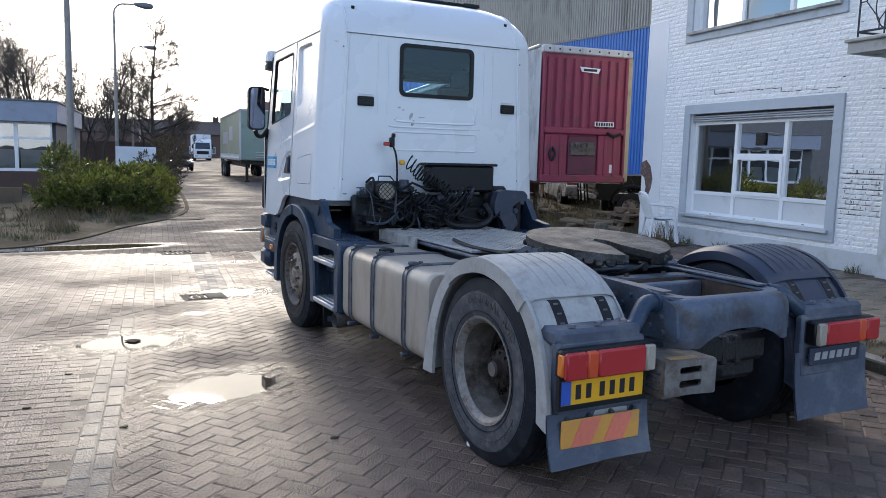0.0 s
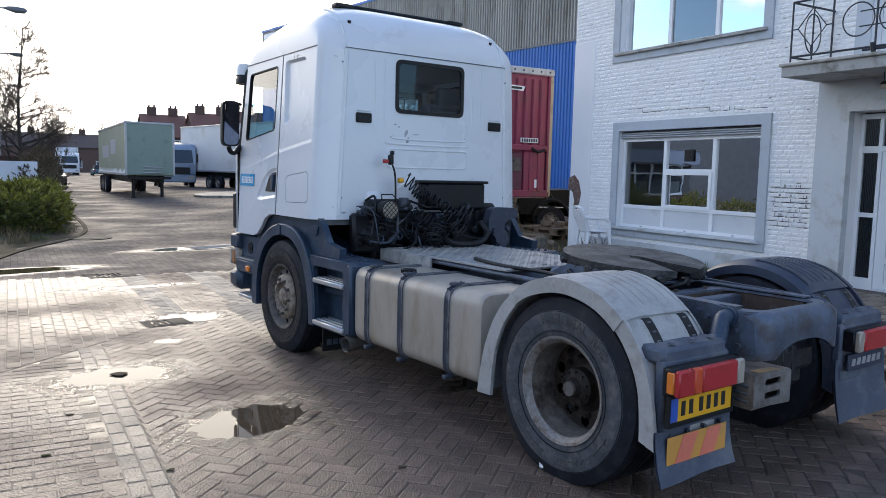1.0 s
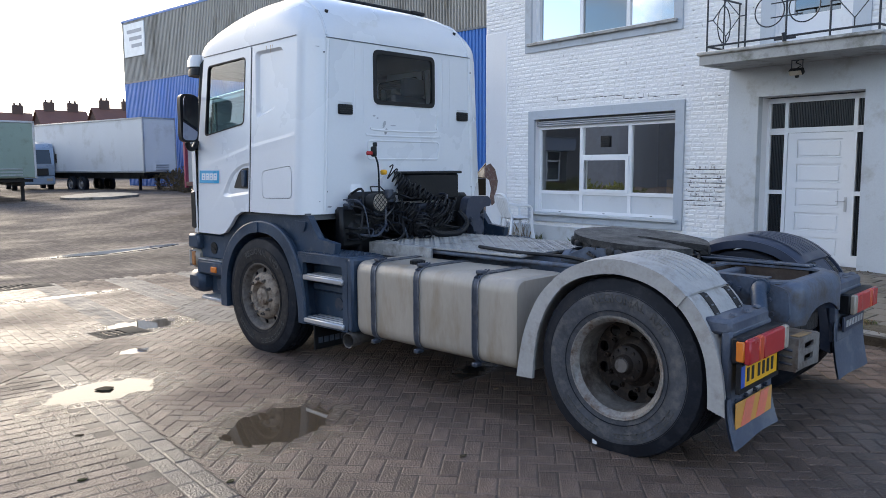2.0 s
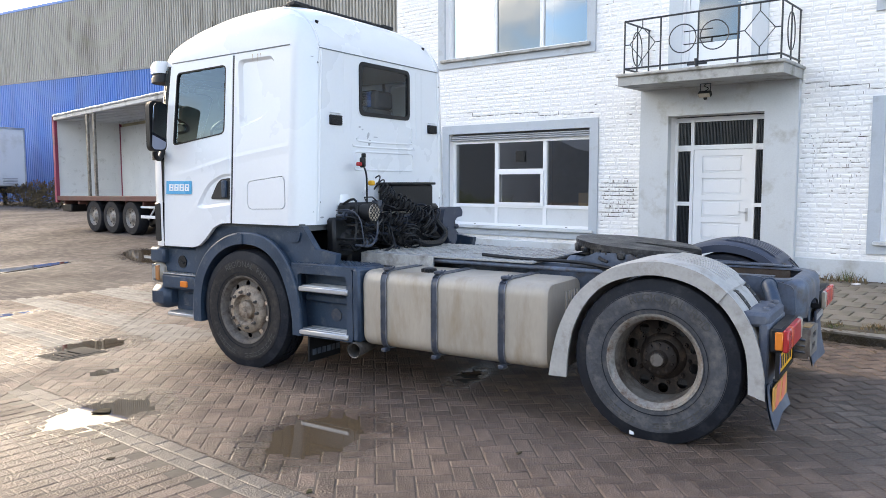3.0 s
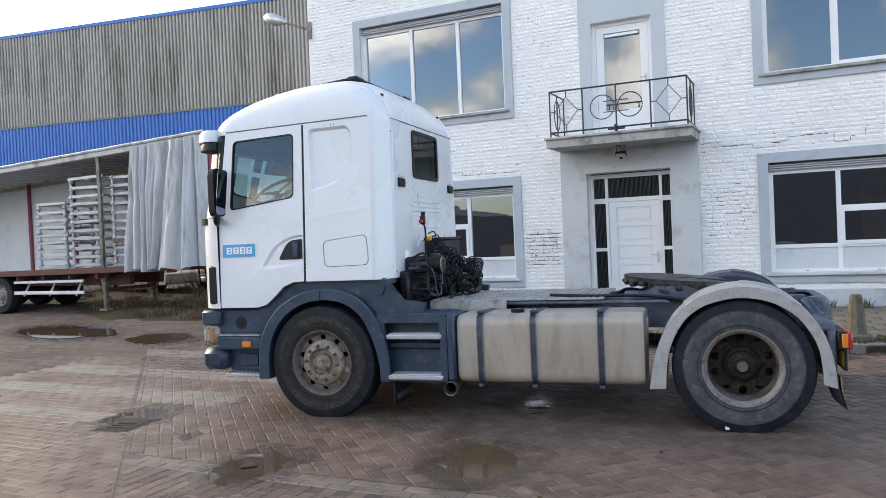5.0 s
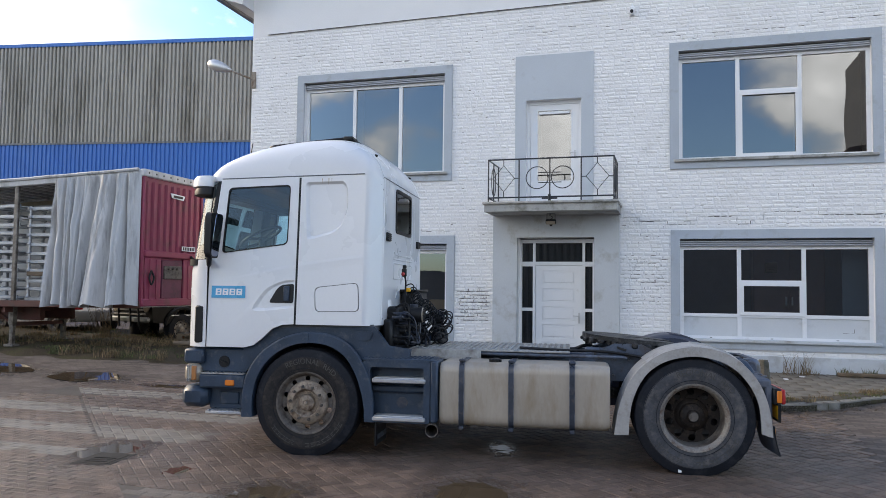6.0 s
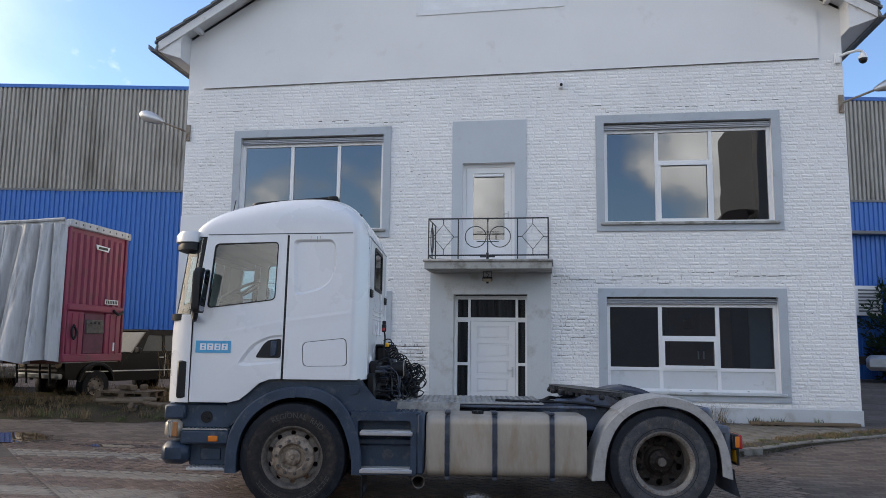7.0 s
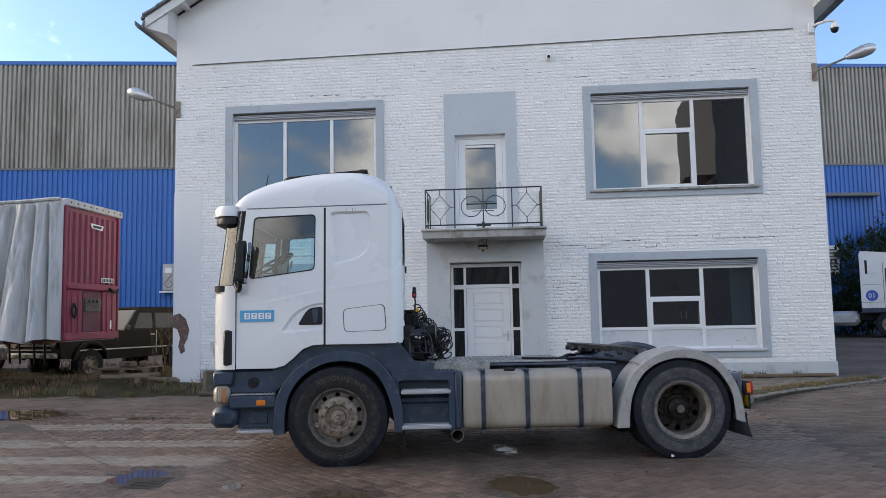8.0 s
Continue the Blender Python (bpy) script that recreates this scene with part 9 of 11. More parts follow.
span(bm, TX0 - 0.01, TX1 + 0.04, TYF - 0.04, TYF + 0.10, TZ1 - 0.13, TZ1 + 0.02, 0.02)
part("roof_front_rail", bm, M_CURT, tr)
for k in range(9):
    bm = BM()
    cyl(bm, (TX0 + 0.12 + k * 0.235, TYF - 0.045, TZ1 - 0.055), (TX0 + 0.12 + k * 0.235, TYF - 0.04, TZ1 - 0.055), 0.022, n=10)
    part("rail_hole", bm, M_INK, tr)
for x in (TX0 + 0.03, TX1 - 0.03):
    bm = BM()
    span(bm, x - 0.05, x + 0.05, TYF, TYR, TZ1 - 0.14, TZ1 + 0.0, 0.015)
    part("roof_side_rail", bm, M_CURT, tr, "dirty white roof rail")
bm = BM()
pts = []
for k in range(40):
    y = TYF + 0.1 + (TYR - TYF - 0.2) * k / 39
    pts.append((TX0 - 0.03, y, TZ1 + 0.01 + 0.004 * math.sin(k * 1.7)))
sweep(bm, pts, 0.035, 6)
part("roof_tarp_edge", bm, M_CURT, tr)
for k in range(30):
    bm = BM()
    y = TYF + 0.4 + k * (TYR - TYF - 0.6) / 29
    span(bm, TX0 + 0.08, TX1 - 0.08, y - 0.035, y + 0.035, TZ1 - 0.12, TZ1 - 0.07, 0.008)
    part("roof_bow", bm, M_WOODW, tr)
bm = BM()
span(bm, TX0 + 0.02, TX1 - 0.02, TYF + 0.05, TYR, TZ1 - 0.045, TZ1 - 0.03)
part("roof_sheet", bm, mat("dark_tarpaulin_underside", (0.10, 0.085, 0.075), 0.7, var=0.2, bump=0.2), tr, "dark tarpaulin roof sheet")
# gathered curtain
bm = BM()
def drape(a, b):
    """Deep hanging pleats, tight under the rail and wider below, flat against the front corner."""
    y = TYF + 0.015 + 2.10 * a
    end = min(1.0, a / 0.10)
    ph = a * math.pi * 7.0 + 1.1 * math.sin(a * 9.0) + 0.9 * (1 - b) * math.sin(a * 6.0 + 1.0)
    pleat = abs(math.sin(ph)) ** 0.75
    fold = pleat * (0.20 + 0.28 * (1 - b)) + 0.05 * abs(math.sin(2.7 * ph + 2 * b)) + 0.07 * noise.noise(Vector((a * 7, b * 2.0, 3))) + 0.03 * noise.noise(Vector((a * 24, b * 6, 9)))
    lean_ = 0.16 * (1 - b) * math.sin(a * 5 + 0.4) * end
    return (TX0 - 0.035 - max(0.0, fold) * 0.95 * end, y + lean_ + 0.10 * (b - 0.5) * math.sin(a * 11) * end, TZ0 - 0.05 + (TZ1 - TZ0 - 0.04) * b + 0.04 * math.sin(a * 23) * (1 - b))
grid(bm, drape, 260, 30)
part("gathered_curtain", bm, M_CURT, tr, "dirty grey curtain in folds, with fold shade streaked on", smooth=75)
# floor frame
M_STEELP = mat("worn_brown_steel_post", (0.20, 0.185, 0.165), 0.55, 0.4, var=0.4, scale=8, bump=0.3, dirt=(0.06, 0.045, 0.035), dirt_amount=0.5, dirt_scale=9)
bm = BM()
span(bm, TX0 + 0.03, TX1 - 0.03, TYF + 0.05, TYR, TZ0 - 0.08, TZ0, 0.01)
part("floor_bed", bm, M_PLY, tr)
for x in (TX0 + 0.02, TX1 - 0.02):
    bm = BM()
    span(bm, x - 0.03, x + 0.03, TYF, TYR, TZ0 - 0.09, TZ0 + 0.05, 0.01)
    part("side_rave", bm, M_RUSTR, tr, "rusty red side rave")
for x in (TX0 + 0.6, TX1 - 0.6):
    bm = BM()
    span(bm, x - 0.07, x + 0.07, TYF + 3.0, TYR - 0.1, 0.85, TZ0 - 0.12, 0.01)
    part("frame_beam", bm, M_RUSTR, tr)
for k in range(3, 12):
    bm = BM()
    y = TYF + 0.8 + k * 0.9
    span(bm, TX0 + 0.05, TX1 - 0.05, y - 0.03, y + 0.03, TZ0 - 0.22, TZ0 - 0.075)
    part("cross_bearer", bm, M_RUSTR, tr)
for y, x in ((17.6, TX0 + 0.03), (23.0, TX0 + 0.03), (23.4, TX0 + 0.03), (17.6, TX1 - 0.10), (20.9, TX1 - 0.10), (22.65, TX1 - 0.10)):
    bm = BM()
    span(bm, x - 0.03, x + 0.035, y - 0.05, y + 0.05, TZ0, TZ1 - 0.13, 0.01)
    part("side_post", bm, M_STEELP if x < 8 else M_TRED, tr, "worn steel side post")
bm = BM()
span(bm, TX0, TX1, TYR - 0.06, TYR, TZ0, TZ1, 0.01)
part("rear_door", bm, M_PLY, tr)
for x in (TX0 + 0.03, TX1 - 0.03):
    bm = BM()
    span(bm, x - 0.05, x + 0.05, TYR - 0.10, TYR + 0.03, TZ0 - 0.15, TZ1, 0.01)
    part("rear_post", bm, M_TRED, tr)
for y in (23.25, 22.25, 21.2):
    for s, x in ((-1, TX0 + 0.04), (1, TX1 - 0.04)):
        road_wheel(tr, x, y, 0.46 + level(x), 0.46, 0.30, s)
        bm = BM()
        pts = [(x + s * 0.02, y + 0.50 * math.cos(a), 0.47 + level(x) + 0.50 * math.sin(a)) for a in np.linspace(0.25, math.pi - 0.25, 12)]
        pts2 = [(px_ - s * 0.32, py_, pz_) for px_, py_, pz_ in pts]
        va, vb = [bm.verts.new(p) for p in pts], [bm.verts.new(p) for p in pts2]
        for i in range(11):
            bm.faces.new((va[i], va[i + 1], vb[i + 1], vb[i]))
        part("mudguard", bm, M_BLACK, tr)
    bm = BM()
    cyl(bm, (TX0 + 0.2, y, 0.7), (TX1 - 0.2, y, 0.7), 0.07, n=10)
    part("axle", bm, M_RUSTR, tr)
for x in (TX0 + 0.32, TX1 - 0.32):
    bm = BM()
    g = level(x) + 0.04
    span(bm, x - 0.06, x + 0.06, 17.82, 17.96, 0.75, TZ0 - 0.1, 0.01)
    span(bm, x - 0.045, x + 0.045, 17.84, 17.94, g + 0.05, 0.8, 0.008)
    box(bm, (x, 17.89, g + 0.03), (0.22, 0.26, 0.06), 0.015)
    part("landing_leg", bm, M_STEELP, tr, "rusty landing leg")
bm = BM()
span(bm, TX0 + 0.3, TX1 - 0.3, 17.86, 17.92, 0.72, 0.80)
sweep(bm, [(TX0 + 0.32, 17.9, 0.75), (TX0 + 0.6, 18.6, 1.05)], 0.03, 6)
part("leg_brace", bm, M_RUSTR, tr)
for z in (0.58, 0.86):
    bm = BM()
    span(bm, TX0 + 0.05, TX0 + 0.09, 18.3, 20.7, z + 0.1, z + 0.18, 0.01)
    part("side_guard_rail", bm, M_WOODW, tr, "white side guard rail")
for y in (18.6, 19.5, 20.4):
    bm = BM()
    sweep(bm, [(TX0 + 0.10, y, 0.65), (TX0 + 0.45, y + 0.2, 1.05)], 0.025, 6)
    part("guard_bracket", bm, M_WOODW, tr)
bm = BM()
span(bm, TX0 + 0.1, TX0 + 0.6, 24.75, 25.35, 0.75, 1.05, 0.03)
part("tool_box", bm, M_BLACK, tr)

# the trailer stands nose-up on its legs: bed and roof fall towards the rear
for ob in [o for o in bpy.data.objects if o.parent is tr and o.type == "MESH"]:
    for v in ob.data.vertices:
        k, up = (v.co.y - TYF) / (TYR - TYF), v.co.z + ob.location.z
        if up > 0.9 and "wheel" not in ob.name:
            v.co.z -= k * (0.10 + 0.33 * max(0.0, (up - TZ0) / (TZ1 - TZ0))) * min(1.0, (up - 0.9) / 0.2)

# stacked galvanised racks on the trailer bed
def rack(y0, y1, z1, n, seed):
    rnd_ = random.Random(seed)
    th = empty("rack_stack", "stack of galvanised steel scaffold frames on the trailer bed", "rack", (0, 0, -0.03), 0, "racks on the trailer")
    xa, xb = TX0 + 0.22, TX0 + 0.95
    for y in (y0 + 0.05, y1 - 0.05):
        for x in (xa, xb):
            bm = BM()
            pts, rs = [], []
            for k in range(int((z1 - TZ0) / 0.19)):
                z = TZ0 + 0.001 + 0.19 * k
                for dz, r in ((0.0, 0.032), (0.10, 0.032), (0.115, 0.065), (0.125, 0.065), (0.16, 0.034), (0.189, 0.032)):
                    pts.append((x, y, z + dz))
                    rs.append(r)
            sweep(bm, pts, rs, 8)
            part("upright", bm, M_GALV, th)
    for k in range(n):
        z = TZ0 + 0.09 + k * (z1 - TZ0 - 0.22) / (n - 1)
        for x in (xa, xb, xa + 0.35):
            bm = BM()
            box(bm, (x, (y0 + y1) / 2, z + rnd_.uniform(-0.02, 0.02)), (0.04, y1 - y0 + rnd_.uniform(-0.05, 0.1), 0.075), 0.008, Matrix.Rotation(rnd_.uniform(-0.025, 0.025), 3, "X"))
            part("beam", bm, M_GALV, th)
        for q in range(3):
            bm = BM()
            y = y0 + 0.1 + (y1 - y0 - 0.2) * q / 2 + rnd_.uniform(-0.05, 0.05)
            box(bm, ((xa + xb) / 2, y, z - 0.01), (xb - xa, 0.05, 0.04), 0.005)
            part("cross_bar", bm, M_GALV, th)


rack(16.45, 17.45, 3.45, 11, 1)
rack(17.72, 18.80, 3.5, 11, 2)
rack(18.95, 19.95, 2.95, 9, 3)
bm = BM()
span(bm, TX0 + 0.15, TX0 + 1.2, 16.5, 17.4, TZ0 + 0.55, TZ0 + 0.64, 0.01)
tagged(part("timber_beam", bm, M_WOOD), "pale timber beam lying among the racks", "timber")


# ---- dark four-wheel drive car ----
M_CARGL = mat("smoked_car_glass", (0.075, 0.082, 0.084), 0.12, var=0.2, bump=0.0, spec=0.25)


def off_roader(x, y, z, rz):
    pm = mat("dull_dark_green_paint", (0.007, 0.0066, 0.0062), 0.45, spec=0.2, var=0.2, bump=0.1, dirt=(0.016, 0.014, 0.012), dirt_amount=0.34)
    th = empty("off_road_car", "old dark square four-wheel drive car parked on the verge", "car", (x, y, z), rz)
    hw = 0.85
    prof = [(-2.15, 0.55), (-2.2, 0.95), (-2.12, 1.12), (-0.62, 1.16), (-0.3, 1.15), (2.2, 1.15), (2.28, 0.9), (2.26, 0.55), (1.85, 0.5), (1.78, 0.72), (1.6, 0.86), (1.3, 0.86), (1.12, 0.72), (1.05, 0.48), (-0.85, 0.48), (-0.92, 0.72), (-1.08, 0.86), (-1.4, 0.86), (-1.58, 0.72), (-1.66, 0.52)]
    bm = BM()
    plate(bm, prof, [], -hw, hw, lambda u, v, d: (d, -u, v))
    body = part("body", bm, pm, th)
    wins = [rounded([(-0.02, 1.20), (0.62, 1.20), (0.62, 1.60), (0.18, 1.60)], 0.04), rounded(rect(0.70, 1.42, 1.20, 1.60), 0.04), rounded(rect(1.50, 2.05, 1.20, 1.60), 0.04)]
    cabin = [(-0.35, 1.15), (0.1, 1.68), (0.3, 1.72), (2.05, 1.72), (2.2, 1.6), (2.2, 1.15)]
    for s in (-1, 1):
        bm = BM()
        plate(bm, cabin, wins, 0, 0.04, lambda u, v, d: (s * (hw - 0.05 - 0.12 * (v - 1.15) - d), -u, v))
        part("cabin_side", bm, pm, th)
        for w_ in wins:
            bm = BM()
            bm.faces.new([bm.verts.new((s * (hw - 0.07 - 0.12 * (v - 1.15)), -u, v)) for u, v in w_])
            part("side_window", bm, M_CARGL, th)
    bm = BM()
    plate(bm, rect(-0.72, 0.72, 0.2, 2.1), [], 1.70, 1.745, lambda u, v, d: (u, -v, d))
    part("roof_panel", bm, pm, th)
    bm = BM()
    bm.faces.new([bm.verts.new(p) for p in ((-0.74, 0.33, 1.17), (0.74, 0.33, 1.17), (0.66, -0.12, 1.67), (-0.66, -0.12, 1.67))])
    part("windscreen", bm, M_CARGL, th)
    bm = BM()
    span(bm, -0.7, 0.7, -2.0, 0.1, 0.6, 1.1)
    part("cabin_floor", bm, M_DARK, th)
    bm = BM()
    span(bm, -0.80, 0.80, 2.18, 2.32, 0.56, 0.68, 0.03)
    part("bumper", bm, M_GALV0, th, "dull chrome bumper")
    bm = BM()
    for z_ in (0.75, 0.85, 0.95, 1.03):
        span(bm, -0.6, 0.6, 2.19, 2.22, z_ - 0.02, z_ + 0.02)
    part("grille", bm, M_SHUT, th)
    bm = BM()
    for xx in (-0.6, -0.25, 0.25, 0.6):
        sweep(bm, [(xx, 2.36, 0.45), (xx, 2.40, 0.9), (xx, 2.34, 1.15)], 0.025, 6)
    for zz in (0.75, 1.0, 1.15):
        sweep(bm, [(-0.62, 2.38, zz), (0.62, 2.38, zz)], 0.022, 6)
    part("bull_bar", bm, M_BLACK, th, "black bull bar")
    for s in (-1, 1):
        bm = BM()
        cyl(bm, (s * 0.66, 2.20, 0.90), (s * 0.66, 2.24, 0.90), 0.10, n=16)
        part("headlight", bm, M_CLEAR, th)
        bm = BM()
        box(bm, (s * 0.94, 0.28, 1.22), (0.16, 0.08, 0.13), 0.02)
        part("door_mirror", bm, M_BLACK, th)
        bm = BM()
        for u0 in (0.66, 1.46):
            box(bm, (s * (hw + 0.002), -u0, 0.85), (0.006, 0.012, 0.58))
        for u0 in (0.52, 1.30):
            box(bm, (s * (hw + 0.012), -u0, 1.04), (0.03, 0.14, 0.03), 0.008)
        box(bm, (s * (hw + 0.006), -0.1, 0.72), (0.02, 3.6, 0.03), 0.006)
        part("door_trim", bm, M_ALU, th)
        for yy in (1.37, -1.45):
            bm = BM()
            pts = [(s * (hw + 0.03), (1.37 if yy > 0 else -1.45) + 0.47 * math.cos(a), 0.45 + 0.45 * math.sin(a)) for a in np.linspace(0.1, math.pi - 0.1, 12)]
            sweep(bm, pts, 0.045, 6)
            part("wheel_flare", bm, M_BLACK, th)
            road_wheel(th, s * (hw + 0.02), 1.37 if yy > 0 else -1.45, 0.38, 0.38, 0.24, s)


off_roader(12.45, 15.95, 0.20, 70)


def car(name, x, y, z, rz, pm, label):
    th = empty(name, label, "car", (x, y, z), rz, "parked cars")
    hw = 0.86
    low = [(-2.1, 0.32), (-2.16, 0.55), (-2.05, 0.74), (-1.1, 0.86), (1.2, 0.92), (2.05, 0.86), (2.15, 0.6), (2.1, 0.32), (1.7, 0.3), (1.6, 0.5), (1.35, 0.62), (1.1, 0.5), (1.0, 0.28), (-1.0, 0.28), (-1.1, 0.5), (-1.35, 0.62), (-1.6, 0.5), (-1.7, 0.3)]
    bm = BM()
    plate(bm, rounded(low, 0.06, 3), [], -hw, hw, lambda u, v, d: (d * (1 - 0.08 * max(0, (v - 0.5))), -u, v))
    part("body", bm, pm, th)
    top = [(-1.05, 0.87), (-0.45, 1.36), (-0.1, 1.43), (0.8, 1.42), (1.2, 1.34), (1.75, 0.91)]
    bm = BM()
    plate(bm, top, [], -0.68, 0.68, lambda u, v, d: (d * (1 - 0.12 * (v - 0.9) / 0.5), -u, v))
    part("cabin", bm, M_BLACK, th)
    bm = BM()
    plate(bm, rounded(rect(-0.58, 0.58, -0.3, 1.15), 0.1), [], 1.405, 1.445, lambda u, v, d: (u, -v, d))
    part("roof_panel", bm, pm, th)
    for s in (-1, 1):
        bm = BM()
        box(bm, (s * 0.62, 2.06, 0.66), (0.36, 0.1, 0.12), 0.03)
        part("headlight", bm, M_CLEAR, th)
        bm = BM()
        box(bm, (s * 0.66, -2.1, 0.72), (0.32, 0.1, 0.16), 0.03)
        part("tail_light", bm, M_RED, th)
        for yy in (1.35, -1.35):
            road_wheel(th, s * (hw + 0.01), yy, 0.31, 0.31, 0.2, s)
    return th


M_SILV = mat("silver_car_paint", (0.42, 0.43, 0.45), 0.3, 0.5, var=0.05, bump=0.02, coat=0.5)
M_CARB = mat("dark_car_paint", (0.03, 0.035, 0.045), 0.3, 0.2, var=0.05, bump=0.02, coat=0.5)
M_CARG = mat("teal_car_paint", (0.03, 0.13, 0.15), 0.3, 0.2, var=0.05, bump=0.02, coat=0.5)
car("estate_car", 12.56, 21.0, 0.33, -17, M_SILV, "silver saloon car parked behind the trailer")


# ---- trees ----
M_BARK = mat("dark_winter_bark", (0.055, 0.045, 0.036), 0.85, var=0.3, scale=3, bump=0.5)
M_TWIG = mat("brown_twigs", (0.105, 0.082, 0.064), 0.85, var=0.3, bump=0)
M_LEAF = mat("laurel_leaf", (0.115, 0.128, 0.026), 0.35, var=0.3, scale=1.0, bump=0, rnd=0.55)
M_LEAF2 = mat("dark_ivy_leaf", (0.02, 0.045, 0.015), 0.5, var=0.25, bump=0, rnd=0.4)

for m_ in (M_LEAF, M_LEAF2):
    # thin leaves let some light through
    N, L = m_.node_tree.nodes, m_.node_tree.links
    tl_, mx_ = N.new("ShaderNodeBsdfTranslucent"), N.new("ShaderNodeMixShader")
    src_ = [l for l in L if l.to_socket == N["Principled BSDF"].inputs["Base Color"]][0].from_socket
    L.new(src_, tl_.inputs["Color"])
    mx_.inputs["Fac"].default_value = 0.45
    L.new(N["Principled BSDF"].outputs["BSDF"], mx_.inputs[1])
    L.new(tl_.outputs["BSDF"], mx_.inputs[2])
    L.new(mx_.outputs["Shader"], N["Material Output"].inputs["Surface"])


def bare_tree(x, y, h, seed, label, z=0.0, spread=1.0, leader=False):
    """A bare tree of total height h; a leader tree keeps one straight stem with shorter boughs towards the top."""
    rnd = random.Random(seed)
    th = empty("bare_tree", label, "tree", (x, y, z), 0, "bare winter trees")
    trunk, crown = BM(), BM()

    def grow(p, d, length, r, depth):
        pts, rs = [p], [r]
        n = 8 if depth == 0 else 4 if depth < 2 else 3 if depth < 4 else 2
        wob = 0.035 if leader and depth == 0 else 0.12
        dd = d.copy()
        for k in range(n):
            dd = (dd + Vector((rnd.gauss(0, wob), rnd.gauss(0, wob), rnd.gauss(0.03, 0.08)))).normalized()
            pts.append(pts[-1] + dd * length / n)
            rs.append(r * (1 - (0.85 if leader and depth == 0 else 0.6) * (k + 1) / n))
        sweep(trunk if depth < 2 else crown, pts, rs, 6 if depth < 2 else 3, caps=False)
        if depth >= 4 or length < 0.2:
            return
        kids = ((42, 9, 6, 3) if leader else (13, 8, 5, 4))[depth]
        for k in range(kids):
            t = rnd.uniform(0.25, 1.0) if depth else (0.20 if leader else 0.30) + (0.79 if leader else 0.69) * (k + rnd.random()) / kids
            i = min(n - 1, int(t * n))
            q = pts[i].lerp(pts[i + 1], t * n - i)
            ax = dd.orthogonal().normalized()
            ax = Matrix.Rotation(rnd.uniform(0, 6.28), 3, dd) @ ax
            if depth == 0 and leader:
                nd, ln = (ax + dd * (0.25 + 0.5 * t)).normalized(), length * (0.30 * (1 - t) + 0.07) * rnd.uniform(0.75, 1.15)
            else:
                nd = (dd * rnd.uniform(0.6, 1.0) + ax * rnd.uniform(0.4, 0.9) * spread + Vector((0, 0, 0.15))).normalized()
                ln = length * rnd.uniform(0.36, 0.60) * (1.15 - 0.45 * t)
            grow(q, nd, ln, max(0.0115, rs[i] * rnd.uniform(0.3, 0.5)), depth + 1)

    grow(Vector((0, 0, -0.1)), Vector((rnd.gauss(0, 0.03), 0, 1)).normalized(), h * (0.97 if leader else 0.78), h * 0.015, 0)
    part("trunk", trunk, M_BARK, th)
    tagged(part("crown", crown, M_TWIG, th), "fine bare brown twigs", kind="stuff")


for k, (x, y, h, sp) in enumerate([(0.1, 62, 11.6, 0.9), (-3.4, 60, 9.0, 0.9), (-5.2, 64, 7.0, 0.9), (-7.6, 57, 8.6, 0.9), (-9.6, 54, 10.0, 0.9), (-8.6, 55, 9.2, 0.8), (-2.2, 70, 7.5, 1.0), (-0.9, 66, 6.6, 1.1), (-5.9, 58, 9.4, 0.9), (-4.3, 66, 9.0, 1.0), (-2.6, 63, 7.6, 1.0), (1.6, 64, 6.4, 1.1), (-4.6, 62, 6.2, 1.1), (2.6, 66, 5.2, 1.1), (-11.5, 60, 9.5, 1.0), (11.5, 118, 8, 1.0), (15.5, 125, 8, 1.0)]):
    bare_tree(x, y, h, 11 + k, "tall bare winter tree with one straight stem" if k == 0 else "bare winter tree with fine dark twigs", spread=sp, leader=k == 0)


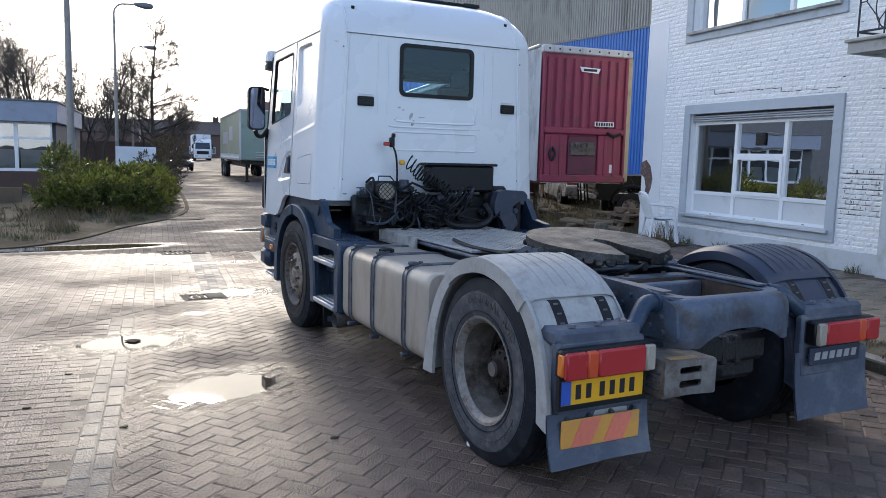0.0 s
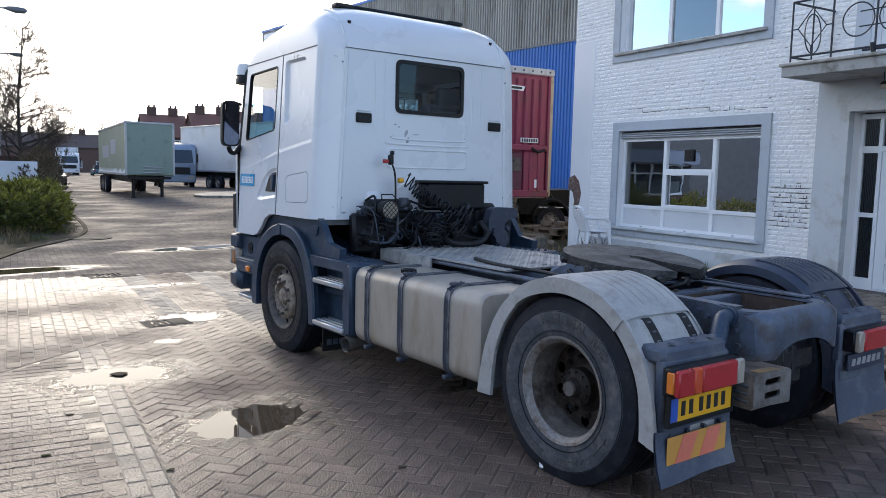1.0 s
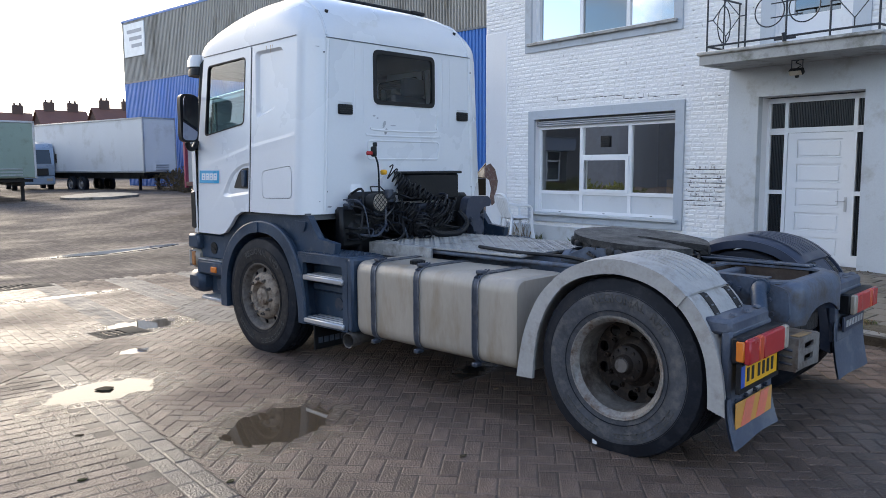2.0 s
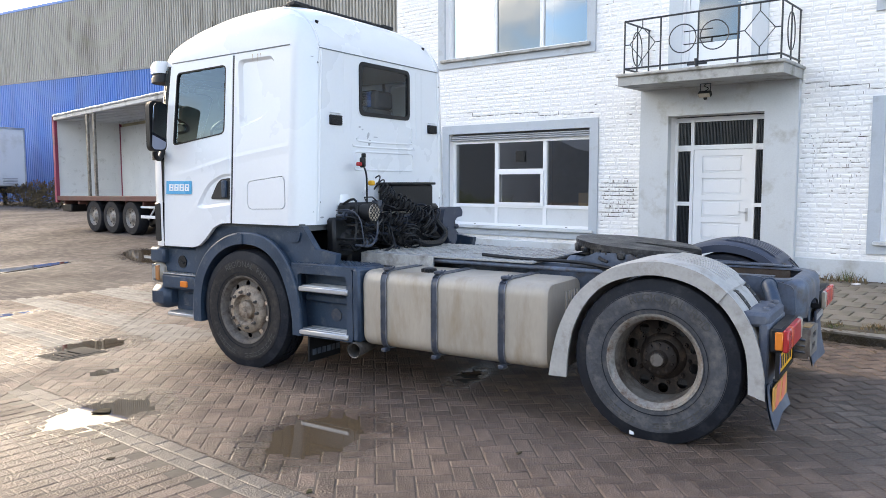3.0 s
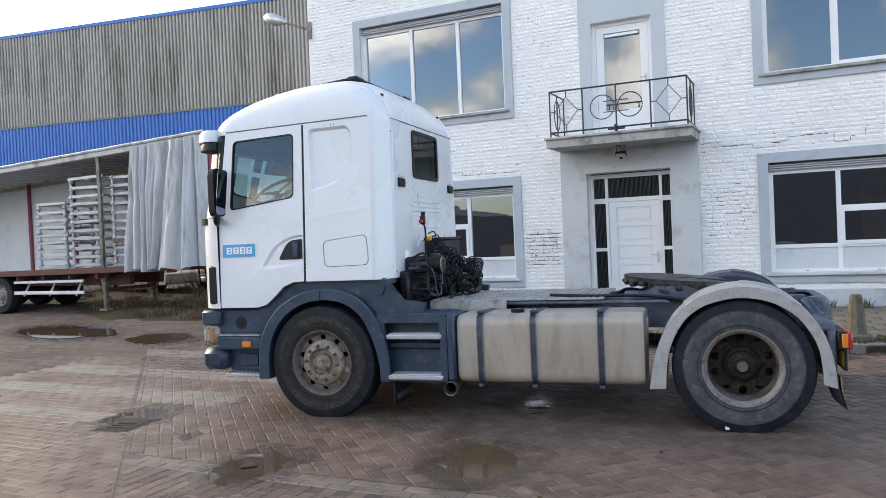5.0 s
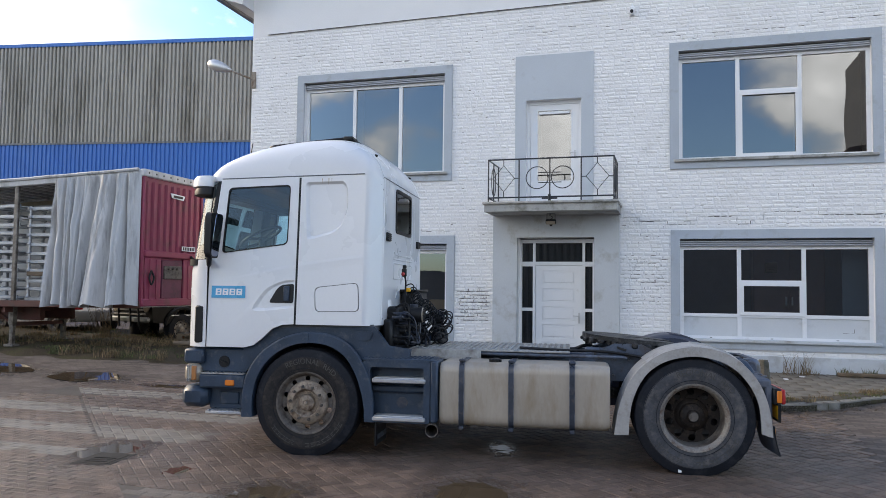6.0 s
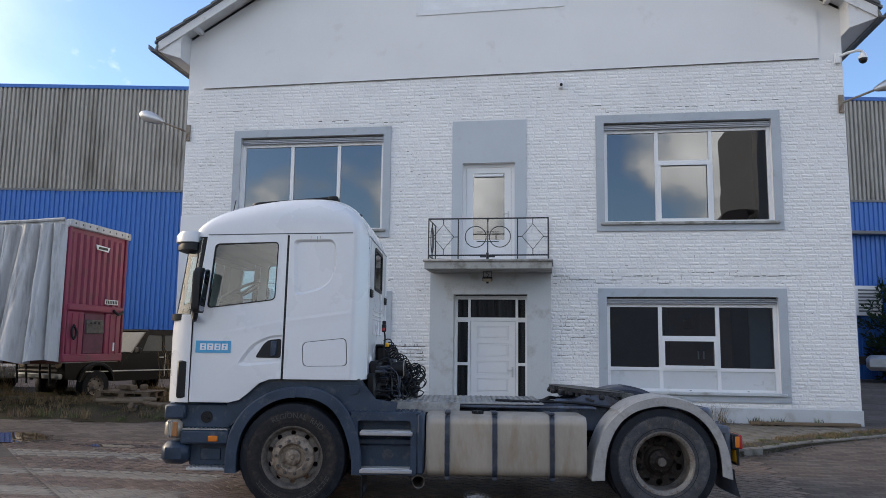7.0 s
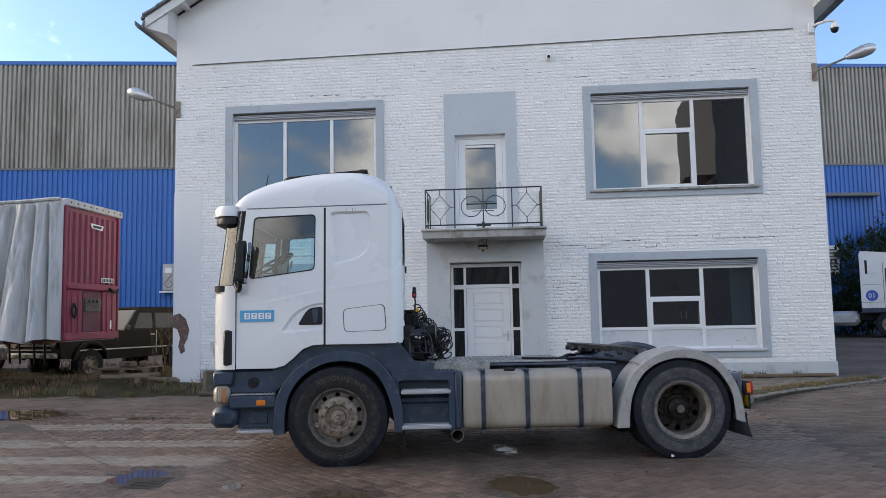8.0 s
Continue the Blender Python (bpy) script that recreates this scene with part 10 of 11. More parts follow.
def shrub(name, label, lumps, n, size, m, seed, stems=True, loc=(0, 0, 0)):
    """A bush of many single leaves over uneven lumps (x, y, z, rx, ry, rz)."""
    rnd = random.Random(seed)
    th = empty(name, label, "bush", loc)
    if stems:
        bm = BM()
        for x, y, z, rx, ry, rz in lumps:
            for _ in range(7):
                a = rnd.uniform(0, 6.28)
                sweep(bm, [(x + 0.2 * rx * math.cos(a), y + 0.2 * ry * math.sin(a), -0.05), (x + 0.5 * rx * math.cos(a), y + 0.5 * ry * math.sin(a), z), (x + 0.8 * rx * math.cos(a), y + 0.8 * ry * math.sin(a), z + rz * 0.6)], [0.025, 0.015, 0.006], 4, caps=False)
        part("stems", bm, M_BARK, th)
    verts, faces = [], []
    tot = sum(l[3] * l[4] for l in lumps)
    for x, y, z, rx, ry, rz in lumps:
        for _ in range(int(n / 9 * rx * ry / tot)):
            # a sprig: a short shoot with leaves set round it, mostly rising
            d = Vector((rnd.gauss(0, 1), rnd.gauss(0, 1), rnd.gauss(0.3, 1))).normalized()
            bulge = noise.noise(Vector((d.x * 2.6 + x * 1.7, d.y * 2.6 + y * 1.7, d.z * 2.6)))
            if bulge < -0.22 and rnd.random() < 0.75:
                continue
            rad = (1 + 0.55 * bulge) * (1 - 0.45 * rnd.random() ** 2.2)
            p = Vector((x + d.x * rx * rad, y + d.y * ry * rad, max(0.05, z + d.z * rz * rad)))
            axis = (d * 0.8 + Vector((rnd.gauss(0, 0.35), rnd.gauss(0, 0.35), 0.40))).normalized()
            e1 = axis.orthogonal().normalized()
            e2 = axis.cross(e1)
            shoot = size * rnd.uniform(1.0, 2.2)
            for q in range(9):
                a, t = 2.4 * q + rnd.uniform(-0.4, 0.4), (q + 0.5) / 9
                outw = e1 * math.cos(a) + e2 * math.sin(a)
                tip = (outw * (1.05 - 0.75 * t) + axis * (0.35 + 0.9 * t)).normalized()
                side = tip.cross(axis)
                side = side.normalized() if side.length > 1e-3 else e1
                nrm = side.cross(tip)
                s = size * rnd.uniform(0.65, 1.15)
                c = p + axis * shoot * (t - 0.5)
                b = len(verts)
                verts += [c, c + tip * s * 0.5 + side * s * 0.19 + nrm * 0.05 * s, c + tip * s - nrm * 0.10 * s, c + tip * s * 0.5 - side * s * 0.19 + nrm * 0.05 * s]
                faces.append((b, b + 1, b + 2, b + 3))
    me = bpy.data.meshes.new("leaves")
    me.from_pydata([tuple(v) for v in verts], [], faces)
    me.materials.append(m)
    ob = new("leaves", me)
    ob.parent = th
    ob["kind"] = "stuff"
    return th


shrub("laurel_hedge", "dense green laurel bush at the road edge", [(-1.95, 21.2, 0.36, 0.65, 0.8, 0.42), (-1.15, 20.9, 0.44, 0.85, 0.8, 0.50), (-0.30, 21.3, 0.46, 0.8, 0.9, 0.52), (-1.3, 22.4, 0.52, 0.9, 1.0, 0.55), (-0.35, 23.2, 0.55, 0.85, 1.3, 0.60), (-2.20, 23.6, 0.92, 0.50, 0.8, 0.66), (0.0, 25.2, 0.5, 0.75, 1.5, 0.60)], 24000, 0.145, M_LEAF, 3)
shrub("low_bush", "dull green bush beside the office at the road edge", [(-5.0, 22.5, 0.5, 0.9, 0.9, 0.55), (-5.6, 20.8, 0.4, 0.9, 0.9, 0.45)], 5000, 0.11, M_LEAF, 4)
M_THICK = mat("brown_bramble_leaf", (0.085, 0.06, 0.03), 0.8, var=0.3, bump=0, rnd=0.4)
shrub("bramble_thicket", "brown bare bramble thicket along the road", [(0.2, 29, 0.6, 0.7, 2.0, 0.7), (0.3, 34, 0.8, 0.8, 2.6, 0.9), (0.5, 40, 1.0, 0.9, 3.0, 1.1), (0.8, 47, 1.1, 1.0, 3.5, 1.2), (1.0, 55, 1.2, 1.2, 4, 1.3)], 9000, 0.16, M_THICK, 5)
shrub("weed_thicket", "brown dry weeds along the foot of the blue cladding", [(13.9, 36.5, 0.35, 0.7, 2.6, 0.55), (14.3, 41, 0.40, 0.8, 2.6, 0.70), (14.6, 45.2, 0.40, 0.8, 2.0, 0.70)], 9000, 0.15, M_THICK, 9, True, (0, 0, 0.3))
shrub("ivy_tree", "dark green ivy-covered tree beside the warehouse", [(0, 0, 2.0, 1.6, 1.4, 1.7), (0.4, -1.6, 2.6, 1.6, 1.5, 1.9), (-0.2, 0.3, 1.0, 1.3, 1.0, 1.0), (0.5, -3.4, 2.3, 1.6, 1.6, 2.1)], 9000, 0.26, M_LEAF2, 6, True, (26.0, -8.6, 0.5))

LEFT = [(-14, 15.2), (-4, 14.6), (-2.2, 14.3), (-1.3, 15.4), (-0.6, 17.6), (0.5, 20.2), (0.95, 24), (0.95, 34), (1.4, 48), (2.2, 64), (-14, 64)]
soil_sheet("left_verge", LEFT, "earth verge with winter grass along the road", 0.45)
rnd = random.Random(21)
gl = []
while len(gl) < 170:
    x, y = rnd.uniform(-6, 0.6), rnd.uniform(14.8, 22)
    if inside((x, y), LEFT):
        gl.append((x, y, 0.05, rnd.uniform(0.15, 0.35)))
tufts("verge_grass", "short green grass on the road verge", gl[:110], 0.10, M_GRASS, 55, 22)
tufts("verge_straw", "dry grass stalks at the foot of the hedge", gl[110:], 0.28, M_STRAW, 45, 23)
bm = BM()
kp = spline([(-14, 15.0), (-4, 14.4), (-2.2, 14.1), (-1.15, 15.3), (-0.45, 17.5), (0.65, 20.2), (1.1, 24), (1.1, 34)], 6)
plate(bm, kp + [(x - 0.1, y + 0.08) for x, y in kp[::-1]], [], -0.1, 0.022, lambda u, v, d: (u, v, d))
tagged(part("verge_kerb", bm, M_SOIL), "low worn concrete kerb of the road verge", "kerb", kind="structure")


# ---- street lamps ----
M_POST = mat("weathered_grey_lamp_post", (0.27, 0.255, 0.235), 0.6, 0.1, var=0.2, scale=3, bump=0.2, dirt=(0.15, 0.13, 0.11), dirt_amount=0.4, dirt_scale=3)
def street_lamp(x, y, h, arm, r):
    th = empty("street_lamp", "tall tapered grey street lamp beside the road", "street lamp", (x, y, 0), 0, "street lamps")
    bm = BM()
    pts = [(0, 0, 0), (0, 0, h * 0.3), (0, 0, h - 0.5)]
    rs = [r, r * 0.8, r * 0.45]
    for k in range(1, 8):
        a = k / 7 * math.pi / 2
        pts.append((arm * 0.45 * (1 - math.cos(a)), 0, h - 0.5 + 0.5 * math.sin(a)))
        rs.append(r * 0.4)
    pts.append((arm, 0, h + 0.03))
    rs.append(r * 0.35)
    sweep(bm, pts, rs, 12)
    cyl(bm, (0, 0, 0), (0, 0, 1.1), r * 1.25, r * 1.2, 12)
    part("mast", bm, M_POST, th)
    bm = BM()
    sweep(bm, [(arm - 0.1, 0, h + 0.03), (arm + 0.05, 0, h + 0.03), (arm + 0.4, 0, h), (arm + 0.75, 0, h - 0.01), (arm + 0.85, 0, h)], [0.04, 0.10, 0.16, 0.13, 0.03], 12)
    part("lantern", bm, M_SHUT, th)


street_lamp(-2.11, 25.0, 9.4, 1.2, 0.125)
street_lamp(-1.64, 42.0, 8.75, 1.0, 0.11)
street_lamp(-1.47, 63.0, 9.25, 1.0, 0.11)
street_lamp(-1.5, 90.0, 9.4, 1.0, 0.11)

# ---- small office at the left ----
M_FASC = mat("blue_grey_fascia", (0.26, 0.30, 0.38), 0.6, var=0.08, bump=0.1, dirt=(0.2, 0.2, 0.22), dirt_amount=0.3)
M_RBRICK = mat("brown_red_brickwork", (0.085, 0.050, 0.040), 0.8, var=0.2, bump=0.5, rnd=0.15)
off = empty("site_office", "low flat-roofed office with white window frames and brick base", "building", kind="structure")
OX0, OX1, OY0 = -13.0, -3.08, 30.0
bm = BM()
span(bm, OX0, OX1, OY0, OY0 + 9, -0.1, 0.80)
part("base_wall", bm, M_RBRICK, off, "brown brick base wall")
bm = BM()
span(bm, OX0, OX1, OY0 + 0.25, OY0 + 9, 0.80, 2.49)
part("rear_wall", bm, M_TRIM, off)
bm = BM()
span(bm, OX0 - 0.1, OX1 + 0.1, OY0 - 0.25, OY0 + 9.1, 2.49, 3.19, 0.02)
part("fascia", bm, M_FASC, off, "blue-grey flat roof fascia")
bm = BM()
span(bm, OX0 - 0.15, OX1 + 0.15, OY0 - 0.3, OY0 + 9.15, 3.19, 3.25, 0.01)
part("roof_edge", bm, M_SHUT, off)
nb = 8
for k in range(nb):
    x0, x1 = OX1 - 0.1 - (k + 1) * 1.12, OX1 - 0.1 - k * 1.12
    win = new("window")
    win.parent = off
    bm = BM()
    plate(bm, rect(x0, x1, 0.80, 2.49), [rect(x0 + 0.06, x1 - 0.06, 0.9, 1.9), rect(x0 + 0.06, x1 - 0.06, 1.98, 2.42)], OY0, OY0 + 0.08, lambda u, v, d: (u, d, v))
    part("frame", bm, M_UPVC, win)
    for z0, z1 in ((0.9, 1.9), (1.98, 2.42)):
        bm = BM()
        bm.faces.new([bm.verts.new((u, OY0 + 0.05, v)) for u, v in ((x0 + 0.06, z0), (x1 - 0.06, z0), (x1 - 0.06, z1), (x0 + 0.06, z1))])
        part("pane", bm, M_WGLASS, win)
    bm = BM()
    span(bm, x0 + 0.1, x1 - 0.1, OY0 + 0.15, OY0 + 0.17, 0.9, 1.55)
    part("blind", bm, M_LOGOW, win)
bm = BM()
span(bm, -4.8, -3.4, 24.6, 24.7, 0.05, 0.5, 0.01)
tagged(part("low_board", bm, M_WOOD), "low wooden board among the bushes by the office", "board")
bm = BM()
span(bm, -1.3, 0.2, 33.0, 33.08, 1.0, 1.75, 0.01)
for x in (-1.2, 0.1):
    span(bm, x - 0.03, x + 0.03, 33.02, 33.06, 0, 1.0)
tagged(part("road_sign", bm, M_LOGOW), "small pale notice board standing behind the hedge", "sign")

# ---- distant brick buildings ----
M_RTILE = mat("orange_red_roof_tile", (0.16, 0.068, 0.050), 0.75, var=0.2, scale=1, bump=0.3, dirt=(0.12, 0.06, 0.05), dirt_amount=0.4, dirt_scale=0.5)
M_DTILE = mat("brown_roof_tile", (0.07, 0.05, 0.045), 0.8, var=0.2, scale=1, bump=0.3)


def house_block(name, label, x0, x1, y, depth, eave, ridge, roof_m, n_win, chim, rz=0.0):
    th = empty(name, label, "building", (x0, y, 0), rz, "distant houses", "structure")
    L_ = x1 - x0
    bm = BM()
    plate(bm, [(0, -0.2), (depth, -0.2), (depth, eave), (depth / 2, ridge - 0.1), (0, eave)], [], 0, L_, lambda u, v, d: (d, u, v))
    part("wall", bm, M_RBRICK, th, "brown brick walls")
    bm = BM()
    for sg in (0, 1):
        def slope(u, v, d, sg=sg):
            t = u
            yy = depth / 2 + (1 if sg else -1) * (depth / 2 + 0.3) * t
            return (v, yy, ridge - (ridge - eave + 0.1) * t + d)
        plate(bm, rect(0, 1, -0.2, L_ + 0.2), [], 0, 0.12, slope)
    rf = part("roof", bm, roof_m, th)
    for k in range(chim):
        bm = BM()
        cx_ = L_ * (k + 0.5) / chim
        box(bm, (cx_, depth / 2, ridge + 0.35), (1.1, 0.6, 1.3), 0.03)
        for q in (-0.3, 0.3):
            cyl(bm, (cx_ + q, depth / 2, ridge + 1.0), (cx_ + q, depth / 2, ridge + 1.3), 0.12, 0.1, 8)
        part("chimney", bm, M_RBRICK, rf)
    for k in range(n_win):
        for z0 in ((1.0, 3.6) if eave > 5 else (1.0,)):
            if z0 + 1.3 > eave:
                continue
            w = new("window")
            w.parent = th
            cx_ = L_ * (k + 0.5) / n_win
            bm = BM()
            plate(bm, rect(cx_ - 0.6, cx_ + 0.6, z0, z0 + 1.3), [rect(cx_ - 0.52, cx_ - 0.04, z0 + 0.08, z0 + 1.22), rect(cx_ + 0.04, cx_ + 0.52, z0 + 0.08, z0 + 1.22)], -0.06, 0.0, lambda u, v, d: (u, d, v))
            part("frame", bm, M_UPVC, w)
            bm = BM()
            bm.faces.new([bm.verts.new((u, -0.02, v)) for u, v in ((cx_ - 0.52, z0 + 0.08), (cx_ + 0.52, z0 + 0.08), (cx_ + 0.52, z0 + 1.22), (cx_ - 0.52, z0 + 1.22))])
            part("pane", bm, M_DARK, w)


house_block("brick_terrace", "long dark brick terrace across the end of the road", -26, 15, 150, 9, 4.6, 7.0, M_DTILE, 12, 5)
for k in range(6):
    house_block("row_house", "brick row house with an orange-red tiled roof and chimneys", 13.6 + k * 5.2, 18.7 + k * 5.2, 98 - k * 3.2, 8.5, 5.2, 8.0 + 0.25 * k, M_RTILE if k < 3 else M_DTILE, 2, 2)
bm = BM()
span(bm, -13, 0.5, 68, 68.3, 0, 2.2)
tagged(part("garden_wall", bm, M_RBRICK), "dark brick garden wall behind the trees", "wall", kind="structure")
# hall across the street, behind the camera, mirrored in the windows
M_HALL = mat("dark_mirrored_hall", (0.125, 0.135, 0.15), 0.85, var=0.2, bump=0.3)
# Unseen wall, added; its stepped top sets where the windows mirror sky
bm = BM()
plate(bm, [(-70, -0.2), (95, -0.2), (95, 8.5), (60, 9.5), (36, 6.0), (31, 4.0), (25, 3.0), (10, 3.0), (6, 4.5), (4, 5.2), (-3.4, 5.0), (-4.4, 6.8), (-14, 7.4), (-30, 6.0), (-70, 6.0)], [], -40, -30, lambda u, v, d: (d, u, v))
tagged(part("wall_opposite", bm, M_HALL), "plain dark wall added across the street to set the window reflections", "wall", kind="structure")
bm = BM()
span(bm, -48, -35, -26, -10.4, -0.2, 21.0)
tagged(part("tower_opposite", bm, M_HALL), "plain dark tall warehouse block across the street", "building", kind="structure")
bm = BM()
plate(bm, [(-9.49, -0.2), (-6.6, -0.2), (-6.6, 10.2), (-7.9, 11.9), (-9.49, 12.1)], [], -47, -34.5, lambda u, v, d: (d, u, v))
for k in range(24):
    span(bm, -47.0 + k * 0.52, -46.8 + k * 0.52, -10.3, -8.9, 12.0, 12.12)
tagged(part("wing_opposite", bm, M_DTILE), "dark ribbed roof of the lower wing across the street", "building", kind="structure")


# ---- parked lorries and trailers ----
def box_trailer(name, label, x, y, z, rz, L_, W_, z0, z1, m, m_end, axles, legs, prints=False):
    th = empty(name, label, "trailer", (x, y, z), rz, "parked trailers")
    bm = BM()
    span(bm, 0, W_, 0, L_, z0, z1, 0.03)
    body = part("body", bm, m, th)
    bm = BM()
    span(bm, 0.04, W_ - 0.04, -0.03, 0.0, z0 + 0.05, z1 - 0.08, 0.01)
    part("end_panel", bm, m_end, body)
    bm = BM()
    for xx in (0.02, W_ - 0.02):
        span(bm, xx - 0.05, xx + 0.05, -0.05, 0.05, z0, z1 + 0.01, 0.01)
    span(bm, -0.03, W_ + 0.03, -0.05, 0.05, z1 - 0.06, z1 + 0.03, 0.01)
    for xx in (-0.01, W_ + 0.01):
        span(bm, xx - 0.03, xx + 0.03, 0, L_, z1 - 0.08, z1 + 0.02, 0.01)
        span(bm, xx - 0.03, xx + 0.03, 0, L_, z0 - 0.02, z0 + 0.10, 0.01)
    part("edge_profile", bm, M_GALV, body)
    bm = BM()
    for xx in (0.5, W_ - 0.5):
        span(bm, xx - 0.07, xx + 0.07, 0.4, L_ - 0.1, z0 - 0.38, z0)
    span(bm, 0.1, W_ - 0.1, 0.2, 1.2, z0 - 0.18, z0 - 0.05)
    part("underframe", bm, M_BLACK, th)
    for a in axles:
        for s, xx in ((-1, 0.02), (1, W_ - 0.02)):
            road_wheel(th, xx, a, 0.5, 0.5, 0.3, s)
    if legs:
        for xx in (0.45, W_ - 0.45):
            bm = BM()
            span(bm, xx - 0.07, xx + 0.07, legs - 0.07, legs + 0.07, 0.05, z0 - 0.1)
            box(bm, (xx, legs, 0.04), (0.25, 0.3, 0.08), 0.01)
            part("landing_leg", bm, M_BLACK, th)
    bm = BM()
    for k in range(3):
        span(bm, W_ * 0.35, W_ * 0.75, -0.09, -0.03, z0 + 0.12 + 0.14 * k, z0 + 0.17 + 0.14 * k, 0.01)
    part("end_ladder", bm, M_GALV, body)
    if prints:
        for ya, yb, za, zb in ((L_ * 0.55, L_ * 0.80, 0.35, 0.62), (L_ * 0.3, L_ * 0.48, 0.42, 0.72)):
            bm = BM()
            span(bm, -0.012, -0.001, ya, yb, z0 + (z1 - z0) * za, z0 + (z1 - z0) * zb)
            part("side_print", bm, M_GREYTXT, body)
        bm = BM()
        for k in range(24):
            y0 = 0.2 + k * (L_ - 0.4) / 24
            plate(bm, [(y0, z0 + 0.10), (y0 + 0.4, z0 + 0.10), (y0 + 0.2, z0 + 0.32)], [], -0.015, -0.003, lambda u, v, d: (d, u, v))
        part("buckle_row", bm, M_LOGOW, body)
    return th


M_GREENT = mat("pale_green_trailer", (0.20, 0.28, 0.24), 0.5, var=0.08, scale=0.8, bump=0.1, dirt=(0.14, 0.18, 0.15), dirt_amount=0.35)
M_GREENS = mat("olive_green_tarpaulin", (0.24, 0.27, 0.20), 0.6, var=0.08, scale=0.8, bump=0.15, dirt=(0.16, 0.17, 0.13), dirt_amount=0.35)
M_WHITET = mat("dirty_white_trailer", (0.60, 0.62, 0.64), 0.5, var=0.06, scale=0.5, bump=0.1, dirt=(0.42, 0.42, 0.40), dirt_amount=0.35, dirt_scale=0.7)
box_trailer("green_trailer", "pale green box semi-trailer standing on its legs at the road edge", 4.25, 41.0, 0.06, 0, 13.0, 2.28, 1.15, 3.76, M_GREENS, M_GREENT, (9.6, 10.9, 12.2), 0.9, True)
box_trailer("white_trailer", "long dirty white box trailer parked at an angle", 13.15, 46.0, 0.15, 13.5, 12.9, 2.1, 1.25, 4.38, M_WHITET, M_WHITET, (7.2, 8.5), 1.2)


def lorry(x, y, z, rz, m, box_h, label, cargo=True):
    th = empty("lorry", label, "truck", (x, y, z), rz, "parked lorries")
    W_ = 1.22
    bm = BM()
    prof = rounded([(0.25, 0.95), (2.15, 0.95), (2.18, 1.7), (2.0, 2.75), (1.6, 3.05), (0.3, 3.2), (0.25, 3.1)], 0.08, 3)
    plate(bm, prof, [], -W_, W_, lambda u, v, d: (d, u, v))
    cabb = part("cab", bm, m, th)
    bm = BM()
    plate(bm, [(-1.05, 1.75), (1.05, 1.75), (0.98, 2.65), (-0.98, 2.65)], [], 0, 0.02, lambda u, v, d: (u, 2.20 - 0.19 * (v - 1.7) + d, v))
    part("windscreen", bm, M_RIBGL, cabb)
    for s in (-1, 1):
        bm = BM()
        plate(bm, rounded([(1.05, 1.75), (1.95, 1.7), (1.85, 2.5), (1.05, 2.55)], 0.06), [], 0, 0.012, lambda u, v, d: (s * (W_ + d), u, v))
        part("side_window", bm, M_RIBGL, cabb)
        bm = BM()
        box(bm, (s * (W_ + 0.18), 2.05, 2.1), (0.2, 0.1, 0.6), 0.04)
        part("mirror", bm, M_BLACK, cabb)
        bm = BM()
        box(bm, (s * 0.9, 2.2, 0.72), (0.4, 0.1, 0.2), 0.04)
        part("headlight", bm, M_CLEAR, cabb)
        for yy in (1.15, -2.6):
            road_wheel(th, s * (W_ - 0.01), yy, 0.5, 0.5, 0.3, s)
        bm = BM()
        span(bm, s * 0.6, s * (W_ - 0.05), -0.95, 0.15, 0.45, 1.0, 0.16)
        part("side_tank", bm, M_GALV, th)
    bm = BM()
    span(bm, -W_, W_, 1.7, 2.24, 0.40, 0.95, 0.06)
    part("bumper", bm, m, cabb)
    bm = BM()
    span(bm, -0.85, 0.85, 2.2, 2.245, 1.0, 1.45, 0.03)
    part("grille", bm, M_BLACK, cabb)
    bm = BM()
    span(bm, -0.42, 0.42, -3.4, 1.6, 0.65, 0.95)
    part("chassis", bm, M_BLACK, th)
    for s in (-1, 1):
        bm = BM()
        span(bm, s * (W_ - 0.01), s * (W_ + 0.006), 0.42, 0.50, 2.35, 2.85, 0.002)
        part("air_slot", bm, M_BLACK, cabb)
        bm = BM()
        span(bm, s * (W_ - 0.03), s * (W_ + 0.008), 0.24, 2.1, 0.93, 1.10, 0.01)
        part("skirt", bm, M_PLAST, cabb)
        bm = BM()
        for ya, yb, za, zb in ((0.98, 1.0, 1.1, 2.75), (0.25, 2.1, 1.30, 1.312), (0.3, 0.95, 1.95, 1.962)):
            span(bm, s * (W_ - 0.01), s * (W_ + 0.003), ya, yb, za, zb)
        part("panel_joints", bm, M_SHUT, cabb)
    for s in (-1, 1):
        bm = BM()
        cyl(bm, (s * (W_ + 0.002), 0.60, 1.55), (s * (W_ + 0.008), 0.60, 1.55), 0.20, n=20)
        rs_t = part("round_sticker", bm, M_BLUE, cabb, "round dark blue sticker with a white number")
        lettering("01", 0.24, lambda u, v, d: (s * (W_ + 0.010 + d), 0.60 + s * u, 1.47 + v), "sticker_number", M_LOGOW, rs_t, 0.002)["kind"] = "stuff"
    if cargo:
        bm = BM()
        span(bm, -1.25, 1.25, -9.0, 0.1, 1.1, box_h, 0.03)
        part("cargo_box", bm, M_WHITET, th)
        for s in (-1, 1):
            for yy in (-6.8, -5.6):
                road_wheel(th, s * 1.2, yy, 0.5, 0.5, 0.3, s)
    return th


M_LWHITE = mat("white_lorry_paint", (0.68, 0.70, 0.72), 0.35, var=0.04, bump=0.03, dirt=(0.5, 0.5, 0.48), dirt_amount=0.25, coat=0.3)
M_LBLUE = mat("grey_blue_lorry_paint", (0.20, 0.27, 0.36), 0.35, var=0.04, bump=0.03, coat=0.3)
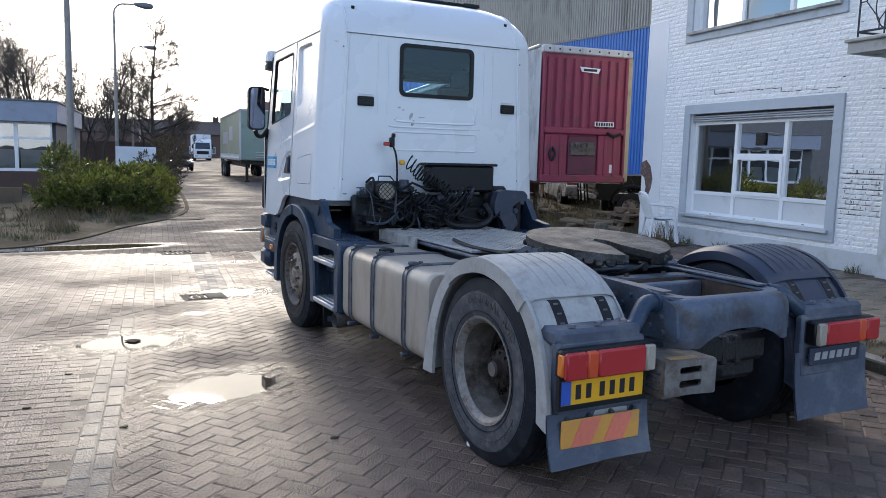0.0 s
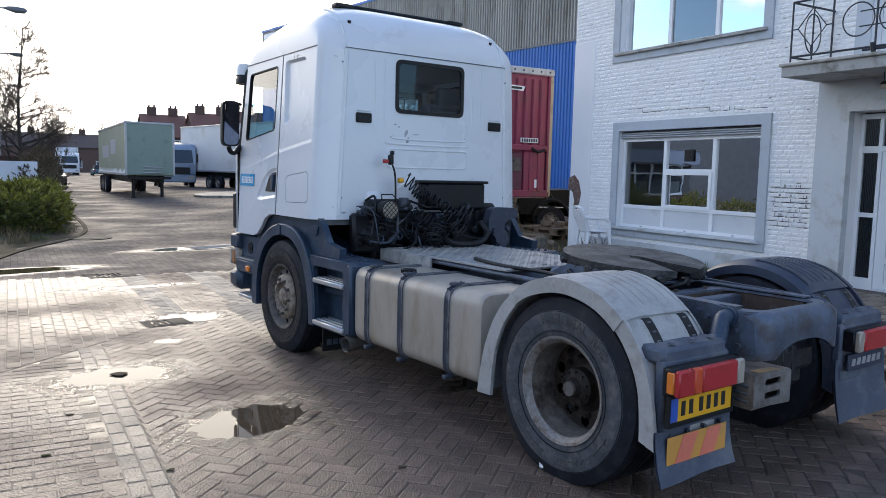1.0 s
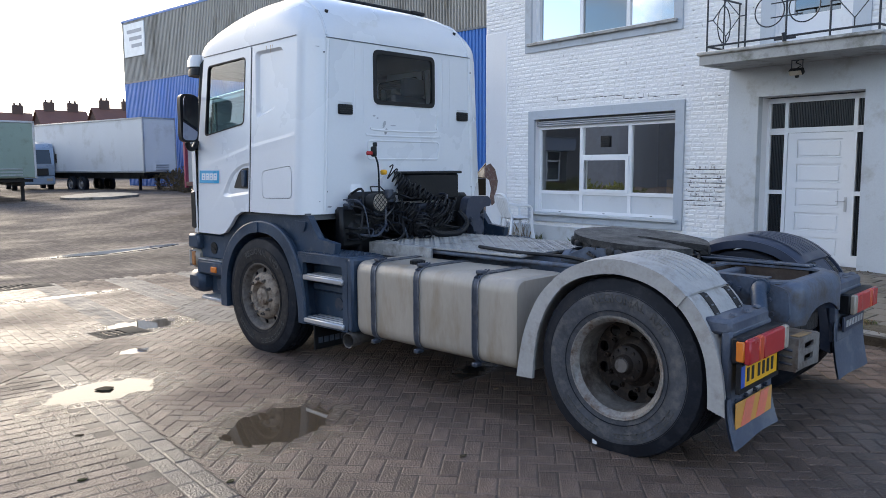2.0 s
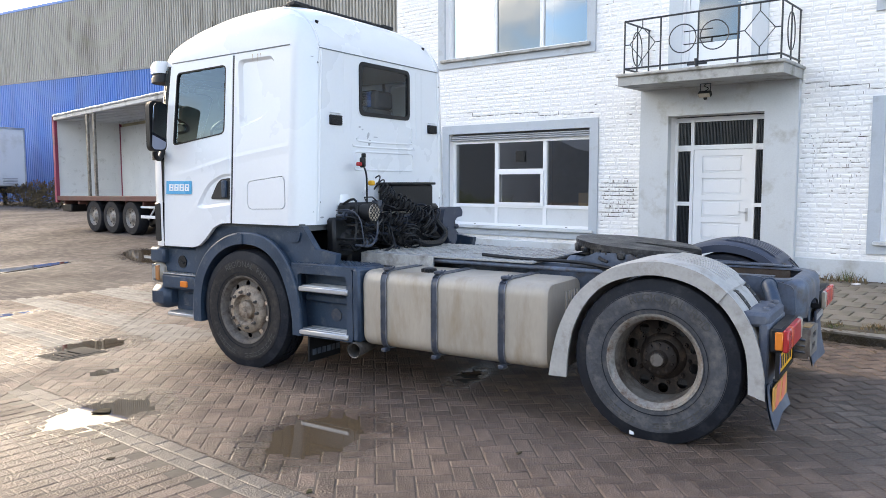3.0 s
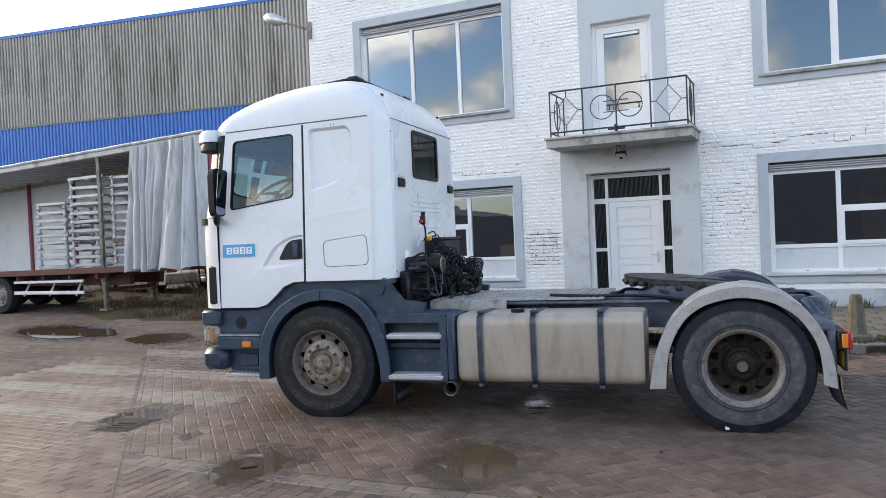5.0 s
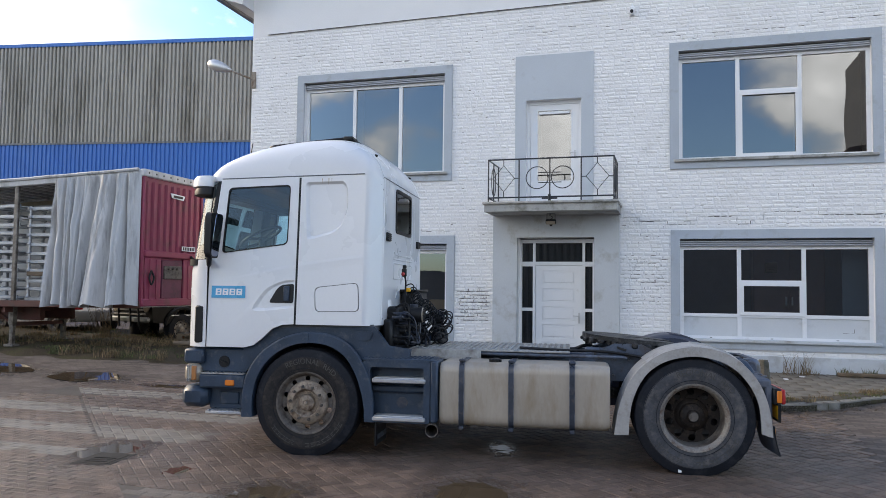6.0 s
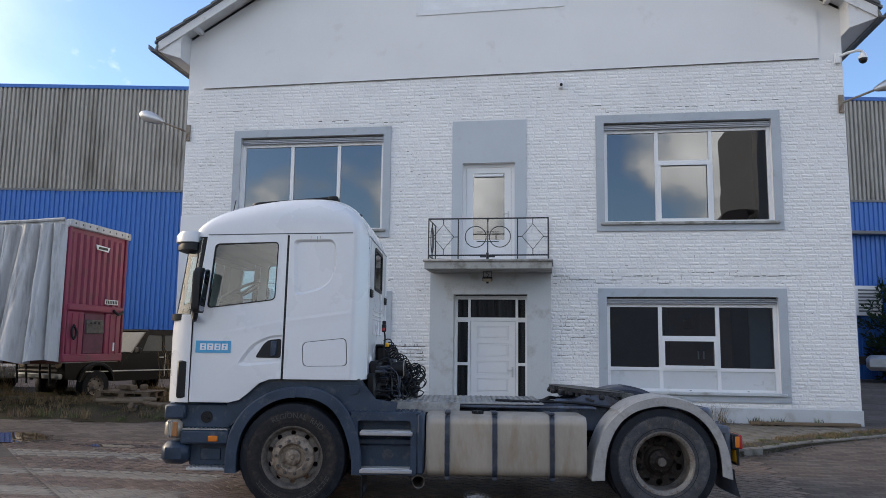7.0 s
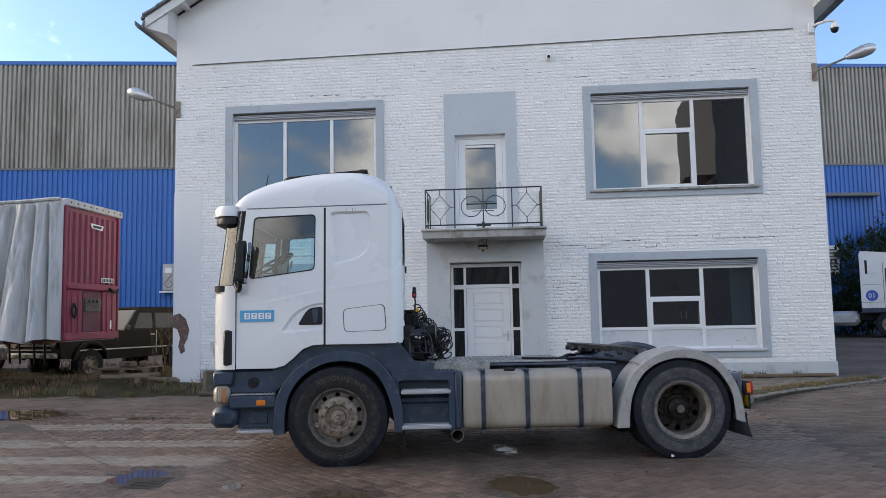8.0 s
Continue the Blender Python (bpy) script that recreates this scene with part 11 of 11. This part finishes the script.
lorry(6.5, 120.0, 0.1, 180, M_LWHITE, 3.9, "white lorry with a box body standing far down the road")
lorry(9.6, 58.0, 0.2, 175, M_LBLUE, 3.6, "blue-grey tractor lorry parked between the trailers", False)
lorry(24.07, -7.4, 0.47, 155, M_LWHITE, 3.6, "white tractor lorry with a round sticker parked by the warehouse", False)
car("parked_car", 9.6, 112, 0.2, 0, M_CARG, "teal hatchback parked far down the road")
car("parked_car", 10.6, 100, 0.25, 0, M_CARB, "dark saloon parked at the road side")
car("parked_car", 10.9, 92, 0.25, 0, M_CARB, "dark saloon parked at the road side")
car("parked_car", 1.9, 62, 0.1, 180, M_CARB, "dark car parked beside the thicket")

# low kerbed island by the trailers
bm = BM()
plate(bm, blob(9.2, 40.5, 3.0, 1.6, 77, rz=1.3, rough=0.15), [], 0.2, 0.36, lambda u, v, d: (u, v, d + level(u) - 0.25))
tagged(part("traffic_island", bm, M_KERB), "low kerbed concrete island beside the parked trailers", "kerb", kind="structure")


# ---- cracks and bare joints on the facade ----
M_CRACK_LINE = mat("crack_and_shadow_line", (0.09, 0.085, 0.08), 0.9, var=0.3, bump=0.2)


M_MORTAR = mat("dirty_bare_mortar", (0.17, 0.155, 0.145), 0.9, var=0.3, scale=9, bump=0.5, dirt=(0.42, 0.41, 0.40), dirt_amount=0.5, dirt_scale=11)


def sliver(bm, y, z, ly, lz, rnd):
    """One chipped gap in the paint: a thin ragged prism lying in a joint."""
    ring = []
    for k in range(8):
        a = 2 * math.pi * (k + 0.5) / 8
        q = rnd.uniform(0.55, 1.15)
        ring.append((y + 0.5 * ly * q * max(-0.9, min(0.9, 1.3 * math.cos(a))), z + 0.5 * lz * q * max(-0.9, min(0.9, 1.3 * math.sin(a)))))
    top = [bm.verts.new((FX - 0.0068, *p)) for p in ring]
    low = [bm.verts.new((FX + 0.001, *p)) for p in ring]
    bm.faces.new(top)
    for k in range(8):
        n = (k + 1) % 8
        bm.faces.new((top[k], top[n], low[n], low[k]))


COURSE, FOOT = 0.07, 0.549


def joint_z(z):
    return FOOT + COURSE * round((z - FOOT) / COURSE)


def crack(y0, z0, y1, z1, seed, wide=0.011, gap=0.2, wander=0.5):
    """A broken crack that runs along the joints and steps between the courses."""
    rnd = random.Random(seed)
    bm = BM()
    y, sgn = y0, 1 if y1 > y0 else -1
    off = 0.0
    last = None
    while (y1 - y) * sgn > 0:
        t = (y - y0) / (y1 - y0)
        if rnd.random() < wander * 0.5:
            off = rnd.choice((-COURSE, 0, 0, COURSE))
        z = joint_z(z0 + (z1 - z0) * t + off)
        step_ = rnd.uniform(0.05, 0.19)
        if rnd.random() > gap:
            sliver(bm, y + sgn * step_ / 2, z + rnd.uniform(-0.006, 0.006), step_ * rnd.uniform(0.9, 1.25), wide * rnd.uniform(0.25, 1.2), rnd)
        if last is not None and abs(z - last) > 0.01 and rnd.random() > gap:
            sliver(bm, y, (z + last) / 2, wide * rnd.uniform(0.3, 0.9), abs(z - last) * 1.1, rnd)
        last = z
        y += sgn * step_
    part("crack", bm, M_CRACK_LINE, house)


def bare_joints(y0, y1, z0, z1, count, seed, size=0.075, thick=1.0):
    """Dark mortar showing where the paint has left the joints."""
    rnd = random.Random(seed)
    bm = BM()
    for _ in range(count):
        y = rnd.uniform(y0, y1)
        z = joint_z(rnd.uniform(z0, z1))
        if any(a - 0.05 < y < b + 0.05 and c - 0.05 < z < d + 0.05 for a, b, c, d in HOLES) or z > 7.0:
            continue
        if rnd.random() < 0.3:
            sliver(bm, y, z + 0.03, thick * rnd.uniform(0.004, 0.010), rnd.uniform(0.02, 0.055), rnd)
        else:
            sliver(bm, y, z, rnd.uniform(0.3, 1.4) * size, thick * rnd.uniform(0.004, 0.013), rnd)
    tagged(part("bare_joint", bm, M_MORTAR, house, "dark mortar joints where the paint has gone"), kind="stuff")


HOLES = [(a, b, c, d) for a, b, c, d, *_ in WINDOWS.values()] + [(4.99, 7.37, 0.0, 3.24), (5.47, 6.97, 3.2, 6.19), (12.2, 12.9, 0, 4.3)]
crack(4.95, 3.06, 4.05, 2.94, 1, 0.012)
crack(4.05, 2.96, 0.45, 2.97, 2, 0.016, 0.15)
crack(4.9, 2.98, 3.7, 2.90, 3, 0.008, 0.3)
crack(1.3, 1.05, 0.3, 0.98, 4, 0.008, 0.3)
crack(0.6, 6.40, 4.4, 6.38, 5, 0.010, 0.3)
crack(9.15, 6.31, 9.95, 6.31, 6, 0.022, 0.05, 0.1)
crack(8.0, 6.22, 9.1, 6.24, 7, 0.010, 0.35)
crack(8.2, 2.84, 11.5, 2.86, 8, 0.014, 0.2)
crack(11.0, 6.7, 12.0, 6.6, 9, 0.008, 0.5)
crack(4.9, 6.6, 7.4, 6.75, 10, 0.008, 0.55)
bare_joints(7.50, 8.14, 1.02, 1.64, 230, 21, 0.11, 1.35)
bare_joints(4.15, 4.97, 1.45, 2.30, 150, 22, 0.08, 1.1)
bare_joints(4.15, 4.97, 0.60, 2.90, 40, 23)
bare_joints(11.1, 12.7, 4.4, 7.0, 50, 24, 0.06)
bare_joints(0.0, 12.6, 0.6, 7.0, 330, 25, 0.045)
bare_joints(0.3, 4.9, 2.80, 3.15, 40, 26)
bare_joints(7.5, 8.1, 0.6, 6.9, 40, 27, 0.06)
bm = BM()
# Dark bead drawn as the shadow line under the gable field's edge
sweep(bm, [(FX - 0.026, -0.17, 7.222), (FX - 0.026, 12.43, 7.092)], 0.006, 5)
part("gable_joint", bm, M_CRACK_LINE, house)

# ---- facade bricks: rows cut at the openings ----
BL, BH, JT = 0.195, 0.058, 0.012
rnd = random.Random(77)
boxes = []
row, z = 0, 0.555
while z < 7.2:
    spans = [(Y0 + 0.01, Y1 - 0.01)]
    for a, b, c, d in HOLES:
        if z + BH > c and z < d:
            spans = [q for s0, s1 in spans for q in ((s0, min(s1, a)), (max(s0, b), s1)) if q[1] - q[0] > 0.03]
    for s0, s1 in spans:
        y = math.floor(s0 / (BL + JT)) * (BL + JT) - rnd.uniform(0, BL)
        while y < s1:
            size = BL if rnd.random() < 0.66 else 0.098 + rnd.uniform(-0.008, 0.012)
            a, b = max(y, s0), min(y + size, s1)
            top = 7.23 - 0.0103 * ((a + b) / 2)
            if b - a > 0.025 and z + BH < top:
                boxes.append((a, b, z + rnd.uniform(-0.004, 0.004), BH + rnd.uniform(-0.004, 0.004), 0.0052 + rnd.uniform(-0.0028, 0.0030)))
            y += size + JT + rnd.uniform(0.003, 0.009)
    z += BH + JT
    row += 1


def brick_geo(a, b, z, h, d, verts, faces, rnd=random.Random(5)):
    o = len(verts)
    e = rnd.uniform(0.010, 0.017)
    q = [max(0.0015, d + rnd.uniform(-0.0020, 0.0020)) for _ in range(4)]
    g = e * 1.0
    verts += [(FX - 0.0005, a, z), (FX - 0.0005, b, z), (FX - 0.0005, b, z + h), (FX - 0.0005, a, z + h), (FX - q[0], a + g, z + e), (FX - q[1], b - g, z + e), (FX - q[2], b - g, z + h - e), (FX - q[3], a + g, z + h - e)]
    faces += [(o + 4, o + 5, o + 6, o + 7), (o, o + 1, o + 5, o + 4), (o + 1, o + 2, o + 6, o + 5), (o + 2, o + 3, o + 7, o + 6), (o + 3, o, o + 4, o + 7)]


near = sorted((i for i, q in enumerate(boxes) if q[1] - q[0] > BL - 0.001), key=lambda i: abs((boxes[i][0] + boxes[i][1]) / 2 - 7.8) + 0.7 * abs(boxes[i][2] - 1.6))[:300]
near_set = set(near)
verts, faces = [], []
for i, q in enumerate(boxes):
    if i not in near_set:
        brick_geo(*q, verts, faces)
me = bpy.data.meshes.new("brick_field")
me.from_pydata(verts, [], faces)
me.materials.append(M_BRICK)
field = new("brick_field", me)
field.parent = house
tagged(field, "uneven white painted brick courses", kind="stuff")
v1, f1 = [], []
brick_geo(-BL / 2, BL / 2, -BH / 2, BH, 0.0125, v1, f1)
bme = bpy.data.meshes.new("brick")
bme.from_pydata([(p[0] - FX, p[1], p[2]) for p in v1], [], f1)
bme.materials.append(M_BRICK)
for i in near:
    a, b, z, h, d = boxes[i]
    ob = new("brick", bme)
    ob.location = (FX - (d - 0.0125), (a + b) / 2, z + h / 2)
    ob.rotation_euler = (rnd.uniform(-0.01, 0.01), rnd.uniform(-0.03, 0.03), rnd.uniform(-0.012, 0.012))
    ob.parent = house

# ---- pavement flags ----
fme = bpy.data.meshes.new("flag")
bm = BM()
box(bm, (0, 0, 0), (0.292, 0.292, 0.05), 0.006)
bmesh.ops.recalc_face_normals(bm, faces=bm.faces)
bm.to_mesh(fme)
bm.free()
fme.materials.append(M_FLAG)
rnd = random.Random(31)
zone = [(x + 0.33, y + 0.1) for x, y in KERB if y > -1.2] + [(9.1, -1.0), (9.1, 9.6)]
spots = []
for i in range(14):
    for j in range(44):
        x, y = 8.96 - i * 0.303, -2.2 + j * 0.303 + (0.15 if i % 2 else 0)
        if inside((x, y), zone) and edge_dist((x, y), zone) > 0.08:
            spots.append((x, y))
spots.sort(key=lambda p: p[1])
for x, y in spots[:300]:
    ob = new("flag", fme)
    ob.location = (x, y, walk_z(x) - 0.023 + rnd.uniform(-0.005, 0.004))
    ob.rotation_euler = (rnd.uniform(-0.012, 0.012), rnd.uniform(-0.012, 0.012) - 0.02, rnd.uniform(-0.012, 0.012))
    ob.parent = pave
bm = BM()
for x, y in spots[300:]:
    box(bm, (x, y, walk_z(x) - 0.023 + rnd.uniform(-0.004, 0.004)), (0.292, 0.292, 0.05), 0.005)
tagged(part("flag_field", bm, M_FLAG, pave), "damp square flags farther along the pavement", kind="stuff")

# ---- brick paving: herringbone by the truck, courses elsewhere, a pale channel between ----
PL, PW, PJ = 0.208, 0.1025, 0.004
M_BAR = mat("worn_painted_paver", (0.195, 0.176, 0.152), 0.65, spec=0.35, var=0.2, scale=3, fine=70, bump=0.7, depth=0.004, rnd=0.12, dirt=(0.11, 0.09, 0.073), dirt_amount=0.42, dirt_scale=3)
M_SAND = mat("damp_joint_sand", (0.080, 0.066, 0.054), 0.60, spec=0.35, var=0.25, scale=3, bump=0.6, dirt=(0.05, 0.042, 0.035), dirt_amount=0.5, dirt_scale=1.2)


def dip(x, y):
    """How far the paving sinks at the puddles."""
    s = 0.0
    for cx, cy, rx, ry, seed, rz in PUDDLES:
        u, v = x - cx, y - cy
        c, k = math.cos(rz), math.sin(rz)
        q = ((u * c + v * k) / rx) ** 2 + ((-u * k + v * c) / ry) ** 2
        if q < 2.2:
            q *= 1 + 0.5 * noise.noise(Vector((x * 2.5, y * 2.5, seed)))
            s = max(s, 0.011 * (1 - q) if q < 1 else 0)
    return s


rnd = random.Random(13)
pav = []  # x, y, angle, kind, zone
XA, XB, YA, YB2 = -3.6, 5.35, 2.2, 13.2
step = PL + PJ
r45 = math.pi / 4
c45 = math.cos(r45)
cell = PW + PJ
EDGE = 8.40
for i in range(-70, 110):
    for j in range(-70, 130):
        # herringbone on a half-brick lattice, turned by 45 degrees
        k = (i - j) % 4
        if k == 0:
            u, v, ang = (i + 1.0) * cell, (j + 0.5) * cell, 0.0
        elif k == 3:
            u, v, ang = (i + 0.5) * cell, (j + 1.0) * cell, math.pi / 2
        else:
            continue
        x, y = c45 * (u - v) + 1.0, c45 * (u + v) + 3.0
        if XA < x < XB and YA < y < YB2 and x > -0.05 and y < x + EDGE + 0.08:
            pav.append((x, y, ang + r45, 0, "A"))
for j in range(200):
    for i in range(60):
        x = -0.216 - PL / 2 - i * step + (0.5 * step if j % 2 else 0)
        y = YA + j * cell
        if x > XA and x < -0.23 and y < x + EDGE + 0.08:
            pav.append((x, y, 0.0, 0, "B"))
for j in range(40):
    for i in range(2):
        y = YA + j * step + (0.5 * step if i else 0)
        if y < 8.2:
            pav.append((-0.16 + i * cell, y, math.pi / 2, 1, "S"))
for j in range(130):
    for i in range(70):
        x, y = XA + i * cell, YA + j * step + (0.5 * step if i % 2 else 0)
        if XA < x < XB and y < YB2 and y > x + EDGE - 0.08:
            pav.append((x, y, math.pi / 2, 0, "C"))


def trim(x, y, zone):
    """Cuts a paver at the border of its field."""
    if zone == "A":
        x = max(x, 0.0005)
    if zone == "B":
        x = min(x, -0.2155)
    e = y - x - EDGE
    if zone in "AB" and e > -0.004:
        x, y = x + (e + 0.004) / 2, y - (e + 0.004) / 2
    if zone == "C" and e < 0.004:
        x, y = x - (0.004 - e) / 2, y + (0.004 - e) / 2
    return x, y


# worn white crossing bars painted on the pavers
BARS = ((1.63, 2.10, 8.9, 13.2), (2.74, 3.28, 8.9, 13.2), (0.70, 1.06, 9.6, 13.2), (3.95, 4.45, 9.6, 13.2))
pav = [(x, y, a, 2 if p == 0 and any(x0 < x < x1 and y0 < y < y1 for x0, x1, y0, y1 in BARS) and rnd.random() < 0.96 else p, zn) for x, y, a, p, zn in pav]


def paver_geo(x, y, ang, zone, verts, faces):
    z1 = level(x) + 0.0115 + rnd.uniform(-0.0012, 0.0012) + 0.0022 * noise.noise(Vector((x * 1.3, y * 1.3, 5)))
    tx, ty = rnd.uniform(-0.012, 0.012), rnd.uniform(-0.012, 0.012)
    c, s = math.cos(ang + rnd.uniform(-0.012, 0.012)), math.sin(ang)
    c = math.copysign(math.sqrt(max(0, 1 - s * s)), c)
    o = len(verts)
    for hl, hw_, dz in ((PL / 2, PW / 2, -0.014), (PL / 2, PW / 2, -0.0035), (PL / 2 - 0.009, PW / 2 - 0.009, 0.0)):
        for a, b in ((-hl, -hw_), (hl, -hw_), (hl, hw_), (-hl, hw_)):
            px_, py_ = trim(x + a * c - b * s, y + a * s + b * c, zone)
            verts.append((px_, py_, z1 + dz + a * tx + b * ty - dip(px_, py_)))
    faces.append((o + 8, o + 9, o + 10, o + 11))
    for q in (0, 4):
        for k in range(4):
            n = (k + 1) % 4
            faces.append((o + q + k, o + q + n, o + q + 4 + n, o + q + 4 + k))


order = sorted((i for i, p in enumerate(pav) if not p[3] and p[0] > 0.16 and p[1] < p[0] + 8.2 and dip(p[0], p[1]) == 0), key=lambda i: abs(pav[i][0] - 1.0) + abs(pav[i][1] - 4.2))[:300]
pick = set(order)
for nm, pale, m, lab in (("paver_field", 0, M_PAVER, "wet brown brick pavers in herringbone"), ("paver_channel", 1, M_PALE, "pale worn brick pavers of the drainage channel"), ("crossing_bars", 2, M_BAR, "pavers with worn off-white paint of the crossing bars")):
    verts, faces = [], []
    for i, (x, y, ang, p, zn) in enumerate(pav):
        if p == pale and i not in pick:
            paver_geo(x, y, ang, zn, verts, faces)
    me = bpy.data.meshes.new(nm)
    me.from_pydata(verts, [], faces)
    me.materials.append(m)
    ob = new(nm, me)
    ob.parent = ground
    tagged(ob, lab, kind="stuff")
v1, f1 = [], []
for hl, hw_, dz in ((PL / 2, PW / 2, -0.014), (PL / 2, PW / 2, -0.0035), (PL / 2 - 0.009, PW / 2 - 0.009, 0.0)):
    for a, b in ((-hl, -hw_), (hl, -hw_), (hl, hw_), (-hl, hw_)):
        v1.append((a, b, dz))
f1.append((8, 9, 10, 11))
for q in (0, 4):
    for k in range(4):
        n = (k + 1) % 4
        f1.append((q + k, q + n, q + 4 + n, q + 4 + k))
pme = bpy.data.meshes.new("paver")
pme.from_pydata(v1, [], f1)
pme.materials.append(M_PAVER)
for i in order:
    x, y, ang, _, _ = pav[i]
    ob = new("paver", pme)
    ob.location = (x, y, level(x) + 0.0115 + rnd.uniform(-0.0018, 0.0018) - dip(x, y))
    ob.rotation_euler = (rnd.uniform(-0.012, 0.012), rnd.uniform(-0.012, 0.012), ang)
    ob.parent = ground

# sand that fills the joints, sinking with the pavers at the puddles
bm = BM()
nx_, ny_ = 90, 110
grid(bm, lambda a, b: (lambda x, y: (x, y, level(x) + 0.0078 - dip(x, y)))(XA + 0.1 + (XB - XA - 0.25) * a, YA + 0.1 + (YB2 - YA - 0.25) * b), nx_, ny_)
tagged(part("joint_sand", bm, M_SAND, ground), "damp pale sand in the paving joints", kind="stuff")
